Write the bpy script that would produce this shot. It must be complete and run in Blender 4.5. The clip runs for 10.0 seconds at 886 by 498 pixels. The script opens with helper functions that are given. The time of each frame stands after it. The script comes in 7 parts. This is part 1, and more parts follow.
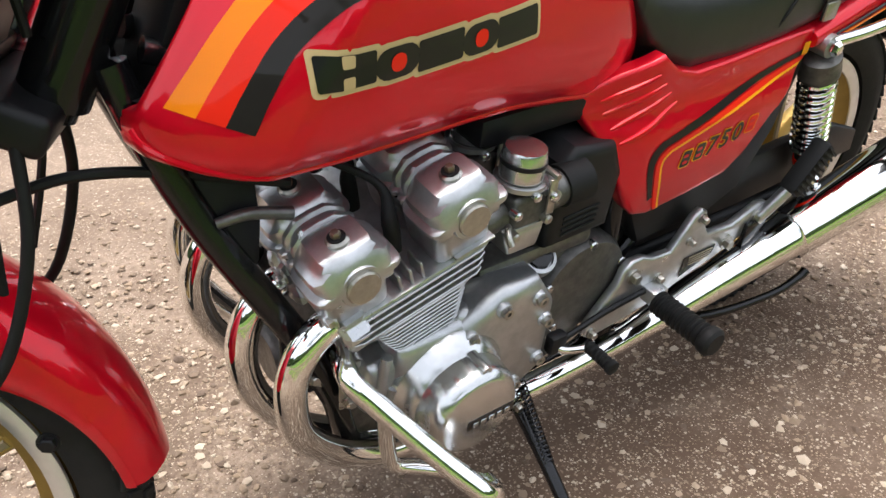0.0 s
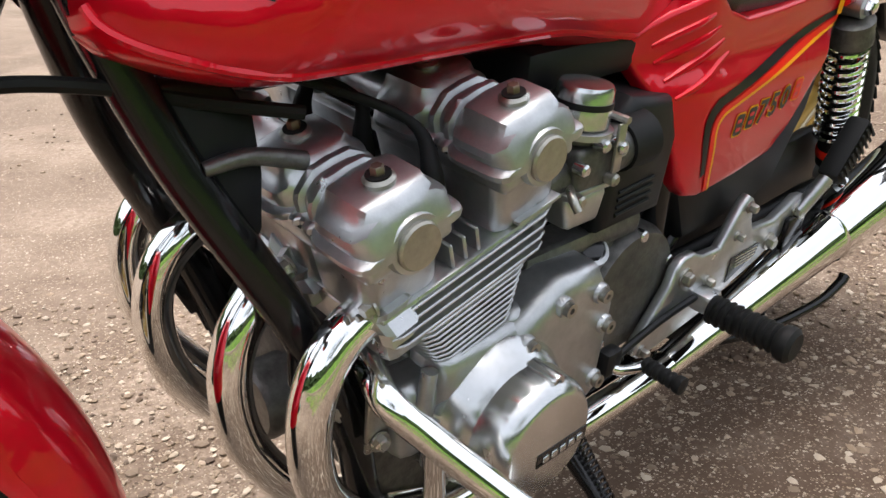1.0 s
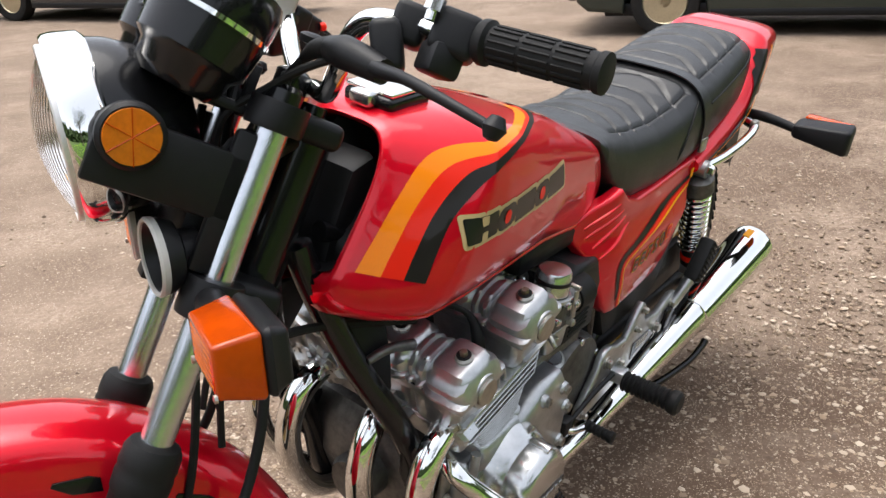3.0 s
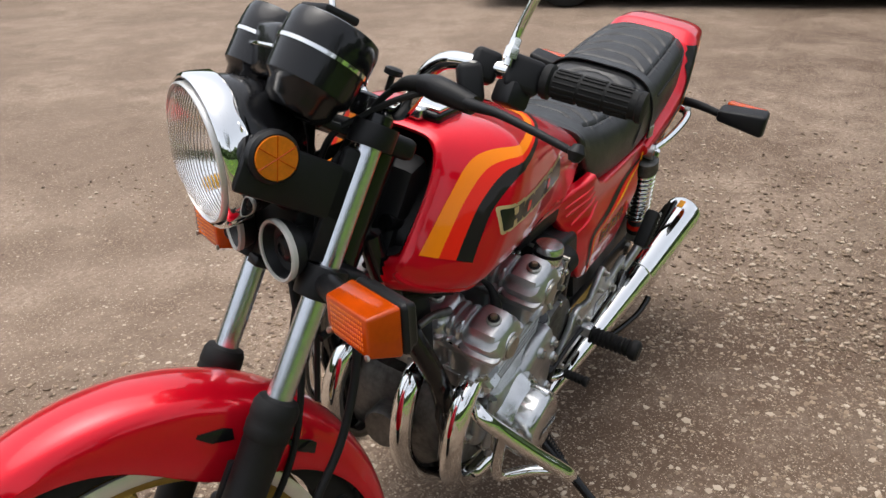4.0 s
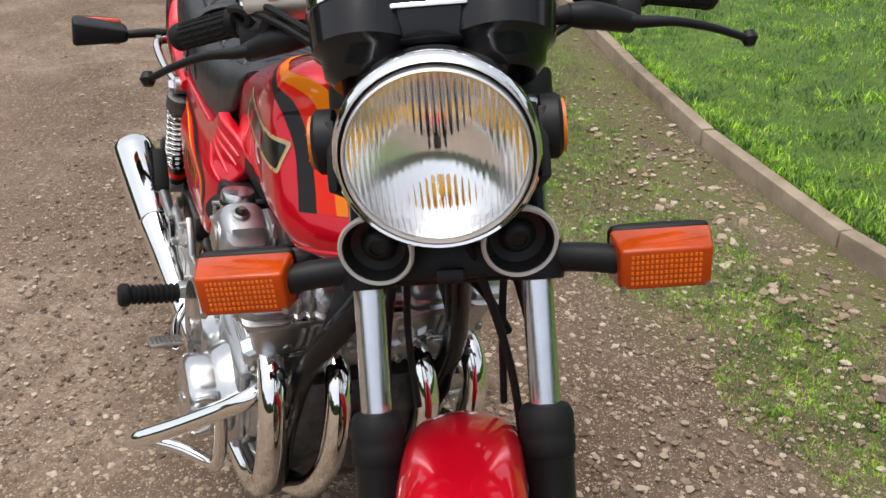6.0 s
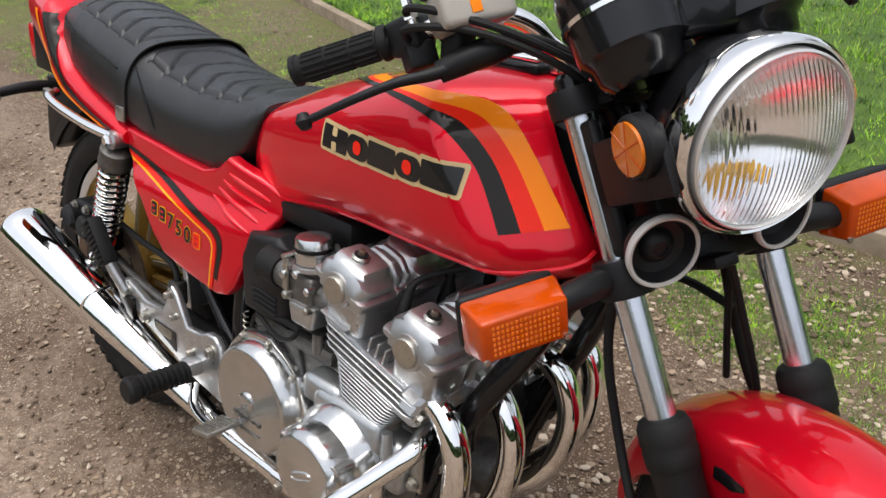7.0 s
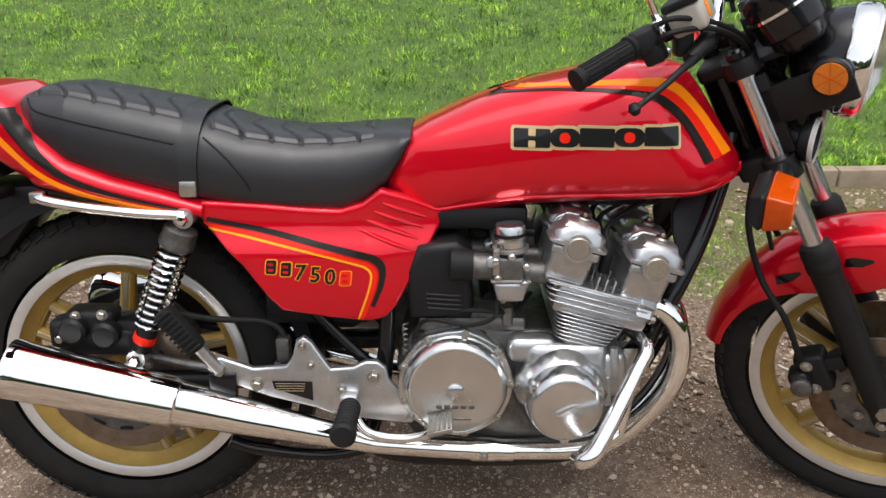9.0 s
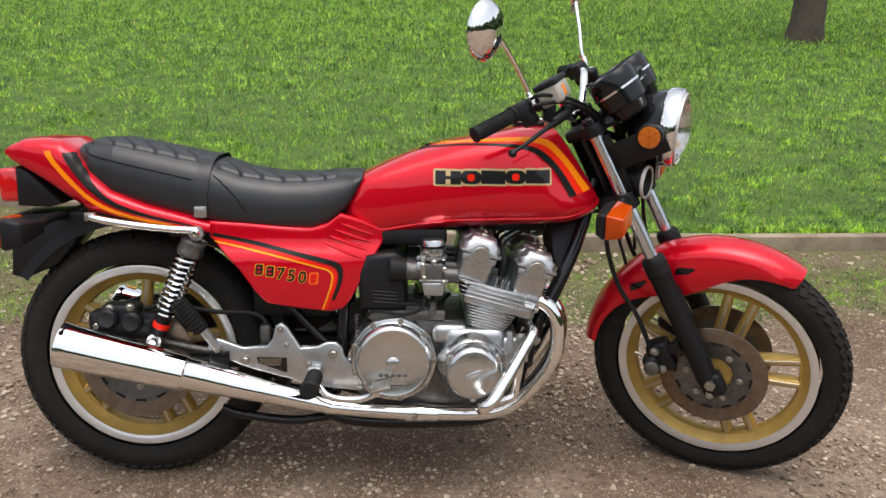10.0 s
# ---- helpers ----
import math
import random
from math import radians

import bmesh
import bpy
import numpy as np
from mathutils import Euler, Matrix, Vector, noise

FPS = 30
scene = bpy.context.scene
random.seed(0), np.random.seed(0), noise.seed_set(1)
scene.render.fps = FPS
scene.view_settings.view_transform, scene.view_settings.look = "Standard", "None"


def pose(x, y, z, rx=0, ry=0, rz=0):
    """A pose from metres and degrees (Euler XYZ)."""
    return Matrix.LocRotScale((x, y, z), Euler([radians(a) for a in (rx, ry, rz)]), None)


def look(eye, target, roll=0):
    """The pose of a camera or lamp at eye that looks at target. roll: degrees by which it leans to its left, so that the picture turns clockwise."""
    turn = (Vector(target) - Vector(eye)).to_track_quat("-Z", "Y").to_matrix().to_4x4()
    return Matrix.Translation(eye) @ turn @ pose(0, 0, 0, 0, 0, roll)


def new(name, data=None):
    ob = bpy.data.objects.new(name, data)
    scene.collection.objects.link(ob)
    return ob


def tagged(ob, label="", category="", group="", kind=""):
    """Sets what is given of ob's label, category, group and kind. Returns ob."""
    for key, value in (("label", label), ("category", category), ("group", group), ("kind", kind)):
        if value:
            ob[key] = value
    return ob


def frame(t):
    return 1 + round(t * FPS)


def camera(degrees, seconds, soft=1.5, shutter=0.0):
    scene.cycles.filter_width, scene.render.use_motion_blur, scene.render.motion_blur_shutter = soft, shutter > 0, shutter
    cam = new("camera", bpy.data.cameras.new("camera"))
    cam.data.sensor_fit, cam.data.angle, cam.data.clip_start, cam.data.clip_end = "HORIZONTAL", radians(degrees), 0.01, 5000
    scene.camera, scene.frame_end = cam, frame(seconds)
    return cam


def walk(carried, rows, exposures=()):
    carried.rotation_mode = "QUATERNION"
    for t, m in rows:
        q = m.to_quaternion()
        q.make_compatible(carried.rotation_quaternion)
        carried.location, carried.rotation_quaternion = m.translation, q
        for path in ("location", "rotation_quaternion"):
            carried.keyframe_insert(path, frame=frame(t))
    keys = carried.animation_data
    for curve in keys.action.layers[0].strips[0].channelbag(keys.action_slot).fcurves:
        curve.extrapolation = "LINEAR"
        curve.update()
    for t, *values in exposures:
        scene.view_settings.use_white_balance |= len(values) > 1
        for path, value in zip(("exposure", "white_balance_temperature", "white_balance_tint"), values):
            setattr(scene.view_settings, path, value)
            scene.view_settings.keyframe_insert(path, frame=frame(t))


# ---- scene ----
cam = camera(55.25, 10.0)
PATH = [
    (0.00, pose(1.3465, 0.9459, 1.0274, 59.410, 1.037, 144.937)),
    (0.50, pose(1.3448, 0.8363, 0.9554, 64.144, 2.688, 140.575)),
    (1.00, pose(1.3735, 0.7410, 0.7870, 67.738, 2.285, 137.170)),
    (1.50, pose(1.4308, 0.7268, 0.6999, 68.776, 0.834, 133.490)),
    (2.00, pose(1.4693, 0.7403, 0.7157, 68.917, 0.379, 131.179)),
    (2.50, pose(1.5929, 0.7877, 0.9228, 68.272, 1.726, 128.533)),
    (2.70, pose(1.6722, 0.8206, 1.0233, 68.518, 2.220, 127.936)),
    (3.80, look((2.011, 0.893, 1.259), (0.504, -0.152, 0.46), -0.9)),
    (4.00, look((2.065, 0.815, 1.262), (0.502, -0.121, 0.438), -1.3)),
    (4.50, look((2.158, 0.573, 1.271), (0.472, -0.016, 0.371), -2.7)),
    (5.00, look((2.09, 0.251, 1.236), (0.344, 0.086, 0.274), -1.6)),
    (5.20, look((2.071, 0.14, 1.238), (0.333, 0.169, 0.248), -0.7)),
    (6.30, pose(1.9623, -0.3785, 1.2499, 62.100, 1.097, 58.327)),
    (6.50, pose(1.8655, -0.4581, 1.2410, 62.159, 1.439, 54.314)),
    (7.00, pose(1.6416, -0.6946, 1.2469, 61.255, 1.940, 42.704)),
    (7.50, pose(1.4219, -0.9805, 1.2625, 62.073, 1.730, 28.990)),
    (8.00, pose(1.1505, -1.1125, 1.2268, 63.405, 1.103, 16.260)),
    (8.50, pose(0.8788, -1.2553, 1.2899, 63.504, 0.554, 7.164)),
    (9.00, pose(0.6534, -1.3881, 1.3264, 62.713, 0.173, 0.644)),
    (9.50, pose(0.6524, -1.6716, 1.3683, 64.702, -0.651, -1.361)),
    (10.00, pose(0.7161, -1.9981, 1.3865, 69.529, -1.136, -1.423)),
]
walk(cam, PATH, exposures=[(0.0, 1.20), (0.5, 1.08), (1.0, 1.0), (2.0, 0.94), (2.5, 0.98), (3.8, 0.38), (5.0, 0.32), (6.3, 0.26), (7.5, 0.34), (8.5, 0.46), (10.0, 0.32)])

# ---------------------------------------------------------------- world and light
world = bpy.data.worlds.new("overcast_sky")
scene.world = world
world.use_nodes = True
wn, wl = world.node_tree.nodes, world.node_tree.links
wn.clear()
sky = wn.new("ShaderNodeTexSky")
sky.sky_type = "NISHITA"
sky.sun_disc = False
sky.sun_elevation = radians(79)
sky.sun_rotation = radians(176)
sky.dust_density = 4.0
sky.air_density = 1.0
grey = wn.new("ShaderNodeHueSaturation")
grey.inputs["Saturation"].default_value = 0.36
bgn = wn.new("ShaderNodeBackground")
bgn.inputs["Strength"].default_value = 0.215
won = wn.new("ShaderNodeOutputWorld")
wl.new(sky.outputs[0], grey.inputs["Color"])
wl.new(grey.outputs[0], bgn.inputs["Color"])
wl.new(bgn.outputs[0], won.inputs["Surface"])

sun_data = bpy.data.lights.new("sun", "SUN")
sun_data.energy = 0.85
sun_data.angle = radians(60)
sun_data.color = (1.0, 0.97, 0.935)
sun = new("sun", sun_data)
sun.matrix_world = look((0.7, -0.75, 4.0), (0.6, 0.0, 0))


# ---------------------------------------------------------------- materials
def material(name, color, rough=0.5, metal=0.0, coat=0.0, coat_rough=0.05, var=0.0, scale=30.0, bump=0.0,
             bump_scale=200.0, color2=None, spec=0.5, trans=0.0, ior=1.5, rough_var=0.0, detail=6.0):
    """A Principled material with two scales of variation in colour, roughness and relief."""
    m = bpy.data.materials.new(name)
    m.use_nodes = True
    n, l = m.node_tree.nodes, m.node_tree.links
    b = n["Principled BSDF"]
    b.inputs["Base Color"].default_value = (*color, 1)
    b.inputs["Roughness"].default_value = rough
    b.inputs["Metallic"].default_value = metal
    b.inputs["Coat Weight"].default_value = coat
    b.inputs["Coat Roughness"].default_value = coat_rough
    b.inputs["Specular IOR Level"].default_value = spec
    b.inputs["Transmission Weight"].default_value = trans
    b.inputs["IOR"].default_value = ior
    co = n.new("ShaderNodeTexCoord")
    if var or color2:
        t1 = n.new("ShaderNodeTexNoise")
        t1.inputs["Scale"].default_value = scale
        t1.inputs["Detail"].default_value = detail
        t1.inputs["Roughness"].default_value = 0.65
        l.new(co.outputs["Object"], t1.inputs["Vector"])
        t2 = n.new("ShaderNodeTexNoise")
        t2.inputs["Scale"].default_value = scale * 0.13
        t2.inputs["Detail"].default_value = 3
        l.new(co.outputs["Object"], t2.inputs["Vector"])
        add = n.new("ShaderNodeMath")
        add.operation = "ADD"
        l.new(t1.outputs["Fac"], add.inputs[0])
        l.new(t2.outputs["Fac"], add.inputs[1])
        rmp = n.new("ShaderNodeMapRange")
        rmp.inputs["From Min"].default_value = 0.7
        rmp.inputs["From Max"].default_value = 1.3
        l.new(add.outputs[0], rmp.inputs["Value"])
        mx = n.new("ShaderNodeMix")
        mx.data_type = "RGBA"
        c2 = color2 if color2 else tuple(c * (1 - var) for c in color)
        mx.inputs["A"].default_value = (*color, 1)
        mx.inputs["B"].default_value = (*c2, 1)
        l.new(rmp.outputs[0], mx.inputs["Factor"])
        l.new(mx.outputs["Result"], b.inputs["Base Color"])
        if rough_var:
            rr = n.new("ShaderNodeMapRange")
            rr.inputs["To Min"].default_value = max(0.02, rough - rough_var)
            rr.inputs["To Max"].default_value = rough + rough_var
            l.new(rmp.outputs[0], rr.inputs["Value"])
            l.new(rr.outputs[0], b.inputs["Roughness"])
    if bump:
        tb = n.new("ShaderNodeTexNoise")
        tb.inputs["Scale"].default_value = bump_scale
        tb.inputs["Detail"].default_value = 4
        l.new(co.outputs["Object"], tb.inputs["Vector"])
        bp = n.new("ShaderNodeBump")
        bp.inputs["Strength"].default_value = bump
        bp.inputs["Distance"].default_value = 0.002
        l.new(tb.outputs["Fac"], bp.inputs["Height"])
        l.new(bp.outputs[0], b.inputs["Normal"])
    return m


RED = material("candy_red_paint", (0.70, 0.0035, 0.018), 0.33, 0.48, 1.0, 0.012, var=0.12, scale=5, spec=0.05)
RED.node_tree.nodes["Principled BSDF"].inputs["Coat IOR"].default_value = 1.44
ORANGE_D = material("orange_decal", (0.92, 0.24, 0.006), 0.4, 0, 0.3, 0.03, spec=0.06)
SCARLET_D = material("scarlet_decal", (0.80, 0.022, 0.008), 0.4, 0, 0.3, 0.03, spec=0.06)
DARK_D = material("charcoal_decal", (0.016, 0.014, 0.012), 0.4, 0, 0.3, 0.03, spec=0.06)
CREAM_D = material("cream_decal", (0.55, 0.40, 0.20), 0.45, 0, 0.4, 0.05, spec=0.2)
YELLOW_D = material("yellow_decal", (0.88, 0.36, 0.012), 0.4, 0, 0.3, 0.03, spec=0.06)
BLACK_D = material("black_decal", (0.008, 0.008, 0.008), 0.4, 0, 0.4, 0.05, spec=0.2)
ALU = material("cast_aluminium", (0.57, 0.58, 0.585), 0.34, 0.90, var=0.35, scale=40, bump=0.10, bump_scale=500, rough_var=0.08)
ALU_P = material("polished_aluminium", (0.66, 0.665, 0.66), 0.22, 0.96, var=0.25, scale=25, bump=0.03, bump_scale=120, rough_var=0.08)
ALU_D = material("weathered_aluminium", (0.20, 0.195, 0.185), 0.48, 0.85, var=0.6, scale=60, bump=0.3, bump_scale=350, rough_var=0.12)
CHROME = material("chrome_plate", (0.88, 0.88, 0.87), 0.045, 1.0, var=0.06, scale=18, rough_var=0.025)
FORK = material("hard_chrome_tube", (0.66, 0.68, 0.72), 0.24, 1.0, var=0.08, scale=30, rough_var=0.05)
STEEL = material("zinc_steel", (0.50, 0.48, 0.43), 0.35, 0.95, var=0.35, scale=150, rough_var=0.1)
BRASS = material("yellowed_zinc_plug", (0.47, 0.445, 0.385), 0.34, 0.88, var=0.3, scale=90, rough_var=0.1)
RUSTY = material("worn_disc_steel", (0.27, 0.235, 0.20), 0.45, 0.9, color2=(0.16, 0.095, 0.055), scale=35, rough_var=0.1)
BLACK = material("black_enamel", (0.007, 0.007, 0.008), 0.22, 0, 0.3, 0.05, var=0.3, scale=40, spec=0.25)
SATIN = material("satin_black_metal", (0.010, 0.010, 0.011), 0.45, 0, var=0.4, scale=70, bump=0.06, bump_scale=400, spec=0.25)
PLASTIC = material("black_plastic", (0.010, 0.010, 0.011), 0.45, 0, var=0.3, scale=60, bump=0.08, bump_scale=900, spec=0.25)
RUBBER = material("black_rubber", (0.011, 0.011, 0.011), 0.6, 0, var=0.3, scale=80, bump=0.15, bump_scale=600, spec=0.22)
TYRE = material("tyre_rubber", (0.011, 0.0108, 0.0105), 0.75, 0, color2=(0.022, 0.020, 0.018), scale=30, bump=0.2, bump_scale=350, spec=0.18)
VINYL = material("black_seat_vinyl", (0.013, 0.013, 0.0138), 0.37, 0, var=0.3, scale=50, bump=0.15, bump_scale=900, rough_var=0.07, spec=0.55)
GOLD = material("gold_wheel_paint", (0.50, 0.325, 0.085), 0.42, 0.35, var=0.3, scale=25, rough_var=0.08, spec=0.3)
RIMSIL = material("machined_rim", (0.80, 0.79, 0.77), 0.38, 0.75, var=0.12, scale=60, rough_var=0.08)
SILGREY = material("silver_spoke_edge", (0.60, 0.52, 0.36), 0.35, 0.8, var=0.2, scale=50)
AMBER = material("amber_lens", (0.58, 0.068, 0.002), 0.15, 0, 0.45, 0.03, var=0.40, scale=22, spec=0.15)
AMBER_IN = material("amber_lens_prisms", (0.85, 0.17, 0.004), 0.12, 0, 0.6, 0.03, var=0.3, scale=90, spec=0.4)
AMBER2 = material("amber_reflector", (0.68, 0.17, 0.004), 0.3, 0, 0.7, 0.05, var=0.35, scale=160, spec=0.3)
REDLENS = material("red_lens", (0.55, 0.006, 0.008), 0.14, 0, 0.8, 0.04)
WHITE_P = material("cream_horn_rim", (0.50, 0.49, 0.46), 0.45, 0, var=0.15, scale=60)
FOGGY = material("translucent_reservoir", (0.50, 0.46, 0.40), 0.35, 0, 0.3, trans=0.25, var=0.15, scale=60)
MIRROR = material("mirror_glass", (0.86, 0.87, 0.88), 0.02, 1.0)
REFLECTOR = material("headlight_reflector", (0.93, 0.93, 0.93), 0.13, 0.97)
GLASS = material("headlight_glass", (1, 1, 1), 0.03, 0, trans=1.0, ior=1.45)
BULB = material("bulb_amber", (0.85, 0.45, 0.02), 0.2, 0, 0.5)
BARK = material("tree_bark", (0.11, 0.085, 0.065), 0.9, 0, color2=(0.05, 0.04, 0.03), scale=14, bump=1.0, bump_scale=25)
LEAFY = material("woodland_leaves", (0.045, 0.075, 0.018), 0.8, 0, color2=(0.018, 0.032, 0.010), scale=1.6, bump=1.0, bump_scale=6, spec=0.2)
CONCRETE = material("kerb_concrete", (0.36, 0.29, 0.21), 0.9, 0, color2=(0.14, 0.10, 0.065), scale=9, bump=0.6, bump_scale=120)


# ---------------------------------------------------------------- mesh helpers
def part(name, bm, mat, parent, label="", smooth=True, angle=40):
    """Link a bmesh as one mesh object under a thing or a part."""
    me = bpy.data.meshes.new(name)
    bm.normal_update()
    if smooth:
        lim = radians(angle)
        for f in bm.faces:
            f.smooth = True
        for e in bm.edges:
            if len(e.link_faces) == 2 and e.calc_face_angle(0) > lim:
                e.smooth = False
    bm.to_mesh(me)
    bm.free()
    me.materials.append(mat)
    ob = new(name, me)
    if parent:
        ob.parent = parent
    if label:
        ob["label"] = label
    return ob


def share(name, ob, m, parent):
    """Another part on the mesh of a part that stands, moved by m."""
    o = new(name, ob.data)
    o.parent = parent
    o.matrix_basis = m
    return o


def spline(pts, n=8):
    """Catmull-Rom curve through the points, n steps a span."""
    p = [Vector(a) for a in pts]
    if len(p) < 3:
        return [p[0].lerp(p[-1], i / n) for i in range(n + 1)]
    ext = [p[0] * 2 - p[1]] + p + [p[-1] * 2 - p[-2]]
    out = []
    for i in range(1, len(ext) - 2):
        a, b, c, d = ext[i - 1:i + 3]
        for k in range(n):
            t = k / n
            out.append(0.5 * ((2 * b) + (c - a) * t + (2 * a - 5 * b + 4 * c - d) * t * t + (3 * b - a - 3 * c + d) * t ** 3))
    out.append(p[-1])
    return out


def bridge(bm, loops, closed=True, cap=True):
    """Skin between loops of vertices of one length."""
    rings = [[bm.verts.new(v) for v in lp] for lp in loops]
    n = len(rings[0])
    for a, b in zip(rings, rings[1:]):
        for i in range(n if closed else n - 1):
            j = (i + 1) % n
            bm.faces.new((a[i], a[j], b[j], b[i]))
    if cap and closed:
        bm.faces.new(list(reversed(rings[0])))
        bm.faces.new(rings[-1])
    return rings


def fin(bm):
    bmesh.ops.recalc_face_normals(bm, faces=bm.faces)
    return bm


def tube(pts, r, seg=12, n=6, bm=None, smooth=True):
    """A pipe along a smooth line; r is one radius or one for each point."""
    bm = bm or bmesh.new()
    line = spline(pts, n) if smooth else [Vector(a) for a in pts]
    if isinstance(r, (int, float)):
        rs = [r] * len(line)
    else:
        rs = [float(np.interp(i / (len(line) - 1) * (len(r) - 1), range(len(r)), r)) for i in range(len(line))]
    up = None
    loops = []
    for i, p in enumerate(line):
        t = (line[min(i + 1, len(line) - 1)] - line[max(i - 1, 0)]).normalized()
        if up is None:
            up = Vector((0, 0, 1)) if abs(t.z) < 0.9 else Vector((1, 0, 0))
        side = t.cross(up).normalized()
        up = side.cross(t).normalized()
        loops.append([p + (side * math.cos(a) + up * math.sin(a)) * rs[i] for a in (2 * math.pi * k / seg for k in range(seg))])
    bridge(bm, loops)
    return fin(bm)


def lathe(profile, center, axis, seg=32, bm=None, cap=True):
    """Turn (radius, height) pairs round an axis through center."""
    bm = bm or bmesh.new()
    ax = Vector(axis).normalized()
    u = ax.orthogonal().normalized()
    v = ax.cross(u)
    c = Vector(center)
    loops = [[c + ax * h + (u * math.cos(a) + v * math.sin(a)) * max(r, 1e-5) for a in (2 * math.pi * k / seg for k in range(seg))] for r, h in profile]
    bridge(bm, loops, cap=cap)
    return fin(bm)


def ring(profile, center, axis, seg=48):
    """A closed turned ring: the profile's ends are joined."""
    bm = bmesh.new()
    ax = Vector(axis).normalized()
    u = ax.orthogonal().normalized()
    v = ax.cross(u)
    c = Vector(center)
    loops = [[c + ax * h + (u * math.cos(a) + v * math.sin(a)) * r for r, h in profile] for a in (2 * math.pi * k / seg for k in range(seg))]
    rings = [[bm.verts.new(q) for q in lp] for lp in loops]
    n = len(profile)
    for i in range(seg):
        a, b = rings[i], rings[(i + 1) % seg]
        for k in range(n):
            j = (k + 1) % n
            bm.faces.new((a[k], a[j], b[j], b[k]))
    return fin(bm)


def block(center, size, bevel=0.004, m=None, seg=2, bm=None):
    """A bevelled box, turned by the matrix m."""
    b2 = bmesh.new()
    bmesh.ops.create_cube(b2, size=1, matrix=Matrix.Diagonal((*size, 1)))
    if bevel:
        bmesh.ops.bevel(b2, geom=b2.edges[:] + b2.verts[:], offset=bevel, segments=seg, affect="EDGES", profile=0.5)
    bmesh.ops.transform(b2, matrix=Matrix.Translation(center) @ (m or Matrix()), verts=b2.verts)
    if bm is None:
        return b2
    me = bpy.data.meshes.new("tmp")
    b2.to_mesh(me)
    b2.free()
    bm.from_mesh(me)
    bpy.data.meshes.remove(me)
    return bm


def plate(poly, y0, y1, bevel=0.003, to=None, seg=2):
    """A plate from an outline in x and z, between two y; to: a function for each point."""
    bm = bmesh.new()
    f = bm.faces.new([bm.verts.new((x, y0, z)) for x, z in poly])
    out = bmesh.ops.extrude_face_region(bm, geom=[f])
    for v in (g for g in out["geom"] if isinstance(g, bmesh.types.BMVert)):
        v.co.y = y1
    fin(bm)
    if bevel:
        es = [e for e in bm.edges if abs(e.verts[0].co.y - e.verts[1].co.y) < 1e-6]
        bmesh.ops.bevel(bm, geom=es, offset=bevel, segments=seg, affect="EDGES", profile=0.5)
    if to:
        for v in bm.verts:
            v.co = to(v.co)
    return fin(bm)


def moved(bm, m):
    bmesh.ops.transform(bm, matrix=m, verts=bm.verts)
    return bm


def joined(*bms):
    """One bmesh of several."""
    out = bms[0]
    for b in bms[1:]:
        me = bpy.data.meshes.new("tmp")
        b.to_mesh(me)
        b.free()
        out.from_mesh(me)
        bpy.data.meshes.remove(me)
    return out


def bolt(center, axis, r=0.007, h=0.006, seg=6):
    """A hexagon head on a washer."""
    b = lathe([(r * 1.35, 0), (r * 1.35, h * 0.25), (r * 1.0, h * 0.25)], center, axis, 14)
    return joined(b, lathe([(r, h * 0.25), (r, h * 0.85), (r * 0.8, h)], center, axis, seg))


def smoothstep(a, b, x):
    t = max(0.0, min(1.0, (x - a) / (b - a)))
    return t * t * (3 - 2 * t)


# ---------------------------------------------------------------- ground, kerb, lawn
KERB = [(-14, 6.4), (-6, 3.85), (-2.6, 2.72), (-1.4, 2.28), (-0.4, 1.97), (0.4, 1.78), (1.2, 1.70), (2.2, 1.74), (3.2, 1.78), (6, 1.9), (14, 2.3)]


def kerb_y(x):
    return float(np.interp(x, [k[0] for k in KERB], [k[1] for k in KERB]))


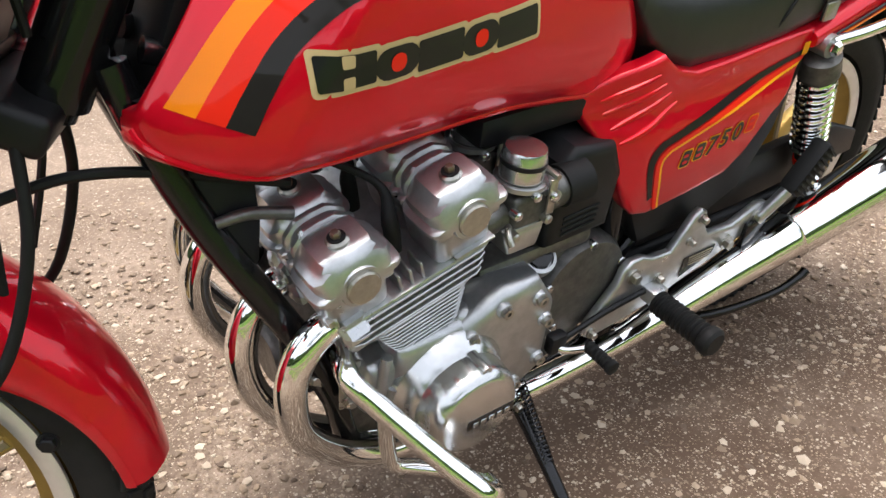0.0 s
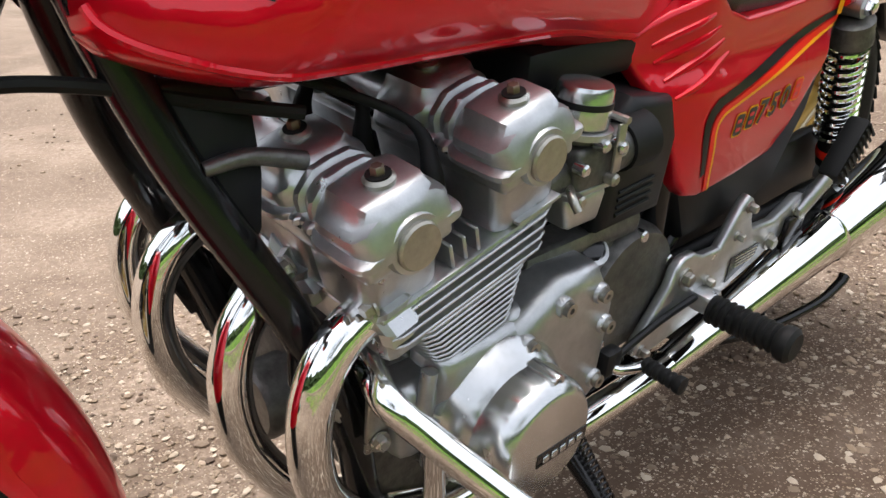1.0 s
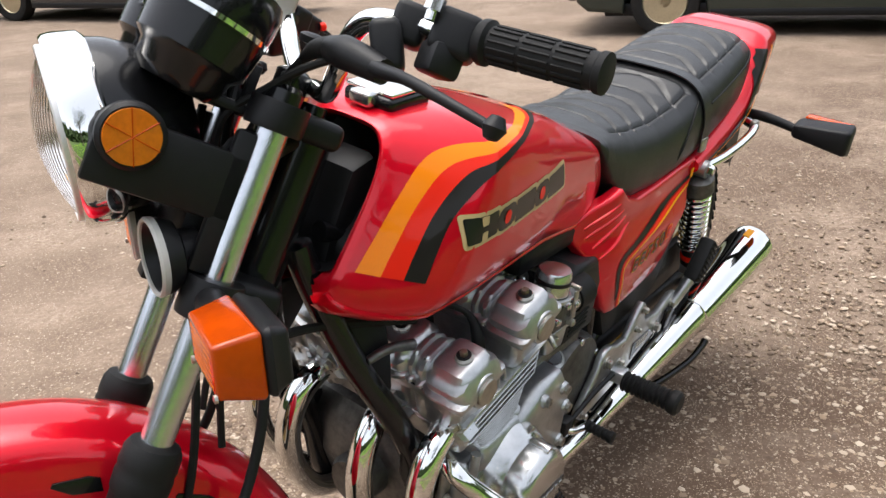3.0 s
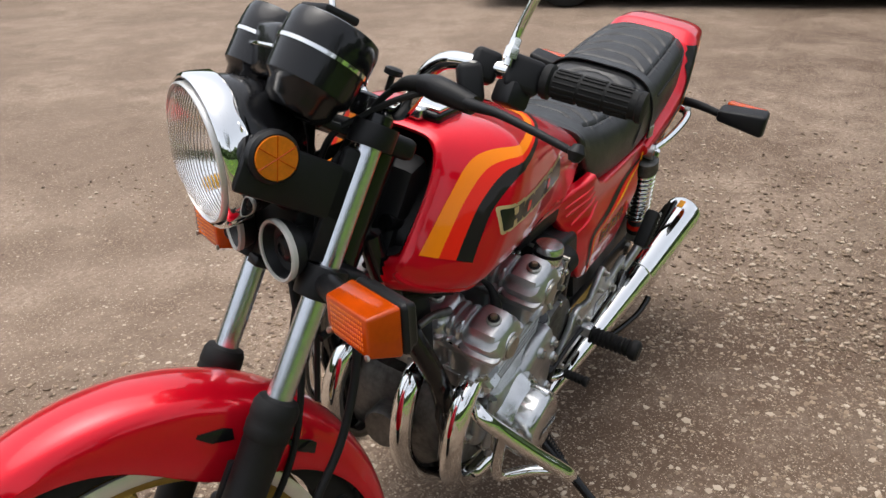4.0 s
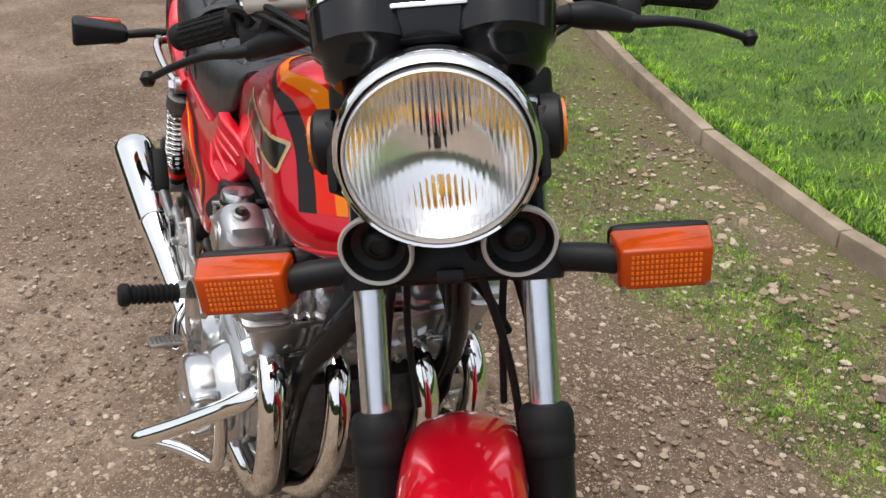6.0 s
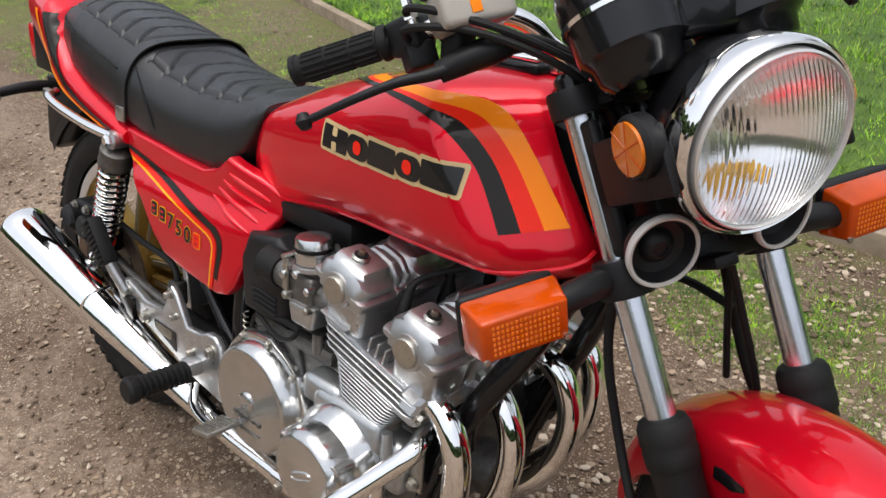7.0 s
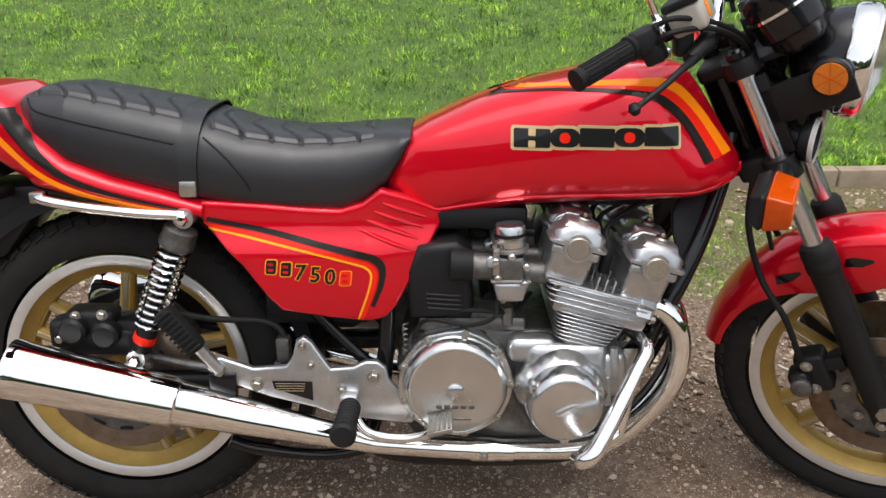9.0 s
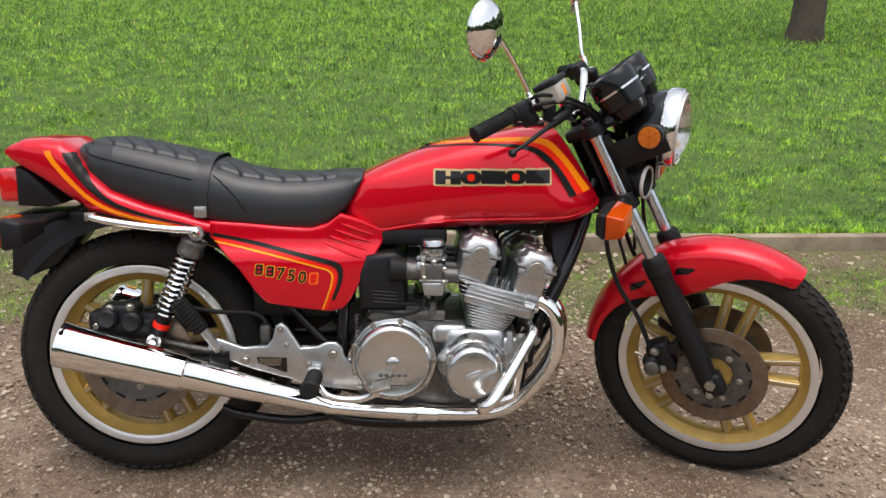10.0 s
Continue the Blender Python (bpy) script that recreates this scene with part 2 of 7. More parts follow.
def ground_material():
    m = bpy.data.materials.new("gravel_drive")
    m.use_nodes = True
    n, l = m.node_tree.nodes, m.node_tree.links
    b = n["Principled BSDF"]
    b.inputs["Roughness"].default_value = 0.93
    b.inputs["Specular IOR Level"].default_value = 0.25
    co = n.new("ShaderNodeTexCoord")

    def noise_tex(scale, detail=5, rough=0.6):
        t = n.new("ShaderNodeTexNoise")
        t.inputs["Scale"].default_value = scale
        t.inputs["Detail"].default_value = detail
        t.inputs["Roughness"].default_value = rough
        l.new(co.outputs["Object"], t.inputs["Vector"])
        return t

    def mix(fac, a, c):
        x = n.new("ShaderNodeMix")
        x.data_type = "RGBA"
        for sock, val in (("A", a), ("B", c)):
            if isinstance(val, tuple):
                x.inputs[sock].default_value = (*val, 1)
            else:
                l.new(val, x.inputs[sock])
        l.new(fac, x.inputs["Factor"])
        return x.outputs["Result"]

    def rng(val, lo, hi, to0=0.0, to1=1.0):
        r = n.new("ShaderNodeMapRange")
        r.inputs["From Min"].default_value = lo
        r.inputs["From Max"].default_value = hi
        r.inputs["To Min"].default_value = to0
        r.inputs["To Max"].default_value = to1
        l.new(val, r.inputs["Value"])
        return r.outputs[0]

    broad = noise_tex(0.8, 7, 0.66)
    fine = noise_tex(55, 8, 0.75)
    patch = noise_tex(4.5, 6, 0.65)
    soil = mix(rng(broad.outputs["Fac"], 0.43, 0.57), (0.105, 0.068, 0.046), (0.345, 0.262, 0.198))
    soil = mix(rng(patch.outputs["Fac"], 0.46, 0.62, 0.0, 0.70), soil, (0.105, 0.065, 0.043))
    soil = mix(rng(fine.outputs["Fac"], 0.35, 0.68), soil, (0.085, 0.054, 0.034))
    # darker soil between the coarser stones on the verge side, paler soil opposite
    sepx = n.new("ShaderNodeSeparateXYZ")
    l.new(co.outputs["Object"], sepx.inputs[0])
    side = n.new("ShaderNodeMath")
    side.operation = "ADD"
    l.new(sepx.outputs["Y"], side.inputs[0])
    l.new(rng(broad.outputs["Fac"], 0.3, 0.7, -0.5, 0.5), side.inputs[1])
    soil = mix(rng(side.outputs[0], 0.60, 1.10, 0.0, 0.65), soil, (0.080, 0.056, 0.036))
    soil = mix(rng(side.outputs[0], -0.25, -1.35, 0.0, 0.32), soil, (0.365, 0.276, 0.208))
    blotch = noise_tex(2.2, 8, 0.72)
    soil = mix(rng(blotch.outputs["Fac"], 0.50, 0.62, 0.0, 0.55), soil, (0.135, 0.092, 0.064))
    # small stones, pale and brown, in two sizes
    height = []
    for sc, amount, lo in ((70, 0.12, 0.0), (130, 0.38, 0.0), (240, 0.50, 0.3)):
        v = n.new("ShaderNodeTexVoronoi")
        v.inputs["Scale"].default_value = sc
        v.inputs["Randomness"].default_value = 1.0
        wob = noise_tex(sc * 1.3, 2)
        off = n.new("ShaderNodeVectorMath")
        off.operation = "MULTIPLY_ADD"
        off.inputs[1].default_value = (1.1 / sc, 1.1 / sc, 1.1 / sc)
        l.new(wob.outputs["Color"], off.inputs[0])
        l.new(co.outputs["Object"], off.inputs[2])
        l.new(off.outputs[0], v.inputs["Vector"])
        inside = rng(v.outputs["Distance"], 0.30, 0.42, 1.0, 0.0)
        sep = n.new("ShaderNodeSeparateColor")
        l.new(v.outputs["Color"], sep.inputs[0])
        pick = n.new("ShaderNodeMath")
        pick.operation = "LESS_THAN"
        pick.inputs[1].default_value = amount
        cover = n.new("ShaderNodeMath")
        cover.operation = "ADD"
        l.new(sep.outputs[0], cover.inputs[0])
        l.new(rng(patch.outputs["Fac"], 0.35, 0.65, 0.18, -0.12), cover.inputs[1])
        l.new(cover.outputs[0], pick.inputs[0])
        mask = n.new("ShaderNodeMath")
        mask.operation = "MULTIPLY"
        l.new(inside, mask.inputs[0])
        l.new(pick.outputs[0], mask.inputs[1])
        tone = n.new("ShaderNodeValToRGB")
        e = tone.color_ramp.elements
        e[0].color, e[1].color = (0.15, 0.10, 0.068, 1), (0.50, 0.42, 0.325, 1)
        mid = e.new(0.55)
        mid.color = (0.30, 0.225, 0.155, 1)
        l.new(sep.outputs[1], tone.inputs[0])
        soil = mix(mask.outputs[0], soil, tone.outputs[0])
        height.append(mask.outputs[0])
    # moss and weeds towards the kerb
    wn_ = noise_tex(2.3, 6, 0.7)
    near = rng(sepx.outputs["Y"], 0.92, 1.22)
    prod = n.new("ShaderNodeMath")
    prod.operation = "MULTIPLY"
    l.new(near, prod.inputs[0])
    l.new(rng(wn_.outputs["Fac"], 0.36, 0.54), prod.inputs[1])
    keep = n.new("ShaderNodeMath")
    keep.operation = "MULTIPLY"
    l.new(prod.outputs[0], keep.inputs[0])
    l.new(rng(fine.outputs["Fac"], 0.40, 0.58, 0.15, 1.0), keep.inputs[1])
    soil = mix(keep.outputs[0], soil, (0.100, 0.120, 0.028))
    l.new(soil, b.inputs["Base Color"])
    add = n.new("ShaderNodeMath")
    l.new(height[0], add.inputs[0])
    l.new(height[1], add.inputs[1])
    add2 = n.new("ShaderNodeMath")
    l.new(add.outputs[0], add2.inputs[0])
    l.new(fine.outputs["Fac"], add2.inputs[1])
    bp = n.new("ShaderNodeBump")
    bp.inputs["Strength"].default_value = 0.55
    bp.inputs["Distance"].default_value = 0.004
    l.new(add2.outputs[0], bp.inputs["Height"])
    l.new(bp.outputs[0], b.inputs["Normal"])
    return m


def lawn_material():
    m = material("lawn_soil_and_thatch", (0.032, 0.064, 0.006), 0.9, 0, color2=(0.085, 0.145, 0.014), scale=9, bump=0.8, bump_scale=60)
    return m


def grass_material():
    m = bpy.data.materials.new("grass_blades")
    m.use_nodes = True
    n, l = m.node_tree.nodes, m.node_tree.links
    b = n["Principled BSDF"]
    b.inputs["Roughness"].default_value = 0.55
    b.inputs["Subsurface Weight"].default_value = 0.0
    geo = n.new("ShaderNodeNewGeometry")
    ramp = n.new("ShaderNodeValToRGB")
    e = ramp.color_ramp.elements
    e[0].color, e[1].color = (0.042, 0.120, 0.006, 1), (0.32, 0.47, 0.06, 1)
    mid = e.new(0.5)
    mid.color = (0.145, 0.30, 0.018, 1)
    dry = e.new(0.97)
    dry.color = (0.16, 0.275, 0.022, 1)
    e[-1].color = (0.36, 0.31, 0.13, 1)
    l.new(geo.outputs["Random Per Island"], ramp.inputs[0])
    co = n.new("ShaderNodeTexCoord")
    # clump shading multiplied into the blade colour: dark hollows, bright tops
    t = n.new("ShaderNodeTexNoise")
    t.inputs["Scale"].default_value = 6.0
    t.inputs["Detail"].default_value = 7
    t.inputs["Roughness"].default_value = 0.7
    l.new(co.outputs["Object"], t.inputs["Vector"])
    mx = n.new("ShaderNodeMix")
    mx.data_type = "RGBA"
    mx.blend_type = "MULTIPLY"
    r = n.new("ShaderNodeValToRGB")
    r.color_ramp.elements[0].position, r.color_ramp.elements[1].position = 0.40, 0.60
    r.color_ramp.elements[0].color, r.color_ramp.elements[1].color = (0.30, 0.41, 0.34, 1), (1.70, 1.60, 1.00, 1)
    l.new(t.outputs["Fac"], r.inputs[0])
    mx.inputs["Factor"].default_value = 1.0
    l.new(ramp.outputs[0], mx.inputs["A"])
    l.new(r.outputs[0], mx.inputs["B"])
    # finer tufts, again with their shading put into the colour
    t2 = n.new("ShaderNodeTexNoise")
    t2.inputs["Scale"].default_value = 22
    t2.inputs["Detail"].default_value = 3
    l.new(co.outputs["Object"], t2.inputs["Vector"])
    r2 = n.new("ShaderNodeValToRGB")
    r2.color_ramp.elements[0].position, r2.color_ramp.elements[1].position = 0.38, 0.62
    r2.color_ramp.elements[0].color, r2.color_ramp.elements[1].color = (0.46, 0.52, 0.44, 1), (1.65, 1.55, 1.1, 1)
    l.new(t2.outputs["Fac"], r2.inputs[0])
    mx2 = n.new("ShaderNodeMix")
    mx2.data_type = "RGBA"
    mx2.blend_type = "MULTIPLY"
    mx2.inputs["Factor"].default_value = 1.0
    l.new(mx.outputs["Result"], mx2.inputs["A"])
    l.new(r2.outputs[0], mx2.inputs["B"])
    l.new(mx2.outputs["Result"], b.inputs["Base Color"])
    up = n.new("ShaderNodeMix")
    up.data_type = "VECTOR"
    up.inputs["Factor"].default_value = 0.32
    l.new(geo.outputs["Normal"], up.inputs["A"])
    up.inputs["B"].default_value = (0, 0, 1)
    l.new(up.outputs["Result"], b.inputs["Normal"])
    return m


GRAVEL, LAWN, GRASS = ground_material(), lawn_material(), grass_material()


def build_ground():
    bm = bmesh.new()
    xs = [-400, -100, -30, -12] + [-8 + 0.1 * i for i in range(141)] + [8, 12, 30, 100, 400]
    ys = [-400, -100, -30, -12, -8] + [-5 + 0.1 * i for i in range(81)] + [5, 12, 30, 100, 400]
    grid = []
    for x in xs:
        row = []
        for y in ys:
            h = 0.0
            if abs(x) < 9 and abs(y) < 6:
                h = 0.012 * noise.noise((x * 0.9, y * 0.9, 3)) + 0.004 * noise.noise((x * 6, y * 6, 1))
                h -= 0.004
            row.append(bm.verts.new((x, y, h)))
        grid.append(row)
    for a, b in zip(grid, grid[1:]):
        for i in range(len(ys) - 1):
            bm.faces.new((a[i], b[i], b[i + 1], a[i + 1]))
    tagged(part("ground", bm, GRAVEL, None, smooth=True), "compacted brown gravel drive with pale stones and mossy patches", "ground", kind="structure")


build_ground()


def build_kerb_and_lawn():
    # lawn level with the kerb's top
    bm = bmesh.new()
    xs = [-300, -60, -14] + [-10 + 0.5 * i for i in range(45)] + [14, 60, 300]
    ds = [0.0, 0.15, 0.4, 0.8, 1.5, 2.5, 4, 6, 9, 14, 25, 60, 300]
    rows = []
    for x in xs:
        y0 = kerb_y(max(-14, min(14, x))) + 0.05
        rows.append([bm.verts.new((x, y0 + d, 0.05 + 0.02 * min(1, d) + 0.006 * noise.noise((x * 0.5, d * 0.5, 5)))) for d in ds])
    for a, b in zip(rows, rows[1:]):
        for i in range(len(ds) - 1):
            bm.faces.new((a[i], b[i], b[i + 1], a[i + 1]))
    tagged(part("lawn", bm, LAWN, None), "green mown lawn behind a concrete kerb", "lawn", kind="structure")
    # kerb stones end to end along the edge
    kerb = tagged(new("kerb"), "weathered concrete edging kerb between gravel and lawn", "kerb", kind="structure")
    pts = []
    x = -9.0
    while x < 9:
        pts.append(Vector((x, kerb_y(x), 0)))
        x += 0.86
    rnd = random.Random(4)
    for a, b in zip(pts, pts[1:]):
        d = b - a
        ang = math.atan2(d.y, d.x)
        mid = (a + b) / 2
        blk = block((0, 0, 0), (d.length - 0.008, 0.055, 0.22), 0.006, seg=2)
        for v in blk.verts:
            v.co.y += 0.003 * noise.noise((v.co.x * 4 + a.x, v.co.z * 9, 2))
        moved(blk, Matrix.Translation((mid.x, mid.y + 0.028, -0.045 + rnd.uniform(-0.004, 0.004))) @ Matrix.Rotation(ang + rnd.uniform(-0.01, 0.01), 4, "Z"))
        part("kerb_stone", blk, CONCRETE, kerb)


build_kerb_and_lawn()


def blades(name, label, count, place, height, width, seed):
    """Grass blades as one joined mesh; place gives x, y, z, size for a random source."""
    rng = np.random.default_rng(seed)
    p = place(rng, count)
    k = len(p)
    ang = rng.uniform(0, 2 * math.pi, k)
    h = height * p[:, 3] * rng.uniform(0.5, 1.25, k)
    w = width * p[:, 3] * rng.uniform(0.7, 1.3, k)
    bend = h * rng.uniform(0.2, 1.0, k)
    ba = rng.uniform(0, 2 * math.pi, k)
    dx, dy = np.cos(ang) * w / 2, np.sin(ang) * w / 2
    bx, by = np.cos(ba) * bend, np.sin(ba) * bend
    v = np.zeros((k, 5, 3))
    v[:, 0] = np.stack([p[:, 0] - dx, p[:, 1] - dy, p[:, 2]], 1)
    v[:, 1] = np.stack([p[:, 0] + dx, p[:, 1] + dy, p[:, 2]], 1)
    v[:, 2] = np.stack([p[:, 0] + dx * 0.8 + bx * 0.3, p[:, 1] + dy * 0.8 + by * 0.3, p[:, 2] + h * 0.55], 1)
    v[:, 3] = np.stack([p[:, 0] - dx * 0.8 + bx * 0.3, p[:, 1] - dy * 0.8 + by * 0.3, p[:, 2] + h * 0.55], 1)
    v[:, 4] = np.stack([p[:, 0] + bx, p[:, 1] + by, p[:, 2] + h], 1)
    base = np.arange(k)[:, None] * 5
    quads = (base + np.array([0, 1, 2, 3])).tolist()
    tris = (base + np.array([3, 2, 4])).tolist()
    me = bpy.data.meshes.new(name)
    me.from_pydata(v.reshape(-1, 3).tolist(), [], quads + tris)
    me.materials.append(GRASS)
    return tagged(new(name, me), label, "grass", kind="stuff")


KX, KY = [k[0] for k in KERB], [k[1] for k in KERB]


def lawn_place(rng, n):
    # density falls with the distance from the kerb
    d = rng.uniform(0, 1, n) ** 1.6 * 19.0 + 0.03
    x = rng.uniform(-1, 1, n) * (4.2 + d * 0.55) + 0.8 + d * 0.12
    y = np.interp(x, KX, KY) + 0.06 + d
    size = 0.75 + d * 0.13
    # half of the blades stand in denser, taller tufts
    tx, ty, ts = rng.uniform(-9, 12, 9000), rng.uniform(0, 1, 9000) ** 1.6 * 18.0, rng.uniform(0.7, 1.55, 9000)
    pick = rng.integers(0, 9000, n)
    half = rng.uniform(0, 1, n) < 0.55
    spread = 0.035 + 0.012 * ty[pick]
    x = np.where(half, tx[pick] + rng.normal(0, 1, n) * spread, x)
    d = np.where(half, np.abs(ty[pick] + rng.normal(0, 1, n) * spread) + 0.02, d)
    y = np.interp(x, KX, KY) + 0.06 + d
    size = np.where(half, (0.75 + d * 0.11) * ts[pick], 0.65 + d * 0.12)
    z = 0.042 + 0.02 * np.minimum(1, d)
    return np.stack([x, y, z, size], 1)


def weed_place(rng, n):
    m = 900
    cx = rng.uniform(-6.0, 4.2, m)
    wide = np.clip(0.75 - 0.28 * cx, 0.55, 2.2)
    c = np.stack([cx, -0.28 - wide * rng.uniform(0, 1, m) ** 0.9], 1)
    i = rng.integers(0, m, n)
    spread = (rng.uniform(0.02, 0.13, m) * np.where(cx < -1, 1.5, 1.0))[i]
    x = c[i, 0] + rng.normal(0, 1, n) * spread
    edge = np.interp(x, KX, KY)
    y = edge + c[i, 1] + rng.normal(0, 1, n) * spread
    keep = (y < edge - 0.02) & (y > 0.98 + 0.10 * np.sin(x * 3.1) + 0.06 * np.sin(x * 11 + 1))
    return np.stack([x, y, np.full(n, -0.004), rng.uniform(0.4, 0.95, n)], 1)[keep]


def verge_place(rng, n):
    x = rng.uniform(-4.5, 5.0, n)
    y = np.interp(x, KX, KY) + 0.06 + np.abs(rng.normal(0, 0.05, n))
    return np.stack([x, y, np.full(n, 0.05), rng.uniform(0.9, 1.7, n)], 1)


blades("lawn_grass", "short bright green lawn grass", 450000, lawn_place, 0.042, 0.0058, 1)
blades("weed_tufts", "thin moss and weed tufts growing in the gravel", 130000, weed_place, 0.019, 0.0032, 2)
blades("kerb_grass", "longer grass hanging over the kerb", 9000, verge_place, 0.028, 0.0038, 3)


def build_stones():
    """Loose stones that stand proud of the gravel, one joined mesh."""
    rng = np.random.default_rng(9)
    base = bmesh.new()
    bmesh.ops.create_icosphere(base, subdivisions=1, radius=1)
    round_stone = np.array([v.co[:] for v in base.verts]), np.array([[v.index for v in f.verts] for f in base.faces])
    base.free()
    six = np.array([(1, 0, 0), (0, 1, 0), (-1, 0, 0), (0, -1, 0), (0, 0, 1), (0, 0, -1)], float)
    chip = six, np.array([q for k in range(4) for q in ((k, (k + 1) % 4, 4), ((k + 1) % 4, k, 5))])
    n = 92000
    x = 0.7 + rng.normal(0, 1.25, n)
    y = rng.normal(0.1, 1.15, n)
    ok = y < np.interp(x, KX, KY) - 0.03
    # they lie in drifts, with barer soil between
    drift = sum(np.sin(x * fx + y * fy + ph) for fx, fy, ph in rng.uniform(-1, 1, (9, 3)) * (5.5, 5.5, 3.1)) / 3.0
    ok &= rng.uniform(0, 1, n) < 0.30 + 0.70 / (1 + np.exp(-3.0 * drift)) + 0.35 * (y > 0.2)
    x, y = x[ok], y[ok]
    n = len(x)
    r = (0.0016 + 0.0068 * rng.uniform(0, 1, n) ** 5.0) * (1 + 0.12 * np.clip(y * 2.5, 0, 1))
    # bigger stones gather in the strip along the kerb
    strip_ = np.interp(x, KX, KY) - y < 0.42
    r = np.where(strip_ & (rng.uniform(0, 1, n) < 0.06), rng.uniform(0.007, 0.017, n), r)
    verts, faces, count = [], [], 0
    for (bv, bf), some in ((chip, r < 0.0036), (round_stone, r >= 0.0036)):
        px, py, pr = x[some], y[some], r[some]
        k = len(px)
        q = bv[None] * (1 + 0.35 * rng.uniform(-1, 1, (k, len(bv), 1))) * pr[:, None, None]
        q *= np.stack([rng.uniform(0.8, 1.45, k), rng.uniform(0.8, 1.3, k), rng.uniform(0.40, 0.75, k)], 1)[:, None, :]
        a = rng.uniform(0, 2 * math.pi, k)
        c, s = np.cos(a)[:, None], np.sin(a)[:, None]
        v = np.stack([q[:, :, 0] * c - q[:, :, 1] * s + px[:, None], q[:, :, 0] * s + q[:, :, 1] * c + py[:, None], q[:, :, 2] + pr[:, None] * 0.12 - 0.002], 2)
        verts += v.reshape(-1, 3).tolist()
        faces += (bf[None] + (np.arange(k) * len(bv))[:, None, None] + count).reshape(-1, 3).tolist()
        count += k * len(bv)
    me = bpy.data.meshes.new("gravel_stones")
    me.from_pydata(verts, [], faces)
    m = bpy.data.materials.new("loose_stone")
    m.use_nodes = True
    nn, l = m.node_tree.nodes, m.node_tree.links
    geo = nn.new("ShaderNodeNewGeometry")
    ramp = nn.new("ShaderNodeValToRGB")
    e = ramp.color_ramp.elements
    e[0].color, e[1].color = (0.10, 0.066, 0.044, 1), (0.50, 0.415, 0.32, 1)
    mid = e.new(0.6)
    mid.color = (0.31, 0.225, 0.15, 1)
    l.new(geo.outputs["Random Per Island"], ramp.inputs[0])
    l.new(ramp.outputs[0], nn["Principled BSDF"].inputs["Base Color"])
    nn["Principled BSDF"].inputs["Roughness"].default_value = 0.85
    me.materials.append(m)
    tagged(new("gravel_stones", me), "loose pale and brown gravel stones", "gravel", kind="stuff")


build_stones()


def build_horizon_belt():
    """An unseen belt of trees far round the place, added to darken the reflected horizon; one rough joined mass."""
    bm = bmesh.new()
    n, k = 240, 10
    loops = []
    for j in range(k + 1):
        t = j / k
        lp = []
        for i in range(n):
            a = 2 * math.pi * i / n
            top = 8.5 + 4.0 * noise.noise((math.cos(a) * 5, math.sin(a) * 5, 0)) + 1.8 * noise.noise((math.cos(a) * 22, math.sin(a) * 22, 4))
            r = 34 + 3.0 * noise.noise((math.cos(a) * 9, math.sin(a) * 9, t * 5)) + 4.0 * t * t + 1.2 * noise.noise((math.cos(a) * 40, math.sin(a) * 40, t * 14))
            lp.append((r * math.cos(a), r * math.sin(a), -0.1 + top * t))
        loops.append(lp)
    bridge(bm, loops, cap=False)
    tagged(part("horizon_belt", fin(bm), LEAFY, None), "unseen dark belt of trees added round the drive to darken reflections", "trees", kind="stuff")


build_horizon_belt()


def build_tree():
    base = Vector((6.05, 9.9, 0.02))
    rnd = random.Random(7)
    tree = tagged(new("tree"), "rough brown tree trunk standing in the lawn", "tree")
    tree.location = base
    bm = bmesh.new()
    loops = []
    for j in range(16):
        h = j * 0.36
        r = 0.225 + 0.06 * math.exp(-h / 0.16) - 0.014 * h
        loops.append([(r * (1 + 0.07 * noise.noise((math.cos(a) * 2.5, math.sin(a) * 2.5, h * 0.6)) + 0.06 * math.exp(-h / 0.3) * math.cos(5 * a)) * math.cos(a) + 0.03 * h * 0.3, r * (1 + 0.07 * noise.noise((math.cos(a) * 2.5 + 9, math.sin(a) * 2.5, h * 0.6))) * math.sin(a), h - 0.05) for a in (2 * math.pi * q / 28 for q in range(28))])
    bridge(bm, loops)
    part("trunk", fin(bm), BARK, tree)
    tips = []
    for q in range(9):
        a = 2 * math.pi * q / 9 + rnd.uniform(-0.3, 0.3)
        z0 = rnd.uniform(3.4, 5.2)
        L = rnd.uniform(1.8, 3.0)
        pts = [Vector((0.05, 0, z0)), Vector((math.cos(a) * L * 0.4, math.sin(a) * L * 0.4, z0 + 0.7)), Vector((math.cos(a) * L, math.sin(a) * L, z0 + rnd.uniform(1.2, 2.4)))]
        part("limb", tube(pts, [0.11, 0.07, 0.03], 10, 4), BARK, tree)
        tips += [pts[2], pts[1].lerp(pts[2], 0.6), pts[2] + Vector((0, 0, 0.6))]
    rng = np.random.default_rng(5)
    v, f = [], []
    for tip in tips:
        for _ in range(320):
            p = np.array(tip) + rng.normal(0, 0.55, 3)
            d = rng.normal(0, 1, (2, 3))
            d /= np.linalg.norm(d, axis=1)[:, None]
            i = len(v)
            v += [tuple(p - d[0] * 0.05), tuple(p + d[1] * 0.03), tuple(p + d[0] * 0.06), tuple(p - d[1] * 0.03)]
            f.append((i, i + 1, i + 2, i + 3))
    me = bpy.data.meshes.new("crown")
    me.from_pydata(v, [], f)
    me.materials.append(LEAFY)
    cr = new("crown", me)
    cr.parent = tree


build_tree()


# ---------------------------------------------------------------- motorcycle: frame of reference
# x ahead from the rear axle, y to the machine's left, z up along its own midplane; it leans on its side stand
bike = tagged(new("motorcycle"), "red four-cylinder motorcycle with gold wheels leaning on its side stand", "motorcycle")
LEAN = 9.55
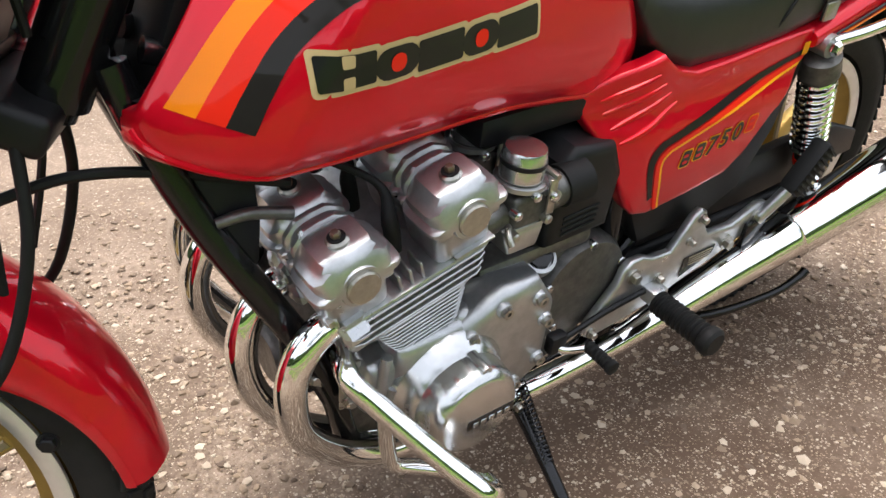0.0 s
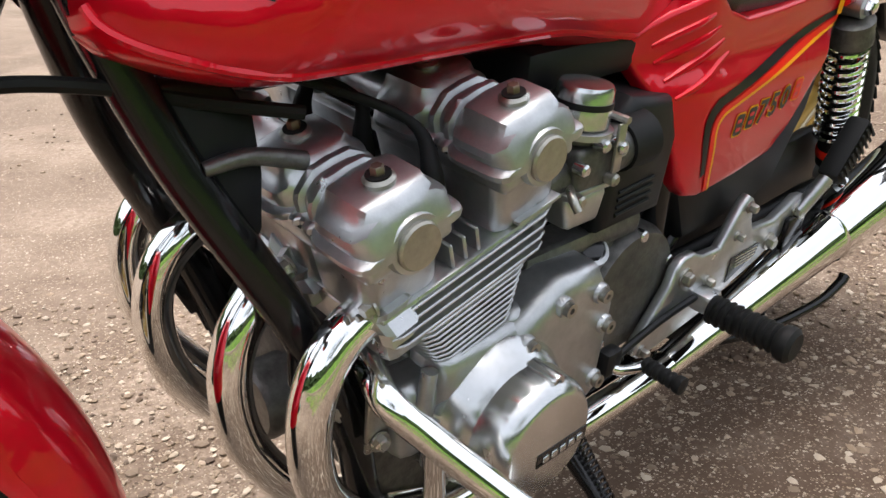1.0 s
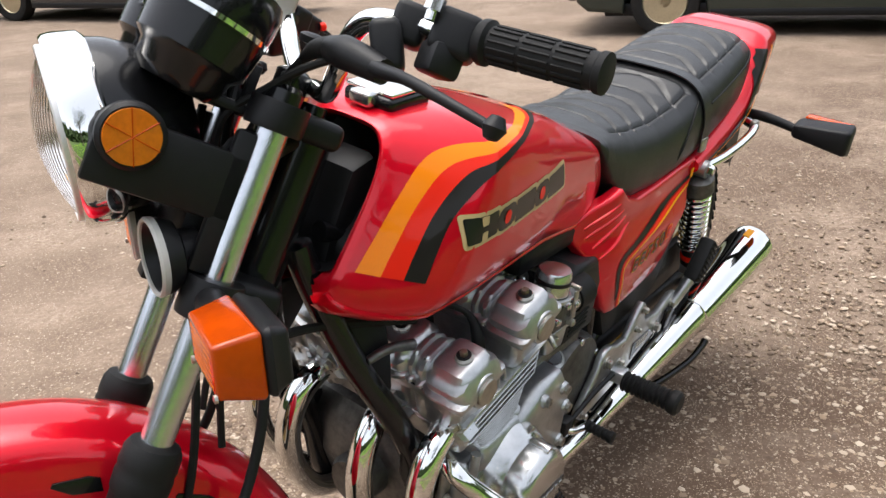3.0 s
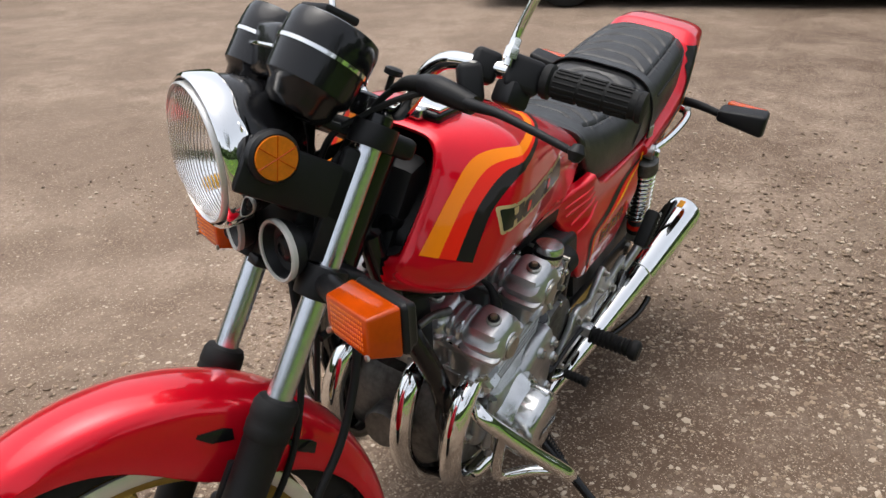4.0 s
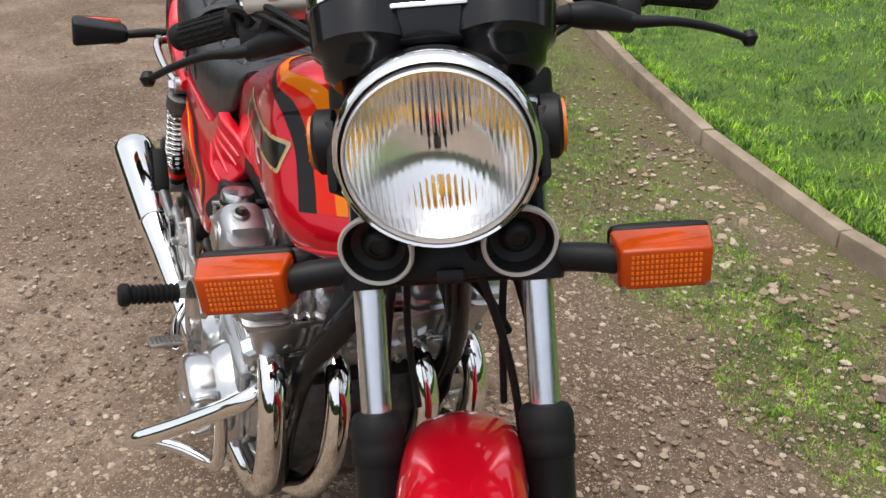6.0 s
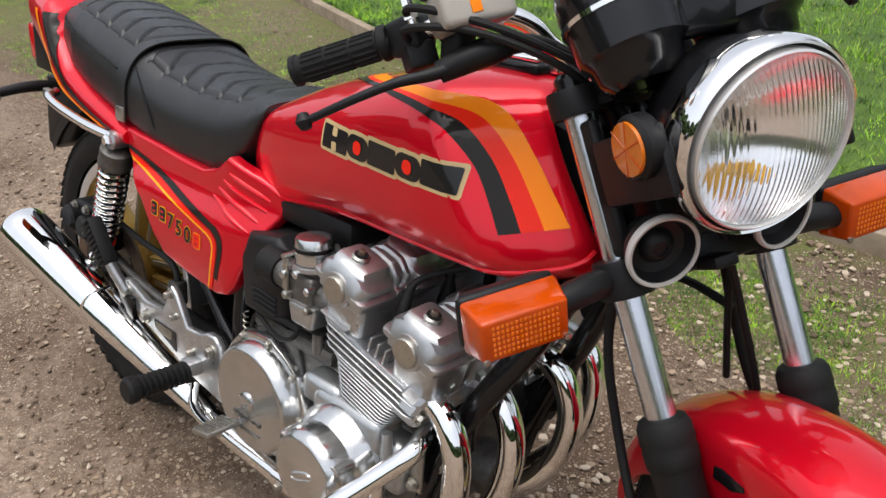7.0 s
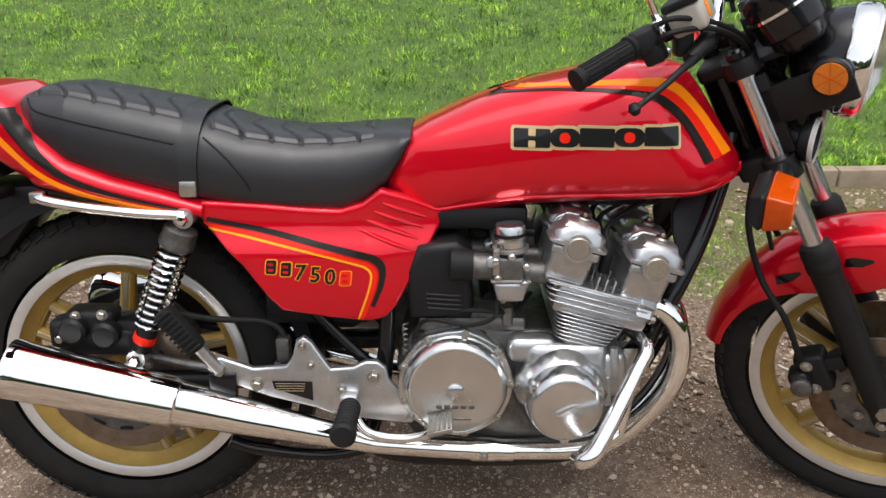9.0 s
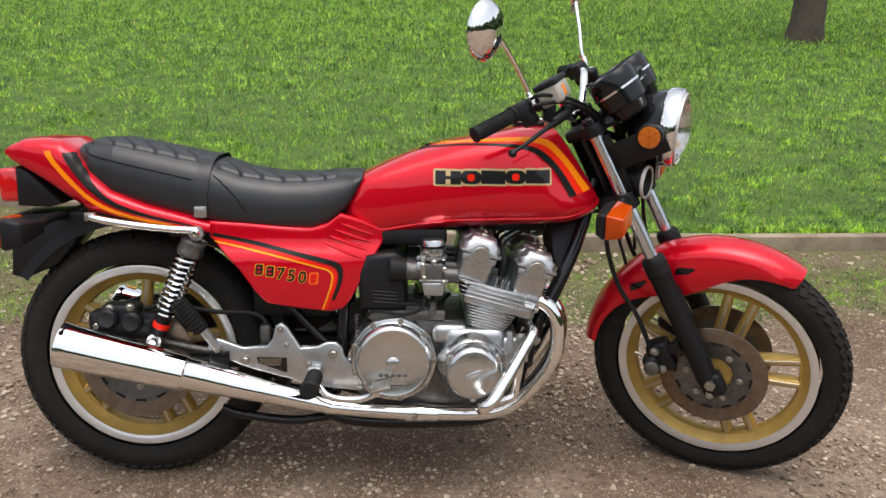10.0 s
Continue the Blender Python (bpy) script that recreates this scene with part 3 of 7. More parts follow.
bike.matrix_world = Matrix.Translation((0, 0.002, 0.0119)) @ Matrix.Rotation(-radians(LEAN), 4, "X")

# steering: u ahead, v left, w up along the steering axis, turned to the right
RAKE, TURN = radians(27.5), radians(-28.7)
HEAD = Vector((1.165, 0, 0.857))
SW = Vector((-math.sin(RAKE), 0, math.cos(RAKE)))
SU0, SV0 = Vector((math.cos(RAKE), 0, math.sin(RAKE))), Vector((0, 1, 0))
SU = SU0 * math.cos(TURN) + SV0 * math.sin(TURN)
SV = SV0 * math.cos(TURN) - SU0 * math.sin(TURN)


STEER = Matrix(((SU.x, SV.x, SW.x, HEAD.x), (SU.y, SV.y, SW.y, HEAD.y), (SU.z, SV.z, SW.z, HEAD.z), (0, 0, 0, 1)))
# directions of the machine in steering coordinates, with the wheel straight
FWD = Vector((math.cos(RAKE), 0, -math.sin(RAKE)))
UPW = Vector((math.sin(RAKE), 0, math.cos(RAKE)))
LEFT = Vector((0, 1, 0))


def steered(bm):
    return moved(bm, STEER)


# ---------------------------------------------------------------- fuel tank
TANK = [  # x at z 0.75, shear, half width, top, bottom
    (0.545, 0.50, 0.096, 0.800, 0.694), (0.570, 0.48, 0.110, 0.817, 0.658), (0.605, 0.42, 0.117, 0.835, 0.632), (0.65, 0.36, 0.124, 0.856, 0.624),
    (0.70, 0.28, 0.132, 0.872, 0.640), (0.78, 0.15, 0.146, 0.890, 0.665), (0.88, -0.03, 0.160, 0.906, 0.674),
    (0.98, -0.30, 0.171, 0.918, 0.680), (1.045, -0.54, 0.173, 0.924, 0.684), (1.065, -0.59, 0.168, 0.9255, 0.687), (1.095, -0.66, 0.152, 0.927, 0.695),
    (1.14, -0.70, 0.117, 0.927, 0.711), (1.162, -0.70, 0.097, 0.926, 0.726), (1.172, -0.68, 0.087, 0.924, 0.740), (1.177, -0.66, 0.079, 0.920, 0.752)]


def tank_section(s, n=64):
    col = [float(np.interp(s, range(len(TANK)), [t[i] for t in TANK])) for i in range(5)]
    x0, k, w, zt, zb = col
    zc = 0.772
    front = smoothstep(0.62, 0.92, x0)
    pts = []
    for i in range(n):
        a = 2 * math.pi * i / n
        c, sn = math.cos(a), math.sin(a)
        if sn >= 0:
            y = w * math.copysign(abs(c) ** (0.60 - 0.14 * front), c)
            z = zc + (zt - zc) * abs(sn) ** (0.92 - 0.37 * front)
        else:
            y = w * math.copysign(abs(c) ** 0.45, c) * (1 - 0.10 * abs(sn) ** 3)
            z = zc - (zc - zb) * abs(sn) ** 0.72
        pts.append(Vector((x0 + k * (z - 0.75), y, z)))
    return pts


def build_tank():
    bm = bmesh.new()
    m = len(TANK) - 1
    n = 78
    loops = [tank_section(m * i / n) for i in range(n + 1)]
    # the front turns in to a rim round the recess for the steering head
    last = loops[-1]
    mid = sum(last, Vector()) / len(last)
    for sc, back in ((0.93, 0.002), (0.90, 0.010), (0.88, 0.05)):
        loops.append([mid + Vector(((p.x - mid.x) - back, (p.y - mid.y) * sc, (p.z - mid.z) * sc)) for p in last])
    bridge(bm, loops)
    # open tunnel for the frame below the front of the deck
    gone = [f for f in bm.faces if f.calc_center_median().x > 1.045 and abs(f.calc_center_median().y) < 0.056 and f.calc_center_median().z < 0.905]
    bmesh.ops.delete(bm, geom=gone, context="FACES")
    fin(bm)
    bmesh.ops.smooth_vert(bm, verts=bm.verts, factor=0.4, use_axis_x=True, use_axis_y=True, use_axis_z=True)
    tree = BVHTree.FromBMesh(bm)
    tank = part("fuel_tank", bm, RED, bike, "candy red painted fuel tank with orange, scarlet and dark stripes", angle=60)
    # black lining: the shade inside the recess put into its colour
    rec = [[mid + Vector(((p.x - mid.x) - back, (p.y - mid.y) * sc, (p.z - mid.z) * sc)) for p in last] for sc, back in ((0.875, 0.012), (0.86, 0.046), (0.40, 0.047))]
    rb = bmesh.new()
    bridge(rb, rec, cap=False)
    part("recess", fin(rb), SATIN, tank, "recess round the steering head with its shade painted black")
    # lower seam flange
    seam = bmesh.new()
    for q in (39, 57):
        line = []
        for k in range(6, n - 5):
            p = tank_section(m * k / n)[q].copy()
            p.y *= 0.985
            line.append(p)
        tube(line[::3], 0.0045, 8, 4, seam)
    part("seam", seam, RED, tank)
    # boxy locking filler cap: dark base, bright lid, latch at the front
    cap = part("filler_cap", block((0.996, 0, 0.930), (0.078, 0.080, 0.022), 0.008, seg=3), BLACK, tank, "dark boxy filler cap with a chrome lid")
    part("cap_lid", block((0.994, 0, 0.9435), (0.074, 0.076, 0.007), 0.0030, seg=3), CHROME, cap, "chrome lid")
    part("cap_latch", block((1.040, 0, 0.936), (0.018, 0.034, 0.018), 0.004, seg=3), ALU_P, cap)
    return tank, tree


from mathutils.bvhtree import BVHTree

tank, tank_tree = build_tank()


def on_side(tree, x, z, sgn, lift, y_far=0.5):
    """The point on the skin of a part seen from the side at x, z, lifted a little."""
    p, nrm, _, _ = tree.ray_cast(Vector((x, sgn * y_far, z)), Vector((0, -sgn, 0)))
    if p is None:
        p, nrm, _, _ = tree.find_nearest(Vector((x, sgn * 0.06, z)))
    if nrm.y * sgn < 0:
        nrm = -nrm
    return p + nrm * lift


def strip(tree, lo, hi, sgn, lift=0.0012, n=10, across=3, taper=False):
    """A painted band on a skin between two side-view lines."""
    a, b = spline([(x, 0, z) for x, z in lo], n), spline([(x, 0, z) for x, z in hi], n)
    bm = bmesh.new()
    loops = []
    for p, q in zip(a, b):
        loops.append([on_side(tree, *(p.lerp(q, t / across)).xz, sgn, lift) for t in range(across + 1)])
    bridge(bm, loops, closed=False)
    return fin(bm)


# stripes: down the front shoulder, then back along the top edge
FRONT_EDGE = [(0.612, 0.836), (0.659, 0.856), (0.717, 0.8735), (0.776, 0.884), (0.835, 0.892), (0.893, 0.898), (0.952, 0.903), (1.008, 0.902), (1.047, 0.888), (1.086, 0.850), (1.125, 0.802), (1.147, 0.774)]
REAR_EDGE = [(0.612, 0.832), (0.659, 0.849), (0.716, 0.866), (0.774, 0.8755), (0.831, 0.881), (0.889, 0.882), (0.945, 0.879), (0.985, 0.871), (1.010, 0.857), (1.043, 0.828), (1.069, 0.790), (1.087, 0.759)]


def between(t_top, t_front):
    out = []
    for i, (p, q) in enumerate(zip(FRONT_EDGE, REAR_EDGE)):
        t = t_top + (t_front - t_top) * smoothstep(5, 9, i)
        out.append((p[0] + (q[0] - p[0]) * t, p[1] + (q[1] - p[1]) * t))
    return out


EDGES = [FRONT_EDGE, between(0.44, 0.34), between(0.66, 0.67), REAR_EDGE]
for sgn in (1, -1):
    for lo, hi, mat, nm in ((EDGES[0], EDGES[1], ORANGE_D, "orange_stripe"), (EDGES[1], EDGES[2], SCARLET_D, "scarlet_stripe"), (EDGES[2], EDGES[3], DARK_D, "dark_stripe")):
        part(nm, strip(tank_tree, lo, hi, sgn), mat, tank, angle=80)


def decal(tree, outline, sgn, lift, name, mat, parent, res=0.006):
    """A flat painted shape on a skin: the outline in x and z is laid on it."""
    bm = bmesh.new()
    f = bm.faces.new([bm.verts.new((x, 0, z)) for x, z in outline])
    bmesh.ops.triangulate(bm, faces=[f])
    bmesh.ops.subdivide_edges(bm, edges=[e for e in bm.edges if e.calc_length() > res * 1.5], cuts=2, use_grid_fill=True)
    for v in bm.verts:
        v.co = on_side(tree, v.co.x, v.co.z, sgn, lift)
    return part(name, fin(bm), mat, parent, angle=80)


def rounded(x0, z0, x1, z1, r, slant=0.0, n=4):
    pts = []
    for cx, cz, a0 in ((x1 - r, z1 - r, 0), (x0 + r, z1 - r, 90), (x0 + r, z0 + r, 180), (x1 - r, z0 + r, 270)):
        for i in range(n + 1):
            a = radians(a0 + 90 * i / n)
            x, z = cx + r * math.cos(a), cz + r * math.sin(a)
            pts.append((x + slant * (z - z0), z))
    return pts


def tank_badge(sgn):
    # five plain dark blocks on a cream ground, the second with a scarlet centre
    x0, x1 = 0.760, 1.032
    base = lambda x: 0.784 + (x - x0) * 0.035
    wide = [0.062, 0.052, 0.058, 0.052, 0.058]
    gap = (x1 - x0 - sum(wide)) / 6
    x = x0 + gap
    for i, w in enumerate(wide):
        j = i if sgn < 0 else 4 - i
        z = base(x + w / 2)
        rr = 0.016 if j in (1, 3) else 0.003
        decal(tank_tree, rounded(x - 0.005, z - 0.002, x + w + 0.005, z + 0.040, rr + 0.002), sgn, 0.0010, "badge_ground", CREAM_D, tank)
        decal(tank_tree, rounded(x, z + 0.003, x + w, z + 0.035, rr), sgn, 0.0018, "badge_block", BLACK_D, tank)
        if j in (1, 3):
            c = x + w / 2
            decal(tank_tree, rounded(c - 0.009, z + 0.010, c + 0.009, z + 0.028, 0.008), sgn, 0.0026, "badge_centre", SCARLET_D, tank)
        elif j == 0:
            for zz in (0.023, 0.003):
                decal(tank_tree, rounded(x + w / 2 - 0.006, z + zz, x + w / 2 + 0.006, z + zz + 0.012, 0.002), sgn, 0.0026, "badge_notch", CREAM_D, tank)
        x += w + gap


for sgn in (1, -1):
    tank_badge(sgn)


# ---------------------------------------------------------------- seat
SEAT = [  # x, half width, top, bottom
    (-0.138, 0.055, 0.850, 0.815), (-0.120, 0.090, 0.868, 0.790), (-0.09, 0.108, 0.879, 0.762), (-0.03, 0.122, 0.882, 0.735), (0.05, 0.130, 0.868, 0.712), (0.13, 0.134, 0.853, 0.693),
    (0.20, 0.136, 0.838, 0.677), (0.28, 0.136, 0.810, 0.665), (0.37, 0.132, 0.797, 0.654), (0.46, 0.127, 0.799, 0.654), (0.50, 0.123, 0.804, 0.672), (0.535, 0.118, 0.807, 0.706), (0.56, 0.114, 0.808, 0.750), (0.578, 0.104, 0.806, 0.788)]


def build_seat():
    bm = bmesh.new()
    n, k = 340, 128
    loops = []
    for i in range(n + 1):
        s = (len(SEAT) - 1) * i / n
        x, w, zt, zb = [float(np.interp(s, range(len(SEAT)), [t[j] for t in SEAT])) for j in range(4)]
        lp = []
        for q in range(k):
            a = 2 * math.pi * q / k
            c, sn = math.cos(a), math.sin(a)
            zc = zb + (zt - zb) * 0.35
            if sn >= 0:
                y = w * math.copysign(abs(c) ** 0.55, c)
                z = zc + (zt - zc) * abs(sn) ** 0.75
            else:
                y = w * math.copysign(abs(c) ** 0.4, c)
                z = zc - (zc - zb) * abs(sn) ** 0.6
            if sn > 0:
                # pleats sewn across the top, split by a centre panel
                t = abs(y) / w
                inside = smoothstep(0.78, 0.72, t) * smoothstep(-0.100, -0.088, x) * smoothstep(0.52, 0.505, x) * (1 - smoothstep(0.170, 0.174, x) * smoothstep(0.226, 0.222, x))
                ph = (x - 0.045 * smoothstep(0.12, 0.75, t)) / 0.052
                grv = max(0.0, 1 - abs((ph % 1) - 0.5) / 0.075) if t > 0.11 else 0.0
                cen = max(0.0, 1 - abs(t - 0.10) / 0.030) + max(0.0, 1 - abs(t - 0.70) / 0.030)
                z -= inside * 0.0085 * min(1.0, max(grv, cen)) ** 0.8
                z += inside * 0.0022
            lp.append(Vector((x, y, z)))
        loops.append(lp)
    bridge(bm, loops)
    fin(bm)
    tree = BVHTree.FromBMesh(bm)
    seat = part("seat", bm, VINYL, bike, "black vinyl dual seat with sewn pleats and a strap", angle=70)
    # piping along the upper edge of each side
    for sgn in (1, -1):
        def edge(x, z):
            return on_side(tree, x, z, sgn, 0.001)
        line = [edge(x, z) for x, z in ((0.165, 0.79), (0.05, 0.815), (-0.03, 0.832), (-0.085, 0.845), (-0.105, 0.862))]
        part("piping", tube(line, 0.0022, 6, 6), RUBBER, seat)
        line = [edge(x, z) for x, z in ((0.215, 0.800), (0.255, 0.765), (0.29, 0.72), (0.305, 0.675))]
        part("piping", tube(line, 0.0018, 6, 6), RUBBER, seat)
    # strap round the middle
    sm = bmesh.new()
    loops = []
    for i in range(33):
        a = math.pi * i / 32
        c, sn = math.cos(a), math.sin(a)
        y = 0.1375 * math.copysign(abs(c) ** 0.55, c)
        z = 0.733 + 0.1085 * abs(sn) ** 0.75 if sn > 0.06 else 0.700 + 0.045 * sn / 0.06
        p = Vector((0.198 - 0.012 * (1 - sn), y, z))
        out = Vector((0, c, sn)).normalized() * 0.0028
        loops.append([p + Vector((-0.017, 0, 0)), p + Vector((-0.017, 0, 0)) + out, p + Vector((0.017, 0, 0)) + out, p + Vector((0.017, 0, 0))])
    bridge(sm, loops)
    part("strap", fin(sm), VINYL, seat, "black vinyl seat strap")
    for sgn in (1, -1):
        part("strap_clip", block((0.186, sgn * 0.140, 0.712), (0.030, 0.006, 0.028), 0.002), STEEL, seat, "steel strap clip")
    return seat


seat = build_seat()


# ---------------------------------------------------------------- side covers and tail
COVER = [(0.206, 0.690), (0.207, 0.649), (0.277, 0.575), (0.318, 0.515), (0.343, 0.487), (0.42, 0.474), (0.503, 0.466), (0.532, 0.474), (0.55, 0.494), (0.592, 0.574), (0.645, 0.662), (0.585, 0.691), (0.526, 0.712), (0.493, 0.686), (0.453, 0.674), (0.384, 0.677), (0.304, 0.684)]


def bulge(x, z, y):
    """Thickness of the cover's skin: fuller in its middle, folding in at the front edge."""
    return y - 0.020 * smoothstep(0.595, 0.645, z) - 0.032 * smoothstep(0.52, 0.645, x) - 0.008 * smoothstep(0.54, 0.46, z)


def digit(ch, size, offset):
    """One filled character of the built-in font as a bmesh in x and y."""
    cu = bpy.data.curves.new("glyph", "FONT")
    cu.body, cu.size, cu.offset = ch, size, offset
    cu.resolution_u = 3
    ob = new("glyph", cu)
    bpy.context.view_layer.update()
    me = bpy.data.meshes.new_from_object(ob.evaluated_get(bpy.context.evaluated_depsgraph_get()))
    bm = bmesh.new()
    bm.from_mesh(me)
    bpy.data.objects.remove(ob)
    bpy.data.meshes.remove(me)
    return bm


def build_cover(sgn):
    bm = bmesh.new()
    f = bm.faces.new([bm.verts.new((x, 0, z)) for x, z in COVER])
    bmesh.ops.triangulate(bm, faces=[f])
    for _ in range(4):
        bmesh.ops.subdivide_edges(bm, edges=[e for e in bm.edges if e.calc_length() > 0.02], cuts=1)
        bmesh.ops.triangulate(bm, faces=bm.faces)
    out = bmesh.ops.extrude_face_region(bm, geom=bm.faces[:])
    top = {v for v in out["geom"] if isinstance(v, bmesh.types.BMVert)}
    for v in bm.verts:
        y = bulge(v.co.x, v.co.z, 0.160)
        v.co.y = sgn * (y if v in top else y - 0.022)
    fin(bm)
    rim = [e for e in bm.edges if len(e.link_faces) == 2 and e.calc_face_angle(0) > 1.0 and all(v in top for v in e.verts)]
    bmesh.ops.bevel(bm, geom=rim, offset=0.006, segments=3, affect="EDGES", profile=0.5)
    tree = BVHTree.FromBMesh(bm)
    cover = part("side_cover", bm, RED, bike, "red side cover with orange and dark line stripes", angle=35)
    line = [(0.208, 0.652), (0.30, 0.633), (0.40, 0.610), (0.48, 0.589), (0.505, 0.581), (0.518, 0.566), (0.516, 0.540), (0.505, 0.505), (0.490, 0.468)]
    l2 = [(0.208, 0.645), (0.30, 0.625), (0.40, 0.602), (0.478, 0.5815), (0.499, 0.5745), (0.509, 0.562), (0.507, 0.540), (0.496, 0.505), (0.482, 0.467)]
    l3 = [(0.208, 0.641), (0.30, 0.621), (0.40, 0.598), (0.477, 0.5775), (0.496, 0.5710), (0.505, 0.560), (0.503, 0.540), (0.492, 0.505), (0.478, 0.467)]
    l0 = [(0.215, 0.662), (0.31, 0.644), (0.42, 0.618), (0.50, 0.600), (0.525, 0.590), (0.534, 0.570), (0.530, 0.540), (0.520, 0.515), (0.512, 0.495)]
    l1 = [(0.213, 0.6535), (0.31, 0.6335), (0.405, 0.6105), (0.485, 0.5905), (0.509, 0.5825), (0.521, 0.567), (0.519, 0.540), (0.509, 0.510), (0.504, 0.500)]
    part("dark_stripe", strip(tree, l0, l1, sgn, 0.0010), DARK_D, cover, angle=80)
    part("scarlet_stripe", strip(tree, line, l2, sgn, 0.0012), SCARLET_D, cover, angle=80)
    part("orange_stripe", strip(tree, l2, l3, sgn, 0.0012), YELLOW_D, cover, angle=80)
    # badge: plain blocks round the three digits
    x0 = 0.316
    for i in range(6):
        x = x0 + i * 0.0265
        j = i if sgn < 0 else 5 - i
        z = 0.5590 - (x - x0) * 0.16
        edge, mid = (ORANGE_D, SCARLET_D) if j == 5 else (YELLOW_D, BLACK_D)
        if j in (2, 3, 4):
            for off, lift, mat, nm in ((0.0021, 0.0010, YELLOW_D, "digit_edge"), (0.0008, 0.0019, BLACK_D, "digit")):
                g = digit("750"[j - 2], 0.041, off)
                for v in g.verts:
                    px = x + (v.co.x if sgn < 0 else 0.0235 - v.co.x)
                    v.co = on_side(tree, px + 0.12 * v.co.y * (1 if sgn < 0 else -1), z + v.co.y, sgn, lift)
                part(nm, fin(g), mat, cover, smooth=False)
        else:
            decal(tree, rounded(x, z, x + 0.0225, z + 0.0300, 0.005, -0.12 * sgn), sgn, 0.0010, "badge_ground", edge, cover, 0.02)
            decal(tree, rounded(x + 0.0020, z + 0.0020, x + 0.0205, z + 0.0280, 0.004, -0.12 * sgn), sgn, 0.0016, "badge_block", mid, cover, 0.02)
            for dz in (0.0070, 0.0175):
                decal(tree, rounded(x + 0.0065, z + dz, x + 0.0165, z + dz + 0.0050, 0.0015, -0.12 * sgn), sgn, 0.0022, "badge_slot", RED, cover, 0.02)
    if sgn > 0:
        decal(tree, rounded(0.212, 0.652, 0.226, 0.672, 0.002), sgn, 0.0026, "yellow_tab", YELLOW_D, cover, 0.02)
    # raised ribs behind the tank
    for (xa, za), (xb, zb) in (((0.530, 0.686), (0.605, 0.655)), ((0.515, 0.671), (0.600, 0.637)), ((0.501, 0.655), (0.592, 0.619)), ((0.487, 0.639), (0.582, 0.601))):
        pts = [on_side(tree, xa + t * (xb - xa), za + t * (zb - za), sgn, -0.0008) for t in (0, 0.25, 0.5, 0.75, 1)]
        part("rib", tube(pts, [0.0025, 0.0045, 0.0048, 0.0045, 0.0025], 8, 3), RED, cover)
    return cover


for sgn in (1, -1):
    build_cover(sgn)

TAIL = [  # x, half width, top, bottom
    (0.21, 0.150, 0.690, 0.655), (0.14, 0.150, 0.712, 0.660), (0.05, 0.147, 0.735, 0.676), (-0.03, 0.143, 0.765, 0.690), (-0.09, 0.136, 0.815, 0.700), (-0.115, 0.130, 0.862, 0.712),
    (-0.15, 0.124, 0.882, 0.732), (-0.20, 0.114, 0.886, 0.768), (-0.25, 0.104, 0.882, 0.800), (-0.285, 0.092, 0.868, 0.822), (-0.302, 0.080, 0.856, 0.836)]


def build_tail():
    bm = bmesh.new()
    n, k = 60, 44
    loops = []
    for i in range(n + 1):
        s = (len(TAIL) - 1) * i / n
        x, w, zt, zb = [float(np.interp(s, range(len(TAIL)), [t[j] for t in TAIL])) for j in range(4)]
        lp = []
        for q in range(k):
            a = 2 * math.pi * q / k
            c, sn = math.cos(a), math.sin(a)
            zc = zb + (zt - zb) * 0.45
            y = w * math.copysign(abs(c) ** 0.45, c)
            z = zc + ((zt - zc) if sn > 0 else (zc - zb)) * math.copysign(abs(sn) ** 0.55, sn)
            lp.append(Vector((x - 0.10 * (z - zc) * (1 if x < -0.1 else 0), y, z)))
        loops.append(lp)
    bridge(bm, loops)
    fin(bm)
    tree = BVHTree.FromBMesh(bm)
    tail = part("tail_cowl", bm, RED, bike, "red tail cowl with orange and dark stripes", angle=50)
    for sgn in (1, -1):
        a = [(0.19, 0.663), (0.08, 0.682), (0.0, 0.699), (-0.07, 0.728), (-0.13, 0.776), (-0.175, 0.825), (-0.192, 0.852)]
        b = [(0.19, 0.670), (0.08, 0.690), (0.0, 0.709), (-0.07, 0.741), (-0.125, 0.789), (-0.163, 0.832), (-0.176, 0.854)]
        part("orange_stripe", strip(tree, a, b, sgn, 0.0024, 8, 6), ORANGE_D, tail, angle=80)
        a = [(0.17, 0.676), (0.06, 0.698), (-0.02, 0.722), (-0.075, 0.757), (-0.115, 0.800), (-0.14, 0.835), (-0.148, 0.850)]
        b = [(0.17, 0.680), (0.06, 0.706), (-0.02, 0.735), (-0.066, 0.772), (-0.095, 0.812), (-0.114, 0.838), (-0.120, 0.850)]
        part("dark_stripe", strip(tree, a, b, sgn, 0.0024, 8, 6), DARK_D, tail, angle=80)
    part("tail_light", moved(block((0, 0, 0), (0.055, 0.165, 0.085), 0.012, seg=3), Matrix.Translation((-0.298, 0, 0.765)) @ Matrix.Rotation(radians(-4), 4, "Y")), REDLENS, tail, "red tail light lens")
    part("tail_light_housing", plate([(-0.275, 0.715), (-0.275, 0.812), (-0.245, 0.800), (-0.165, 0.722), (-0.20, 0.712)], -0.092, 0.092, 0.006), PLASTIC, tail)
    return tail


tail = build_tail()


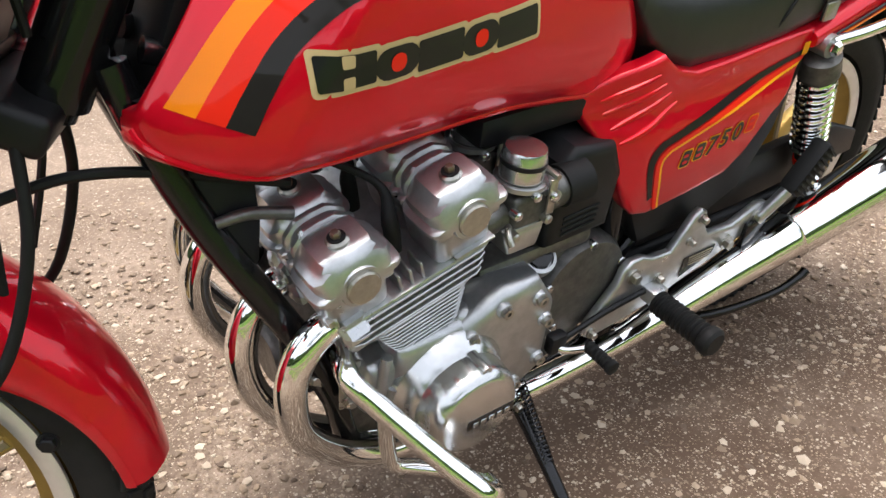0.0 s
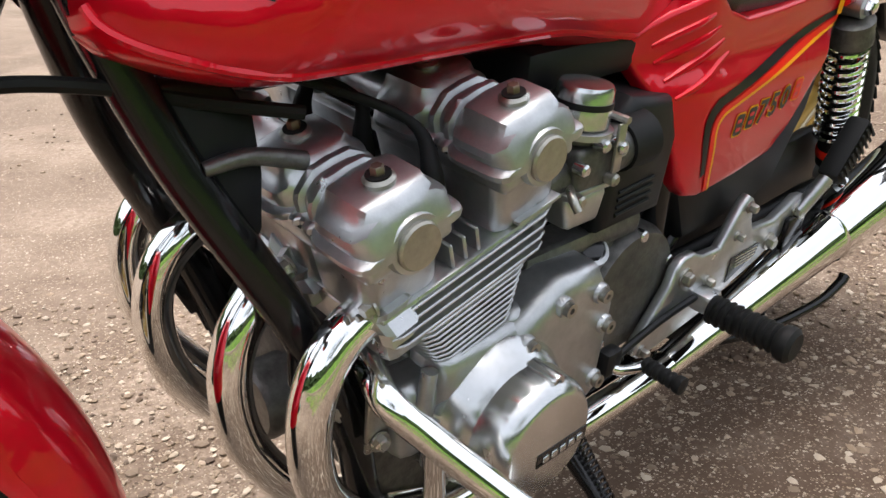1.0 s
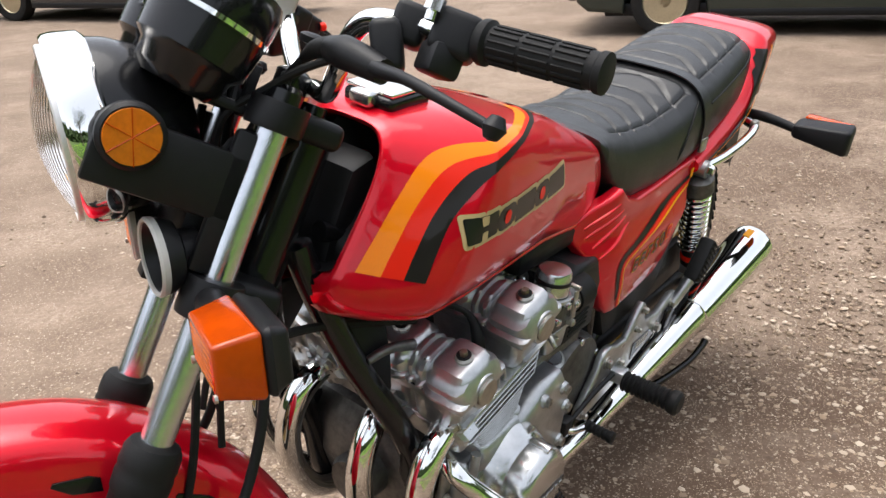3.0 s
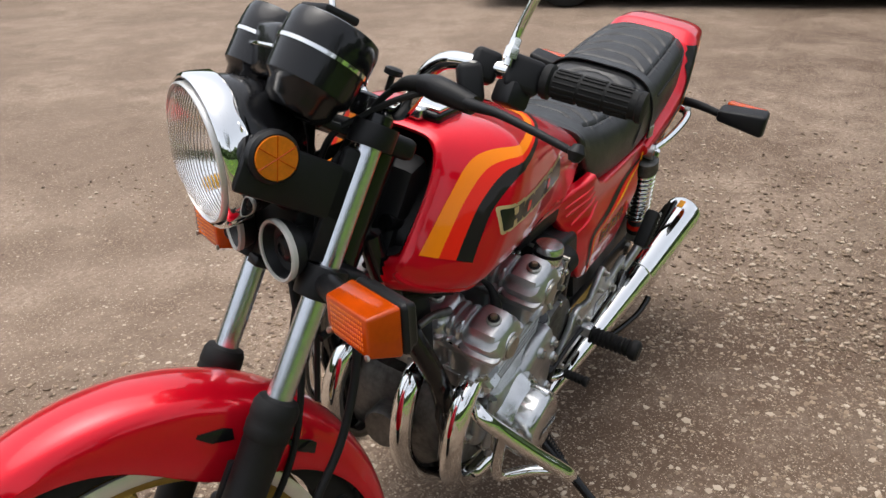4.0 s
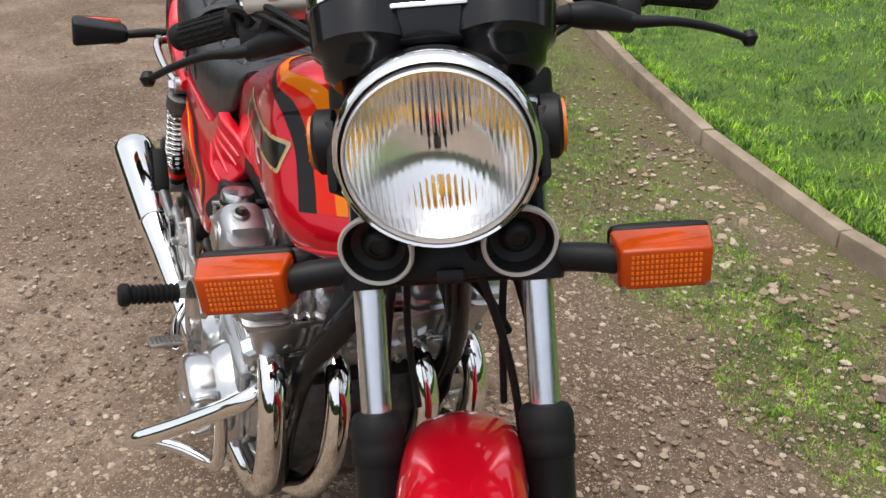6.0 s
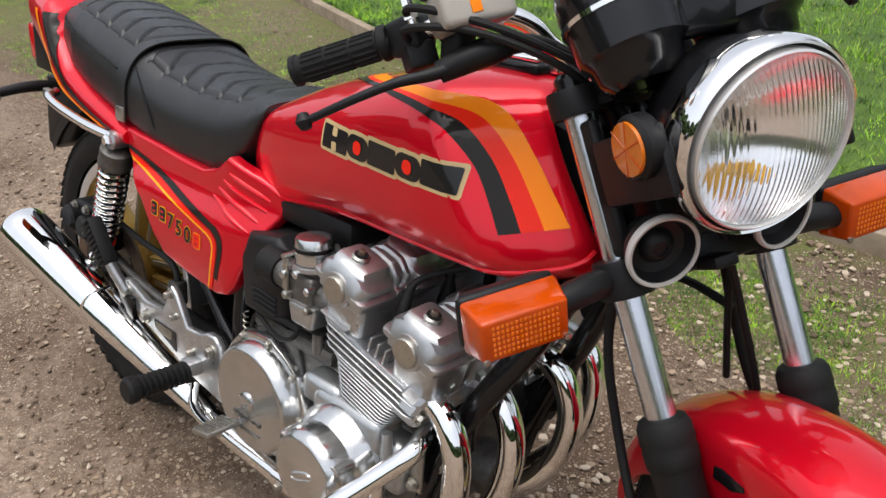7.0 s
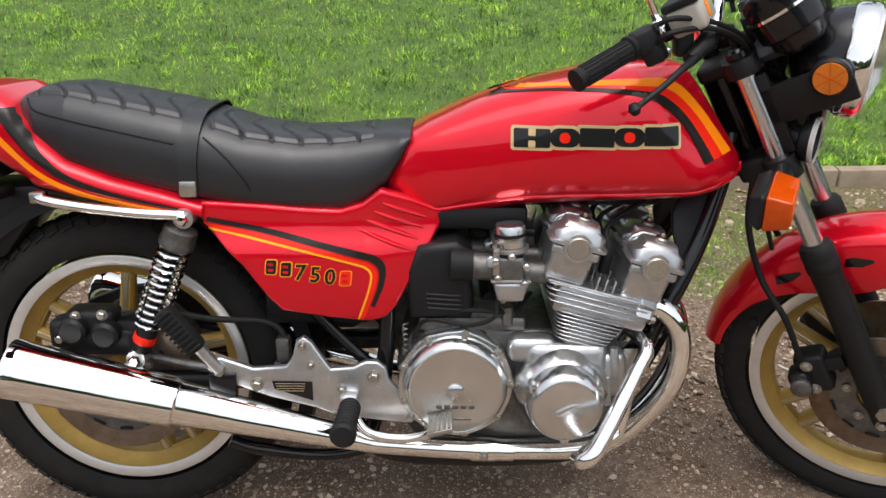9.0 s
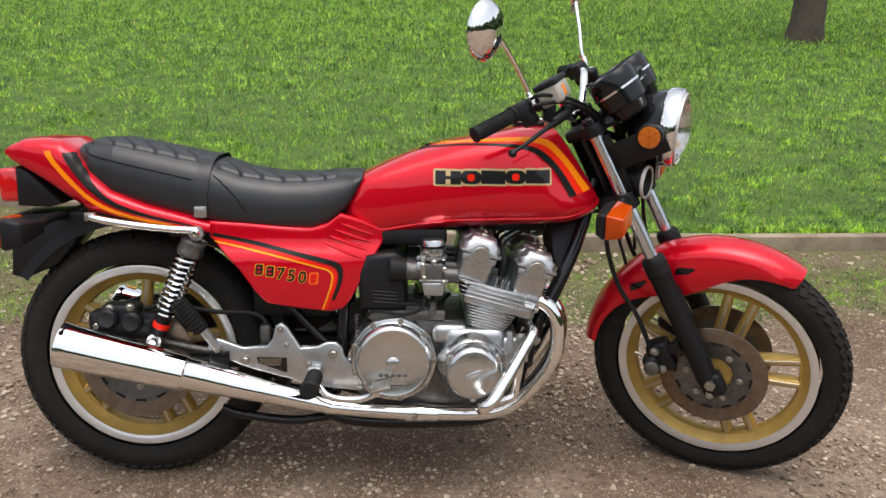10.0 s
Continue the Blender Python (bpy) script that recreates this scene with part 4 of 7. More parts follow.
def build_rear_fender():
    # number plate bracket and mudflap behind the wheel
    bm = plate([(-0.30, 0.690), (-0.13, 0.700), (-0.10, 0.690), (-0.135, 0.640), (-0.20, 0.560), (-0.285, 0.522), (-0.320, 0.530), (-0.315, 0.600)], -0.062, 0.062, 0.010)
    fender = part("rear_mudguard", bm, PLASTIC, bike, "black plastic rear mudguard and plate bracket")
    arc = bmesh.new()
    loops = []
    for i in range(25):
        a = radians(-22 + i * 7.0)
        r = 0.345
        loops.append([Vector((0.01 + r2 * math.cos(a), y, 0.325 + r2 * math.sin(a))) for r2, y in ((r, -0.068), (r + 0.028, -0.062), (r + 0.034, 0), (r + 0.028, 0.062), (r, 0.068), (r + 0.022, 0.056), (r + 0.028, 0), (r + 0.022, -0.056))])
    bridge(arc, loops)
    part("inner_mudguard", fin(arc), PLASTIC, fender)
    for sgn in (1, -1):
        stem = tube([(-0.175, sgn * 0.06, 0.690), (-0.174, sgn * 0.15, 0.695), (-0.175, sgn * 0.222, 0.686)], [0.012, 0.012, 0.010], 12, 4)
        body = block((-0.182, sgn * 0.276, 0.685), (0.050, 0.124, 0.074), 0.010, seg=3)
        for v in body.verts:
            k = smoothstep(0.250, 0.213, abs(v.co.y)) * 0.45 + (0.22 if v.co.x > -0.17 else 0.0)
            v.co.z = 0.685 + (v.co.z - 0.685) * (1 - k)
        o = part("rear_indicator", joined(stem, body), PLASTIC, bike, "black rear indicator with an amber lens")
        part("lens", block((-0.216, sgn * 0.278, 0.685), (0.032, 0.104, 0.062), 0.007, seg=3), AMBER, o, "amber indicator lens")
        rail = tube([(0.180, sgn * 0.155, 0.668), (0.10, sgn * 0.163, 0.674), (0.0, sgn * 0.166, 0.686), (-0.065, sgn * 0.160, 0.697), (-0.085, sgn * 0.135, 0.700)], 0.0095, 14, 6)
        r = part("grab_rail", rail, CHROME, bike, "chrome side grab rail")
        part("rail_bracket", block((-0.075, sgn * 0.155, 0.700), (0.026, 0.014, 0.020), 0.003), STEEL, r)


build_rear_fender()


# ---------------------------------------------------------------- wheels
def build_wheel(name, label, center, to, rim_r, tyre_r, half_w, disc_sides, disc_r, phase):
    """A cast five-spoke wheel in the plane v = 0 round center (u, w), placed by the function to."""
    cu, cw = center

    def put(bm):
        return moved(bm, to @ Matrix.Translation((cu, 0, cw)))

    prof = [(tyre_r - 0.064, -half_w * 0.62), (rim_r + 0.012, -half_w * 0.80), (rim_r + 0.035, -half_w * 1.0), (tyre_r - 0.020, -half_w * 0.86), (tyre_r - 0.006, -half_w * 0.52), (tyre_r, 0),
            (tyre_r - 0.006, half_w * 0.52), (tyre_r - 0.020, half_w * 0.86), (rim_r + 0.035, half_w * 1.0), (rim_r + 0.012, half_w * 0.80), (tyre_r - 0.064, half_w * 0.62)]
    prof = [(max(r, rim_r - 0.012), h) for r, h in prof]
    tyre = ring(prof, (0, 0, 0), (0, 1, 0), 72)
    wheel = part(name, put(ring([(rim_r, -half_w * 0.72), (rim_r + 0.004, -half_w * 0.60), (rim_r - 0.012, -half_w * 0.45), (rim_r - 0.026, -half_w * 0.28), (rim_r - 0.030, 0), (rim_r - 0.026, half_w * 0.28), (rim_r - 0.012, half_w * 0.45), (rim_r + 0.004, half_w * 0.60), (rim_r, half_w * 0.72),
                                (rim_r - 0.014, half_w * 0.70), (rim_r - 0.022, half_w * 0.48), (rim_r - 0.038, half_w * 0.30), (rim_r - 0.042, 0), (rim_r - 0.038, -half_w * 0.30), (rim_r - 0.022, -half_w * 0.48), (rim_r - 0.014, -half_w * 0.70)], (0, 0, 0), (0, 1, 0), 72)), GOLD, bike, label)
    t = part("tyre", put(tyre), TYRE, wheel, "black road tyre with worn tread", angle=50)
    # tread: rows of slanted grooves stand as raised blocks
    tr = bmesh.new()
    nb = 64
    for i in range(nb):
        a = 2 * math.pi * i / nb
        for sgn in (1, -1):
            for j, (off, rad, tilt) in enumerate(((0.30, -0.0018, 0.35), (0.74, -0.0125, 0.5))):
                b = block((0, 0, 0), (0.0235, half_w * 0.40, 0.006), 0.0012, Matrix.Rotation(sgn * -0.35, 4, "Z"), seg=1)
                moved(b, Matrix.Rotation(a + (0.5 * j + 0.25 * sgn) * 2 * math.pi / nb, 4, "Y") @ Matrix.Translation((0, sgn * half_w * off, tyre_r + rad)) @ Matrix.Rotation(-sgn * (0.28 if j == 0 else 0.62), 4, "X"))
                me = bpy.data.meshes.new("tmp")
                b.to_mesh(me)
                b.free()
                tr.from_mesh(me)
                bpy.data.meshes.remove(me)
    tagged(part("tread", put(tr), TYRE, t, smooth=False), kind="stuff")
    for sgn in (1, -1):
        part("rim_flange", put(ring([(rim_r + 0.004, sgn * half_w * 0.60), (rim_r + 0.005, sgn * half_w * 0.76), (rim_r - 0.004, sgn * half_w * 0.80), (rim_r - 0.016, sgn * half_w * 0.72), (rim_r - 0.0165, sgn * half_w * 0.68)], (0, 0, 0), (0, 1, 0), 72)), RIMSIL, wheel, "bright machined rim edge")
    # hub and five twin spokes
    hub = lathe([(0.03, -half_w * 1.25), (0.048, -half_w * 1.2), (0.052, -half_w * 0.5), (0.045, 0), (0.052, half_w * 0.5), (0.048, half_w * 1.2), (0.03, half_w * 1.25)], (0, 0, 0), (0, 1, 0), 28)
    part("hub", put(hub), GOLD, wheel, "gold painted hub")
    for i in range(5):
        a = radians(phase + 72 * i)
        for side in (1, -1):
            r0, r1 = 0.045, rim_r - 0.036
            da = 0.105
            d = Vector((math.cos(a), 0, math.sin(a)))
            n = Vector((-math.sin(a), 0, math.cos(a)))
            p0, p1 = d * r0 + n * side * 0.022, d * r1 + n * side * 0.034
            w0, w1 = 0.015, 0.013
            b = bmesh.new()
            loops = []
            for k in range(6):
                t2 = k / 5
                p = p0.lerp(p1, t2)
                w = w0 + (w1 - w0) * t2
                h = 0.021 - 0.006 * t2
                loops.append([p + n * w * sx + Vector((0, 1, 0)) * h * sy for sx, sy in ((-1, -0.6), (-0.6, -1), (0.6, -1), (1, -0.6), (1, 0.6), (0.6, 1), (-0.6, 1), (-1, 0.6))])
            bridge(b, loops)
            sp = part("spoke", put(fin(b)), GOLD, wheel)
            for fs in (1, -1):
                bb = bmesh.new()
                loops = []
                for k in range(6):
                    t2 = 0.12 + 0.84 * k / 5
                    p = p0.lerp(p1, t2)
                    w = 0.0055
                    y = fs * (0.021 - 0.006 * t2)
                    loops.append([p + n * (-w) + Vector((0, y, 0)), p + n * (-w * 0.7) + Vector((0, y + fs * 0.0025, 0)), p + n * (w * 0.7) + Vector((0, y + fs * 0.0025, 0)), p + n * w + Vector((0, y, 0))])
                bridge(bb, loops)
                part("spoke_face", put(fin(bb)), SILGREY, sp)
        # flange at the rim that joins the pair
        d = Vector((math.cos(a), 0, math.sin(a)))
        fl = block((0, 0, 0), (0.018, 0.030, 0.115), 0.006)
        moved(fl, Matrix.Translation(d * (rim_r - 0.036)) @ Matrix.Rotation(-a, 4, "Y"))
        part("spoke_foot", put(fl), GOLD, wheel)
    for sgn in disc_sides:
        y = sgn * (half_w * 1.45)
        disc = part("brake_disc", put(ring([(disc_r, y - 0.003), (disc_r, y + 0.003), (disc_r - 0.038, y + 0.003), (disc_r - 0.038, y - 0.003)], (0, 0, 0), (0, 1, 0), 60)), RUSTY, wheel, "worn steel brake disc")
        carr = ring([(disc_r - 0.036, y - 0.002), (disc_r - 0.036, y + 0.002), (0.05, y - sgn * 0.008 + 0.003), (0.05, y - sgn * 0.008 - 0.003)], (0, 0, 0), (0, 1, 0), 48)
        part("disc_carrier", put(carr), ALU_D, disc)
        for i in range(12):
            a = 2 * math.pi * i / 12
            q = Vector((math.cos(a), 0, math.sin(a))) * (disc_r - 0.043)
            s = block((0, 0, 0), (0.006, 0.0015, 0.026), 0.0005, seg=1)
            moved(s, Matrix.Translation(q + Vector((0, y + sgn * 0.0034, 0))) @ Matrix.Rotation(-a, 4, "Y"))
            part("disc_slot", put(s), BLACK, disc)
        for i in range(6):
            a = 2 * math.pi * (i + 0.5) / 6
            q = Vector((math.cos(a) * 0.068, y + sgn * 0.001, math.sin(a) * 0.068))
            part("disc_bolt", put(bolt(q, (0, sgn, 0), 0.007, 0.007)), STEEL, disc)
    return wheel


REAR = Matrix()
build_wheel("rear_wheel", "gold cast five-spoke rear wheel with a bright rim", (0, 0.312), REAR, 0.240, 0.328, 0.058, (-1,), 0.148, 6)
# in steering coordinates the wheel's plane is v = 0
AXLE_U, AXLE_W = 0.072, -0.660
build_wheel("front_wheel", "gold cast five-spoke front wheel with a bright rim", (AXLE_U, AXLE_W), STEER, 0.252, 0.330, 0.047, (1, -1), 0.138, 49.5)


# ---------------------------------------------------------------- front fork, mudguard
def build_fork():
    for sgn in (1, -1):
        v = sgn * 0.095
        tube_ = steered(lathe([(0.0175, -0.31), (0.0175, 0.085), (0.014, 0.088)], (0.066, v, 0), (0, 0, 1), 28))
        leg = part("fork_tube", tube_, FORK, bike, "polished steel fork tube")
        low = steered(lathe([(0.0, -0.700), (0.020, -0.700), (0.026, -0.690), (0.027, -0.60), (0.0275, -0.40), (0.0285, -0.345), (0.030, -0.340), (0.030, -0.335)], (0.066, v, 0), (0, 0, 1), 28))
        lo = part("fork_slider", low, SATIN, leg, "satin black fork slider")
        boot = steered(lathe([(0.0285, -0.345), (0.0305, -0.342), (0.0312, -0.325), (0.0298, -0.320), (0.0312, -0.314), (0.0305, -0.298), (0.0265, -0.290), (0.019, -0.287)], (0.066, v, 0), (0, 0, 1), 28))
        part("dust_boot", boot, RUBBER, leg, "black rubber dust boot")
        part("axle_clamp", steered(block((AXLE_U, v, AXLE_W - 0.010), (0.058, 0.046, 0.062), 0.012, seg=3)), SATIN, leg)
        part("clamp_bolt", steered(bolt((AXLE_U - 0.012, v + sgn * 0.023, AXLE_W - 0.028), (0, sgn, 0), 0.008, 0.008)), STEEL, leg)
        part("axle_nut", steered(lathe([(0.014, 0), (0.014, 0.010), (0.009, 0.011)], (AXLE_U, v + sgn * 0.023, AXLE_W), (0, sgn, 0), 6)), STEEL, leg)
        part("fork_cap", steered(lathe([(0.019, 0.082), (0.019, 0.095), (0.014, 0.100)], (0.066, v, 0), (0, 0, 1), 18)), BLACK, leg)
        # caliper behind the leg
        cal = steered(joined(block((-0.025, v - sgn * 0.012, -0.560), (0.060, 0.055, 0.085), 0.012, seg=3), block((-0.052, v + sgn * 0.006, -0.570), (0.040, 0.050, 0.055), 0.012, seg=3), block((0.012, v, -0.545), (0.05, 0.018, 0.03), 0.006)))
        c = part("brake_caliper", cal, SATIN, bike, "dirty black front brake caliper")
        for dw in (0.025, -0.028):
            part("caliper_bolt", steered(bolt((-0.030, v + sgn * 0.016, -0.560 + dw), (0, sgn, 0), 0.0085, 0.008)), STEEL, c)
        part("piston_cap", steered(lathe([(0.020, 0), (0.020, 0.008), (0.014, 0.012)], (-0.05, v + sgn * 0.030, -0.57), (0, sgn, 0), 18)), ALU_D, c)
        part("bleed_nipple", steered(lathe([(0.004, 0), (0.004, 0.018), (0.0025, 0.022)], (-0.068, v + sgn * 0.01, -0.54), (-0.6, 0, 0.6), 8)), STEEL, c)
        # brake hose from the clamp down to the caliper
        hose = [(0.012, v * 0.75, -0.13), (-0.030, v * 0.95, -0.22), (-0.046, v * 1.05, -0.33), (-0.030, v * 1.20, -0.42), (-0.035, v * 1.15, -0.50), (-0.045, v * 1.05, -0.545)]
        part("brake_hose", steered(tube(hose, 0.0062, 10, 7)), RUBBER, bike, "black rubber brake hose")
    for w, nm, th in ((0.068, "upper_yoke", 0.030), (-0.128, "lower_yoke", 0.042)):
        y = steered(joined(block((0.020, 0, w), (0.075, 0.16, th), 0.010, seg=3), lathe([(0.030, w - th / 2), (0.031, w - th / 2 + 0.004), (0.031, w + th / 2 - 0.004), (0.030, w + th / 2)], (0.066, 0.095, 0), (0, 0, 1), 22), lathe([(0.030, w - th / 2), (0.031, w - th / 2 + 0.004), (0.031, w + th / 2 - 0.004), (0.030, w + th / 2)], (0.066, -0.095, 0), (0, 0, 1), 22)))
        part(nm, y, SATIN, bike, "black fork yoke")
    part("steering_stem", steered(lathe([(0.026, -0.13), (0.026, 0.07), (0.016, 0.075), (0.016, 0.095), (0.0, 0.096)], (0, 0, 0), (0, 0, 1), 24)), BLACK, bike)


build_fork()


def build_mudguard():
    bm = bmesh.new()
    n = 56
    loops = []
    for i in range(n + 1):
        t = i / n
        deg = 58.5 + t * 116
        a = radians(deg)      # from ahead of the wheel to behind it
        r = 0.344 + 0.004 * math.sin(math.pi * t)
        half = 0.066 - 0.010 * abs(2 * t - 1) ** 4
        drop = 0.018 + 0.090 * math.exp(-((deg - 111.5) / 32) ** 2)
        if t < 0.06:
            half *= 0.80 + 0.20 * math.sqrt(t / 0.06)
        lp = []
        prof = [(-1.0, -drop), (-1.01, -drop * 0.6), (-0.99, -0.018), (-0.90, -0.004), (-0.70, 0.006), (-0.35, 0.013), (0, 0.016), (0.35, 0.013), (0.70, 0.006), (0.90, -0.004), (0.99, -0.018), (1.01, -drop * 0.6), (1.0, -drop)]
        inner = [(q * 0.965, h - 0.004) for q, h in reversed(prof)]
        for q, h in prof + inner:
            rr = r + h
            lp.append(Vector((AXLE_U + rr * math.cos(a), q * half, AXLE_W + rr * math.sin(a))))
        loops.append(lp)
    bridge(bm, loops)
    # turn the arc to the machine's level
    moved(bm, Matrix.Translation((AXLE_U, 0, AXLE_W)) @ Matrix.Rotation(radians(27.5), 4, "Y") @ Matrix.Translation((-AXLE_U, 0, -AXLE_W)))
    g = part("front_mudguard", steered(fin(bm)), RED, bike, "glossy red front mudguard", angle=50)
    for sgn in (1, -1):
        for du, dw, s in ((0.118, -0.362, 1), (-0.010, -0.362, 1)):
            m = plate([(-0.024, -0.010), (-0.022, 0.006), (-0.010, 0.010), (0.024, 0.009), (0.026, 0.004), (0.006, -0.008)], sgn * -0.004, sgn * 0.0022, 0.001)
            moved(m, Matrix.Translation((du, sgn * 0.0660, dw)) @ Matrix.Rotation(radians(22 if du > 0.05 else 3), 4, "Y"))
            part("vent", steered(m), BLACK, g, "dark triangular vent")
        part("mudguard_stay", steered(block((0.066, sgn * 0.070, -0.44), (0.050, 0.012, 0.10), 0.004)), SATIN, g)
        part("stay_bolt", steered(bolt((-0.105, sgn * 0.068, -0.44), (0, sgn, 0), 0.009, 0.009)), SATIN, g)


build_mudguard()


# ---------------------------------------------------------------- headlight, meters, bars
def build_front():
    # headlight: faces level ahead with the wheel
    c = Vector((0.206, 0, -0.010)) + FWD * 0.018
    fwd = (FWD * 0.995 - UPW * 0.06).normalized()
    bowl = lathe([(0.0, -0.095), (0.045, -0.090), (0.073, -0.062), (0.088, -0.022), (0.0925, 0.004), (0.0925, 0.012)], c - fwd * 0.02, fwd, 48, cap=False)
    hl = part("headlight", steered(bowl), BLACK, bike, "round headlight with a chrome rim and black shell")
    rim = ring([(0.0930, -0.024), (0.0978, -0.018), (0.0990, 0.004), (0.0980, 0.013), (0.0950, 0.0165), (0.0925, 0.015), (0.0922, 0.010), (0.0915, -0.024)], c, fwd, 64)
    part("headlight_rim", steered(rim), CHROME, hl, "chrome headlight rim")
    inner = ring([(0.0888, 0.004), (0.0888, 0.0205), (0.0868, 0.0222), (0.0850, 0.017), (0.0850, 0.004)], c, fwd, 64)
    # black ring put in as the shaded gap between the two rims
    part("rim_gap_ring", steered(ring([(0.0886, 0.002), (0.0886, 0.009), (0.0918, 0.009), (0.0918, 0.002)], c, fwd, 64)), RUBBER, hl, "black ring drawn for the shaded gap inside the rim")
    part("inner_rim", steered(inner), RIMSIL, hl)
    refl = lathe([(0.0845 * q / 14, -0.040 + 0.052 * (q / 14) ** 2) for q in range(15)], c, fwd, 48, cap=False)
    part("reflector", steered(refl), REFLECTOR, hl, "bright reflector bowl")
    u, v = Vector((0, 1, 0)), fwd.cross(Vector((0, 1, 0))).normalized()
    if v.dot(UPW) < 0:
        v = -v

    def lens_point(y, z, back):
        """A point of the lens: smooth outside, moulded with upright flutes inside."""
        h = 0.018 + 0.024 * (1 - (y * y + z * z) / 0.0868 ** 2)
        if back:
            h -= 0.0045
            if math.hypot(y, z) < 0.082:
                band = 0.0 if abs(z - 0.030) < 0.0012 or abs(z - 0.054) < 0.0012 or abs(z + 0.052) < 0.0012 else 1.0
                deep = 0.0009 if z > 0.030 or z < -0.012 or abs(y) > 0.040 else 0.0004
                h -= deep * band * abs(math.sin(math.pi * y / 0.0058))
        return c + fwd * h + u * y + v * z

    glass = bmesh.new()
    nc, nz, R = 240, 40, 0.0866
    skins = []
    for back in (False, True):
        cols = []
        for k in range(nc + 1):
            y = R * 0.999 * (2 * k / nc - 1)
            top = math.sqrt(R * R - y * y)
            cols.append([glass.verts.new(lens_point(y, top * (2 * j / nz - 1), back)) for j in range(nz + 1)])
        for a, b in zip(cols, cols[1:]):
            for j in range(nz):
                glass.faces.new((a[j], b[j], b[j + 1], a[j + 1]))
        skins.append(cols)
    o_, i_ = skins
    edge = [(k, 0) for k in range(nc)] + [(nc, j) for j in range(nz)] + [(k, nz) for k in range(nc, 0, -1)] + [(0, j) for j in range(nz, 0, -1)]
    for (k0, j0), (k1, j1) in zip(edge, edge[1:] + edge[:1]):
        glass.faces.new((o_[k0][j0], o_[k1][j1], i_[k1][j1], i_[k0][j0]))
    g = part("lens", steered(fin(glass)), GLASS, hl, "clear fluted glass lens", angle=50)
    g.visible_shadow = False
    part("bulb", steered(lathe([(0.0, 0.0), (0.006, 0.002), (0.006, 0.014), (0.0, 0.018)], c + fwd * -0.034, fwd, 14)), SATIN, hl)
    part("side_lamp", steered(lathe([(0.0, 0.0), (0.009, 0.001), (0.009, 0.020), (0.0, 0.026)], c + fwd * -0.022 - UPW * 0.040, fwd, 14)), BULB, hl, "small amber side lamp bulb")
    for sgn in (1, -1):
        # headlight brackets carry round reflectors
        br = joined(block((0.145, sgn * 0.101, -0.015), (0.155, 0.010, 0.070), 0.004), block((0.075, sgn * 0.099, -0.03), (0.05, 0.014, 0.15), 0.005))
        o = part("headlight_bracket", steered(br), SATIN, bike, "black headlight bracket")
        rc = Vector((0.192, sgn * 0.100, 0.003))
        p = part("side_reflector", steered(lathe([(0.031, 0), (0.032, 0.004), (0.032, 0.016), (0.028, 0.020), (0.0, 0.020)], rc, (0, sgn, 0), 36)), PLASTIC, bike, "round amber side reflector")
        part("reflector_lens", steered(lathe([(0.0265, 0.018), (0.026, 0.0235), (0.0, 0.0245)], rc, (0, sgn, 0), 36)), AMBER2, p, "amber reflector disc")
        hc = rc + Vector((0, sgn * 0.0243, 0))
        for k in range(3):
            a = radians(60 * k + 10)
            d = Vector((math.cos(a), 0, math.sin(a))) * 0.027
            part("facet_line", steered(tube([hc - d, hc + d], 0.0006, 5, 1, smooth=False)), AMBER, p)
        # horns
        h0 = Vector((0.128, sgn * 0.076, -0.107))
        hf = (FWD + LEFT * 0.12 * sgn).normalized()
        horn = part("horn", steered(lathe([(0.0, -0.045), (0.022, -0.045), (0.024, -0.026), (0.034, -0.022), (0.0395, -0.010), (0.0395, 0.0), (0.035, 0.001), (0.030, -0.012), (0.020, -0.016), (0.017, -0.010), (0.012, -0.006), (0.009, -0.005), (0.0085, -0.008), (0.0, -0.008)], h0, hf, 40)), PLASTIC, bike, "black disc horn with a pale rim")
        part("horn_rim", steered(ring([(0.0362, 0.000), (0.0405, -0.005), (0.0415, 0.001), (0.0395, 0.004), (0.0365, 0.003)], h0, hf, 48)), WHITE_P, horn, "cream horn rim")
        # front indicators
        ic = Vector((0.082, sgn * 0.232, -0.138))
        stem = tube([(0.068, sgn * 0.10, -0.125), (0.074, sgn * 0.15, -0.128), (0.074, sgn * 0.185, -0.133)], 0.0165, 16, 4)
        ax3 = Matrix((( FWD.x, 0, UPW.x, 0), (0, 1, 0, 0), (FWD.z, 0, UPW.z, 0), (0, 0, 0, 1)))
        shell = block((0, 0, 0), (0.026, 0.112, 0.064), 0.008, seg=3)
        for q in shell.verts:
            if q.co.x < 0:
                q.co.y *= 0.86
                q.co.z *= 0.86
        moved(shell, Matrix.Translation(ic - FWD * 0.036) @ ax3)
        ind = part("front_indicator", steered(joined(stem, shell)), PLASTIC, bike, "front indicator with a boxy amber lens")
        lens = block((0, 0, 0), (0.042, 0.110, 0.062), 0.005, seg=3)
        for q in lens.verts:
            if q.co.x > 0:
                q.co.y = q.co.y * 0.90
                q.co.z *= 0.80
        moved(lens, Matrix.Translation(ic - FWD * 0.0030) @ ax3)
        ln = part("lens", steered(lens), AMBER, ind, "amber moulded lens")
        rb = bmesh.new()
        for k in range(15):
            y = -0.036 + 0.072 * k / 14
            for j in range(6):
                block(ic + FWD * 0.0175 + LEFT * y + UPW * (-0.016 + 0.0064 * j), (0.0018, 0.0040, 0.0050), 0.0008, ax3, 1, rb)
        part("lens_ribs", steered(rb), AMBER_IN, ln, "moulded prisms in the lens")
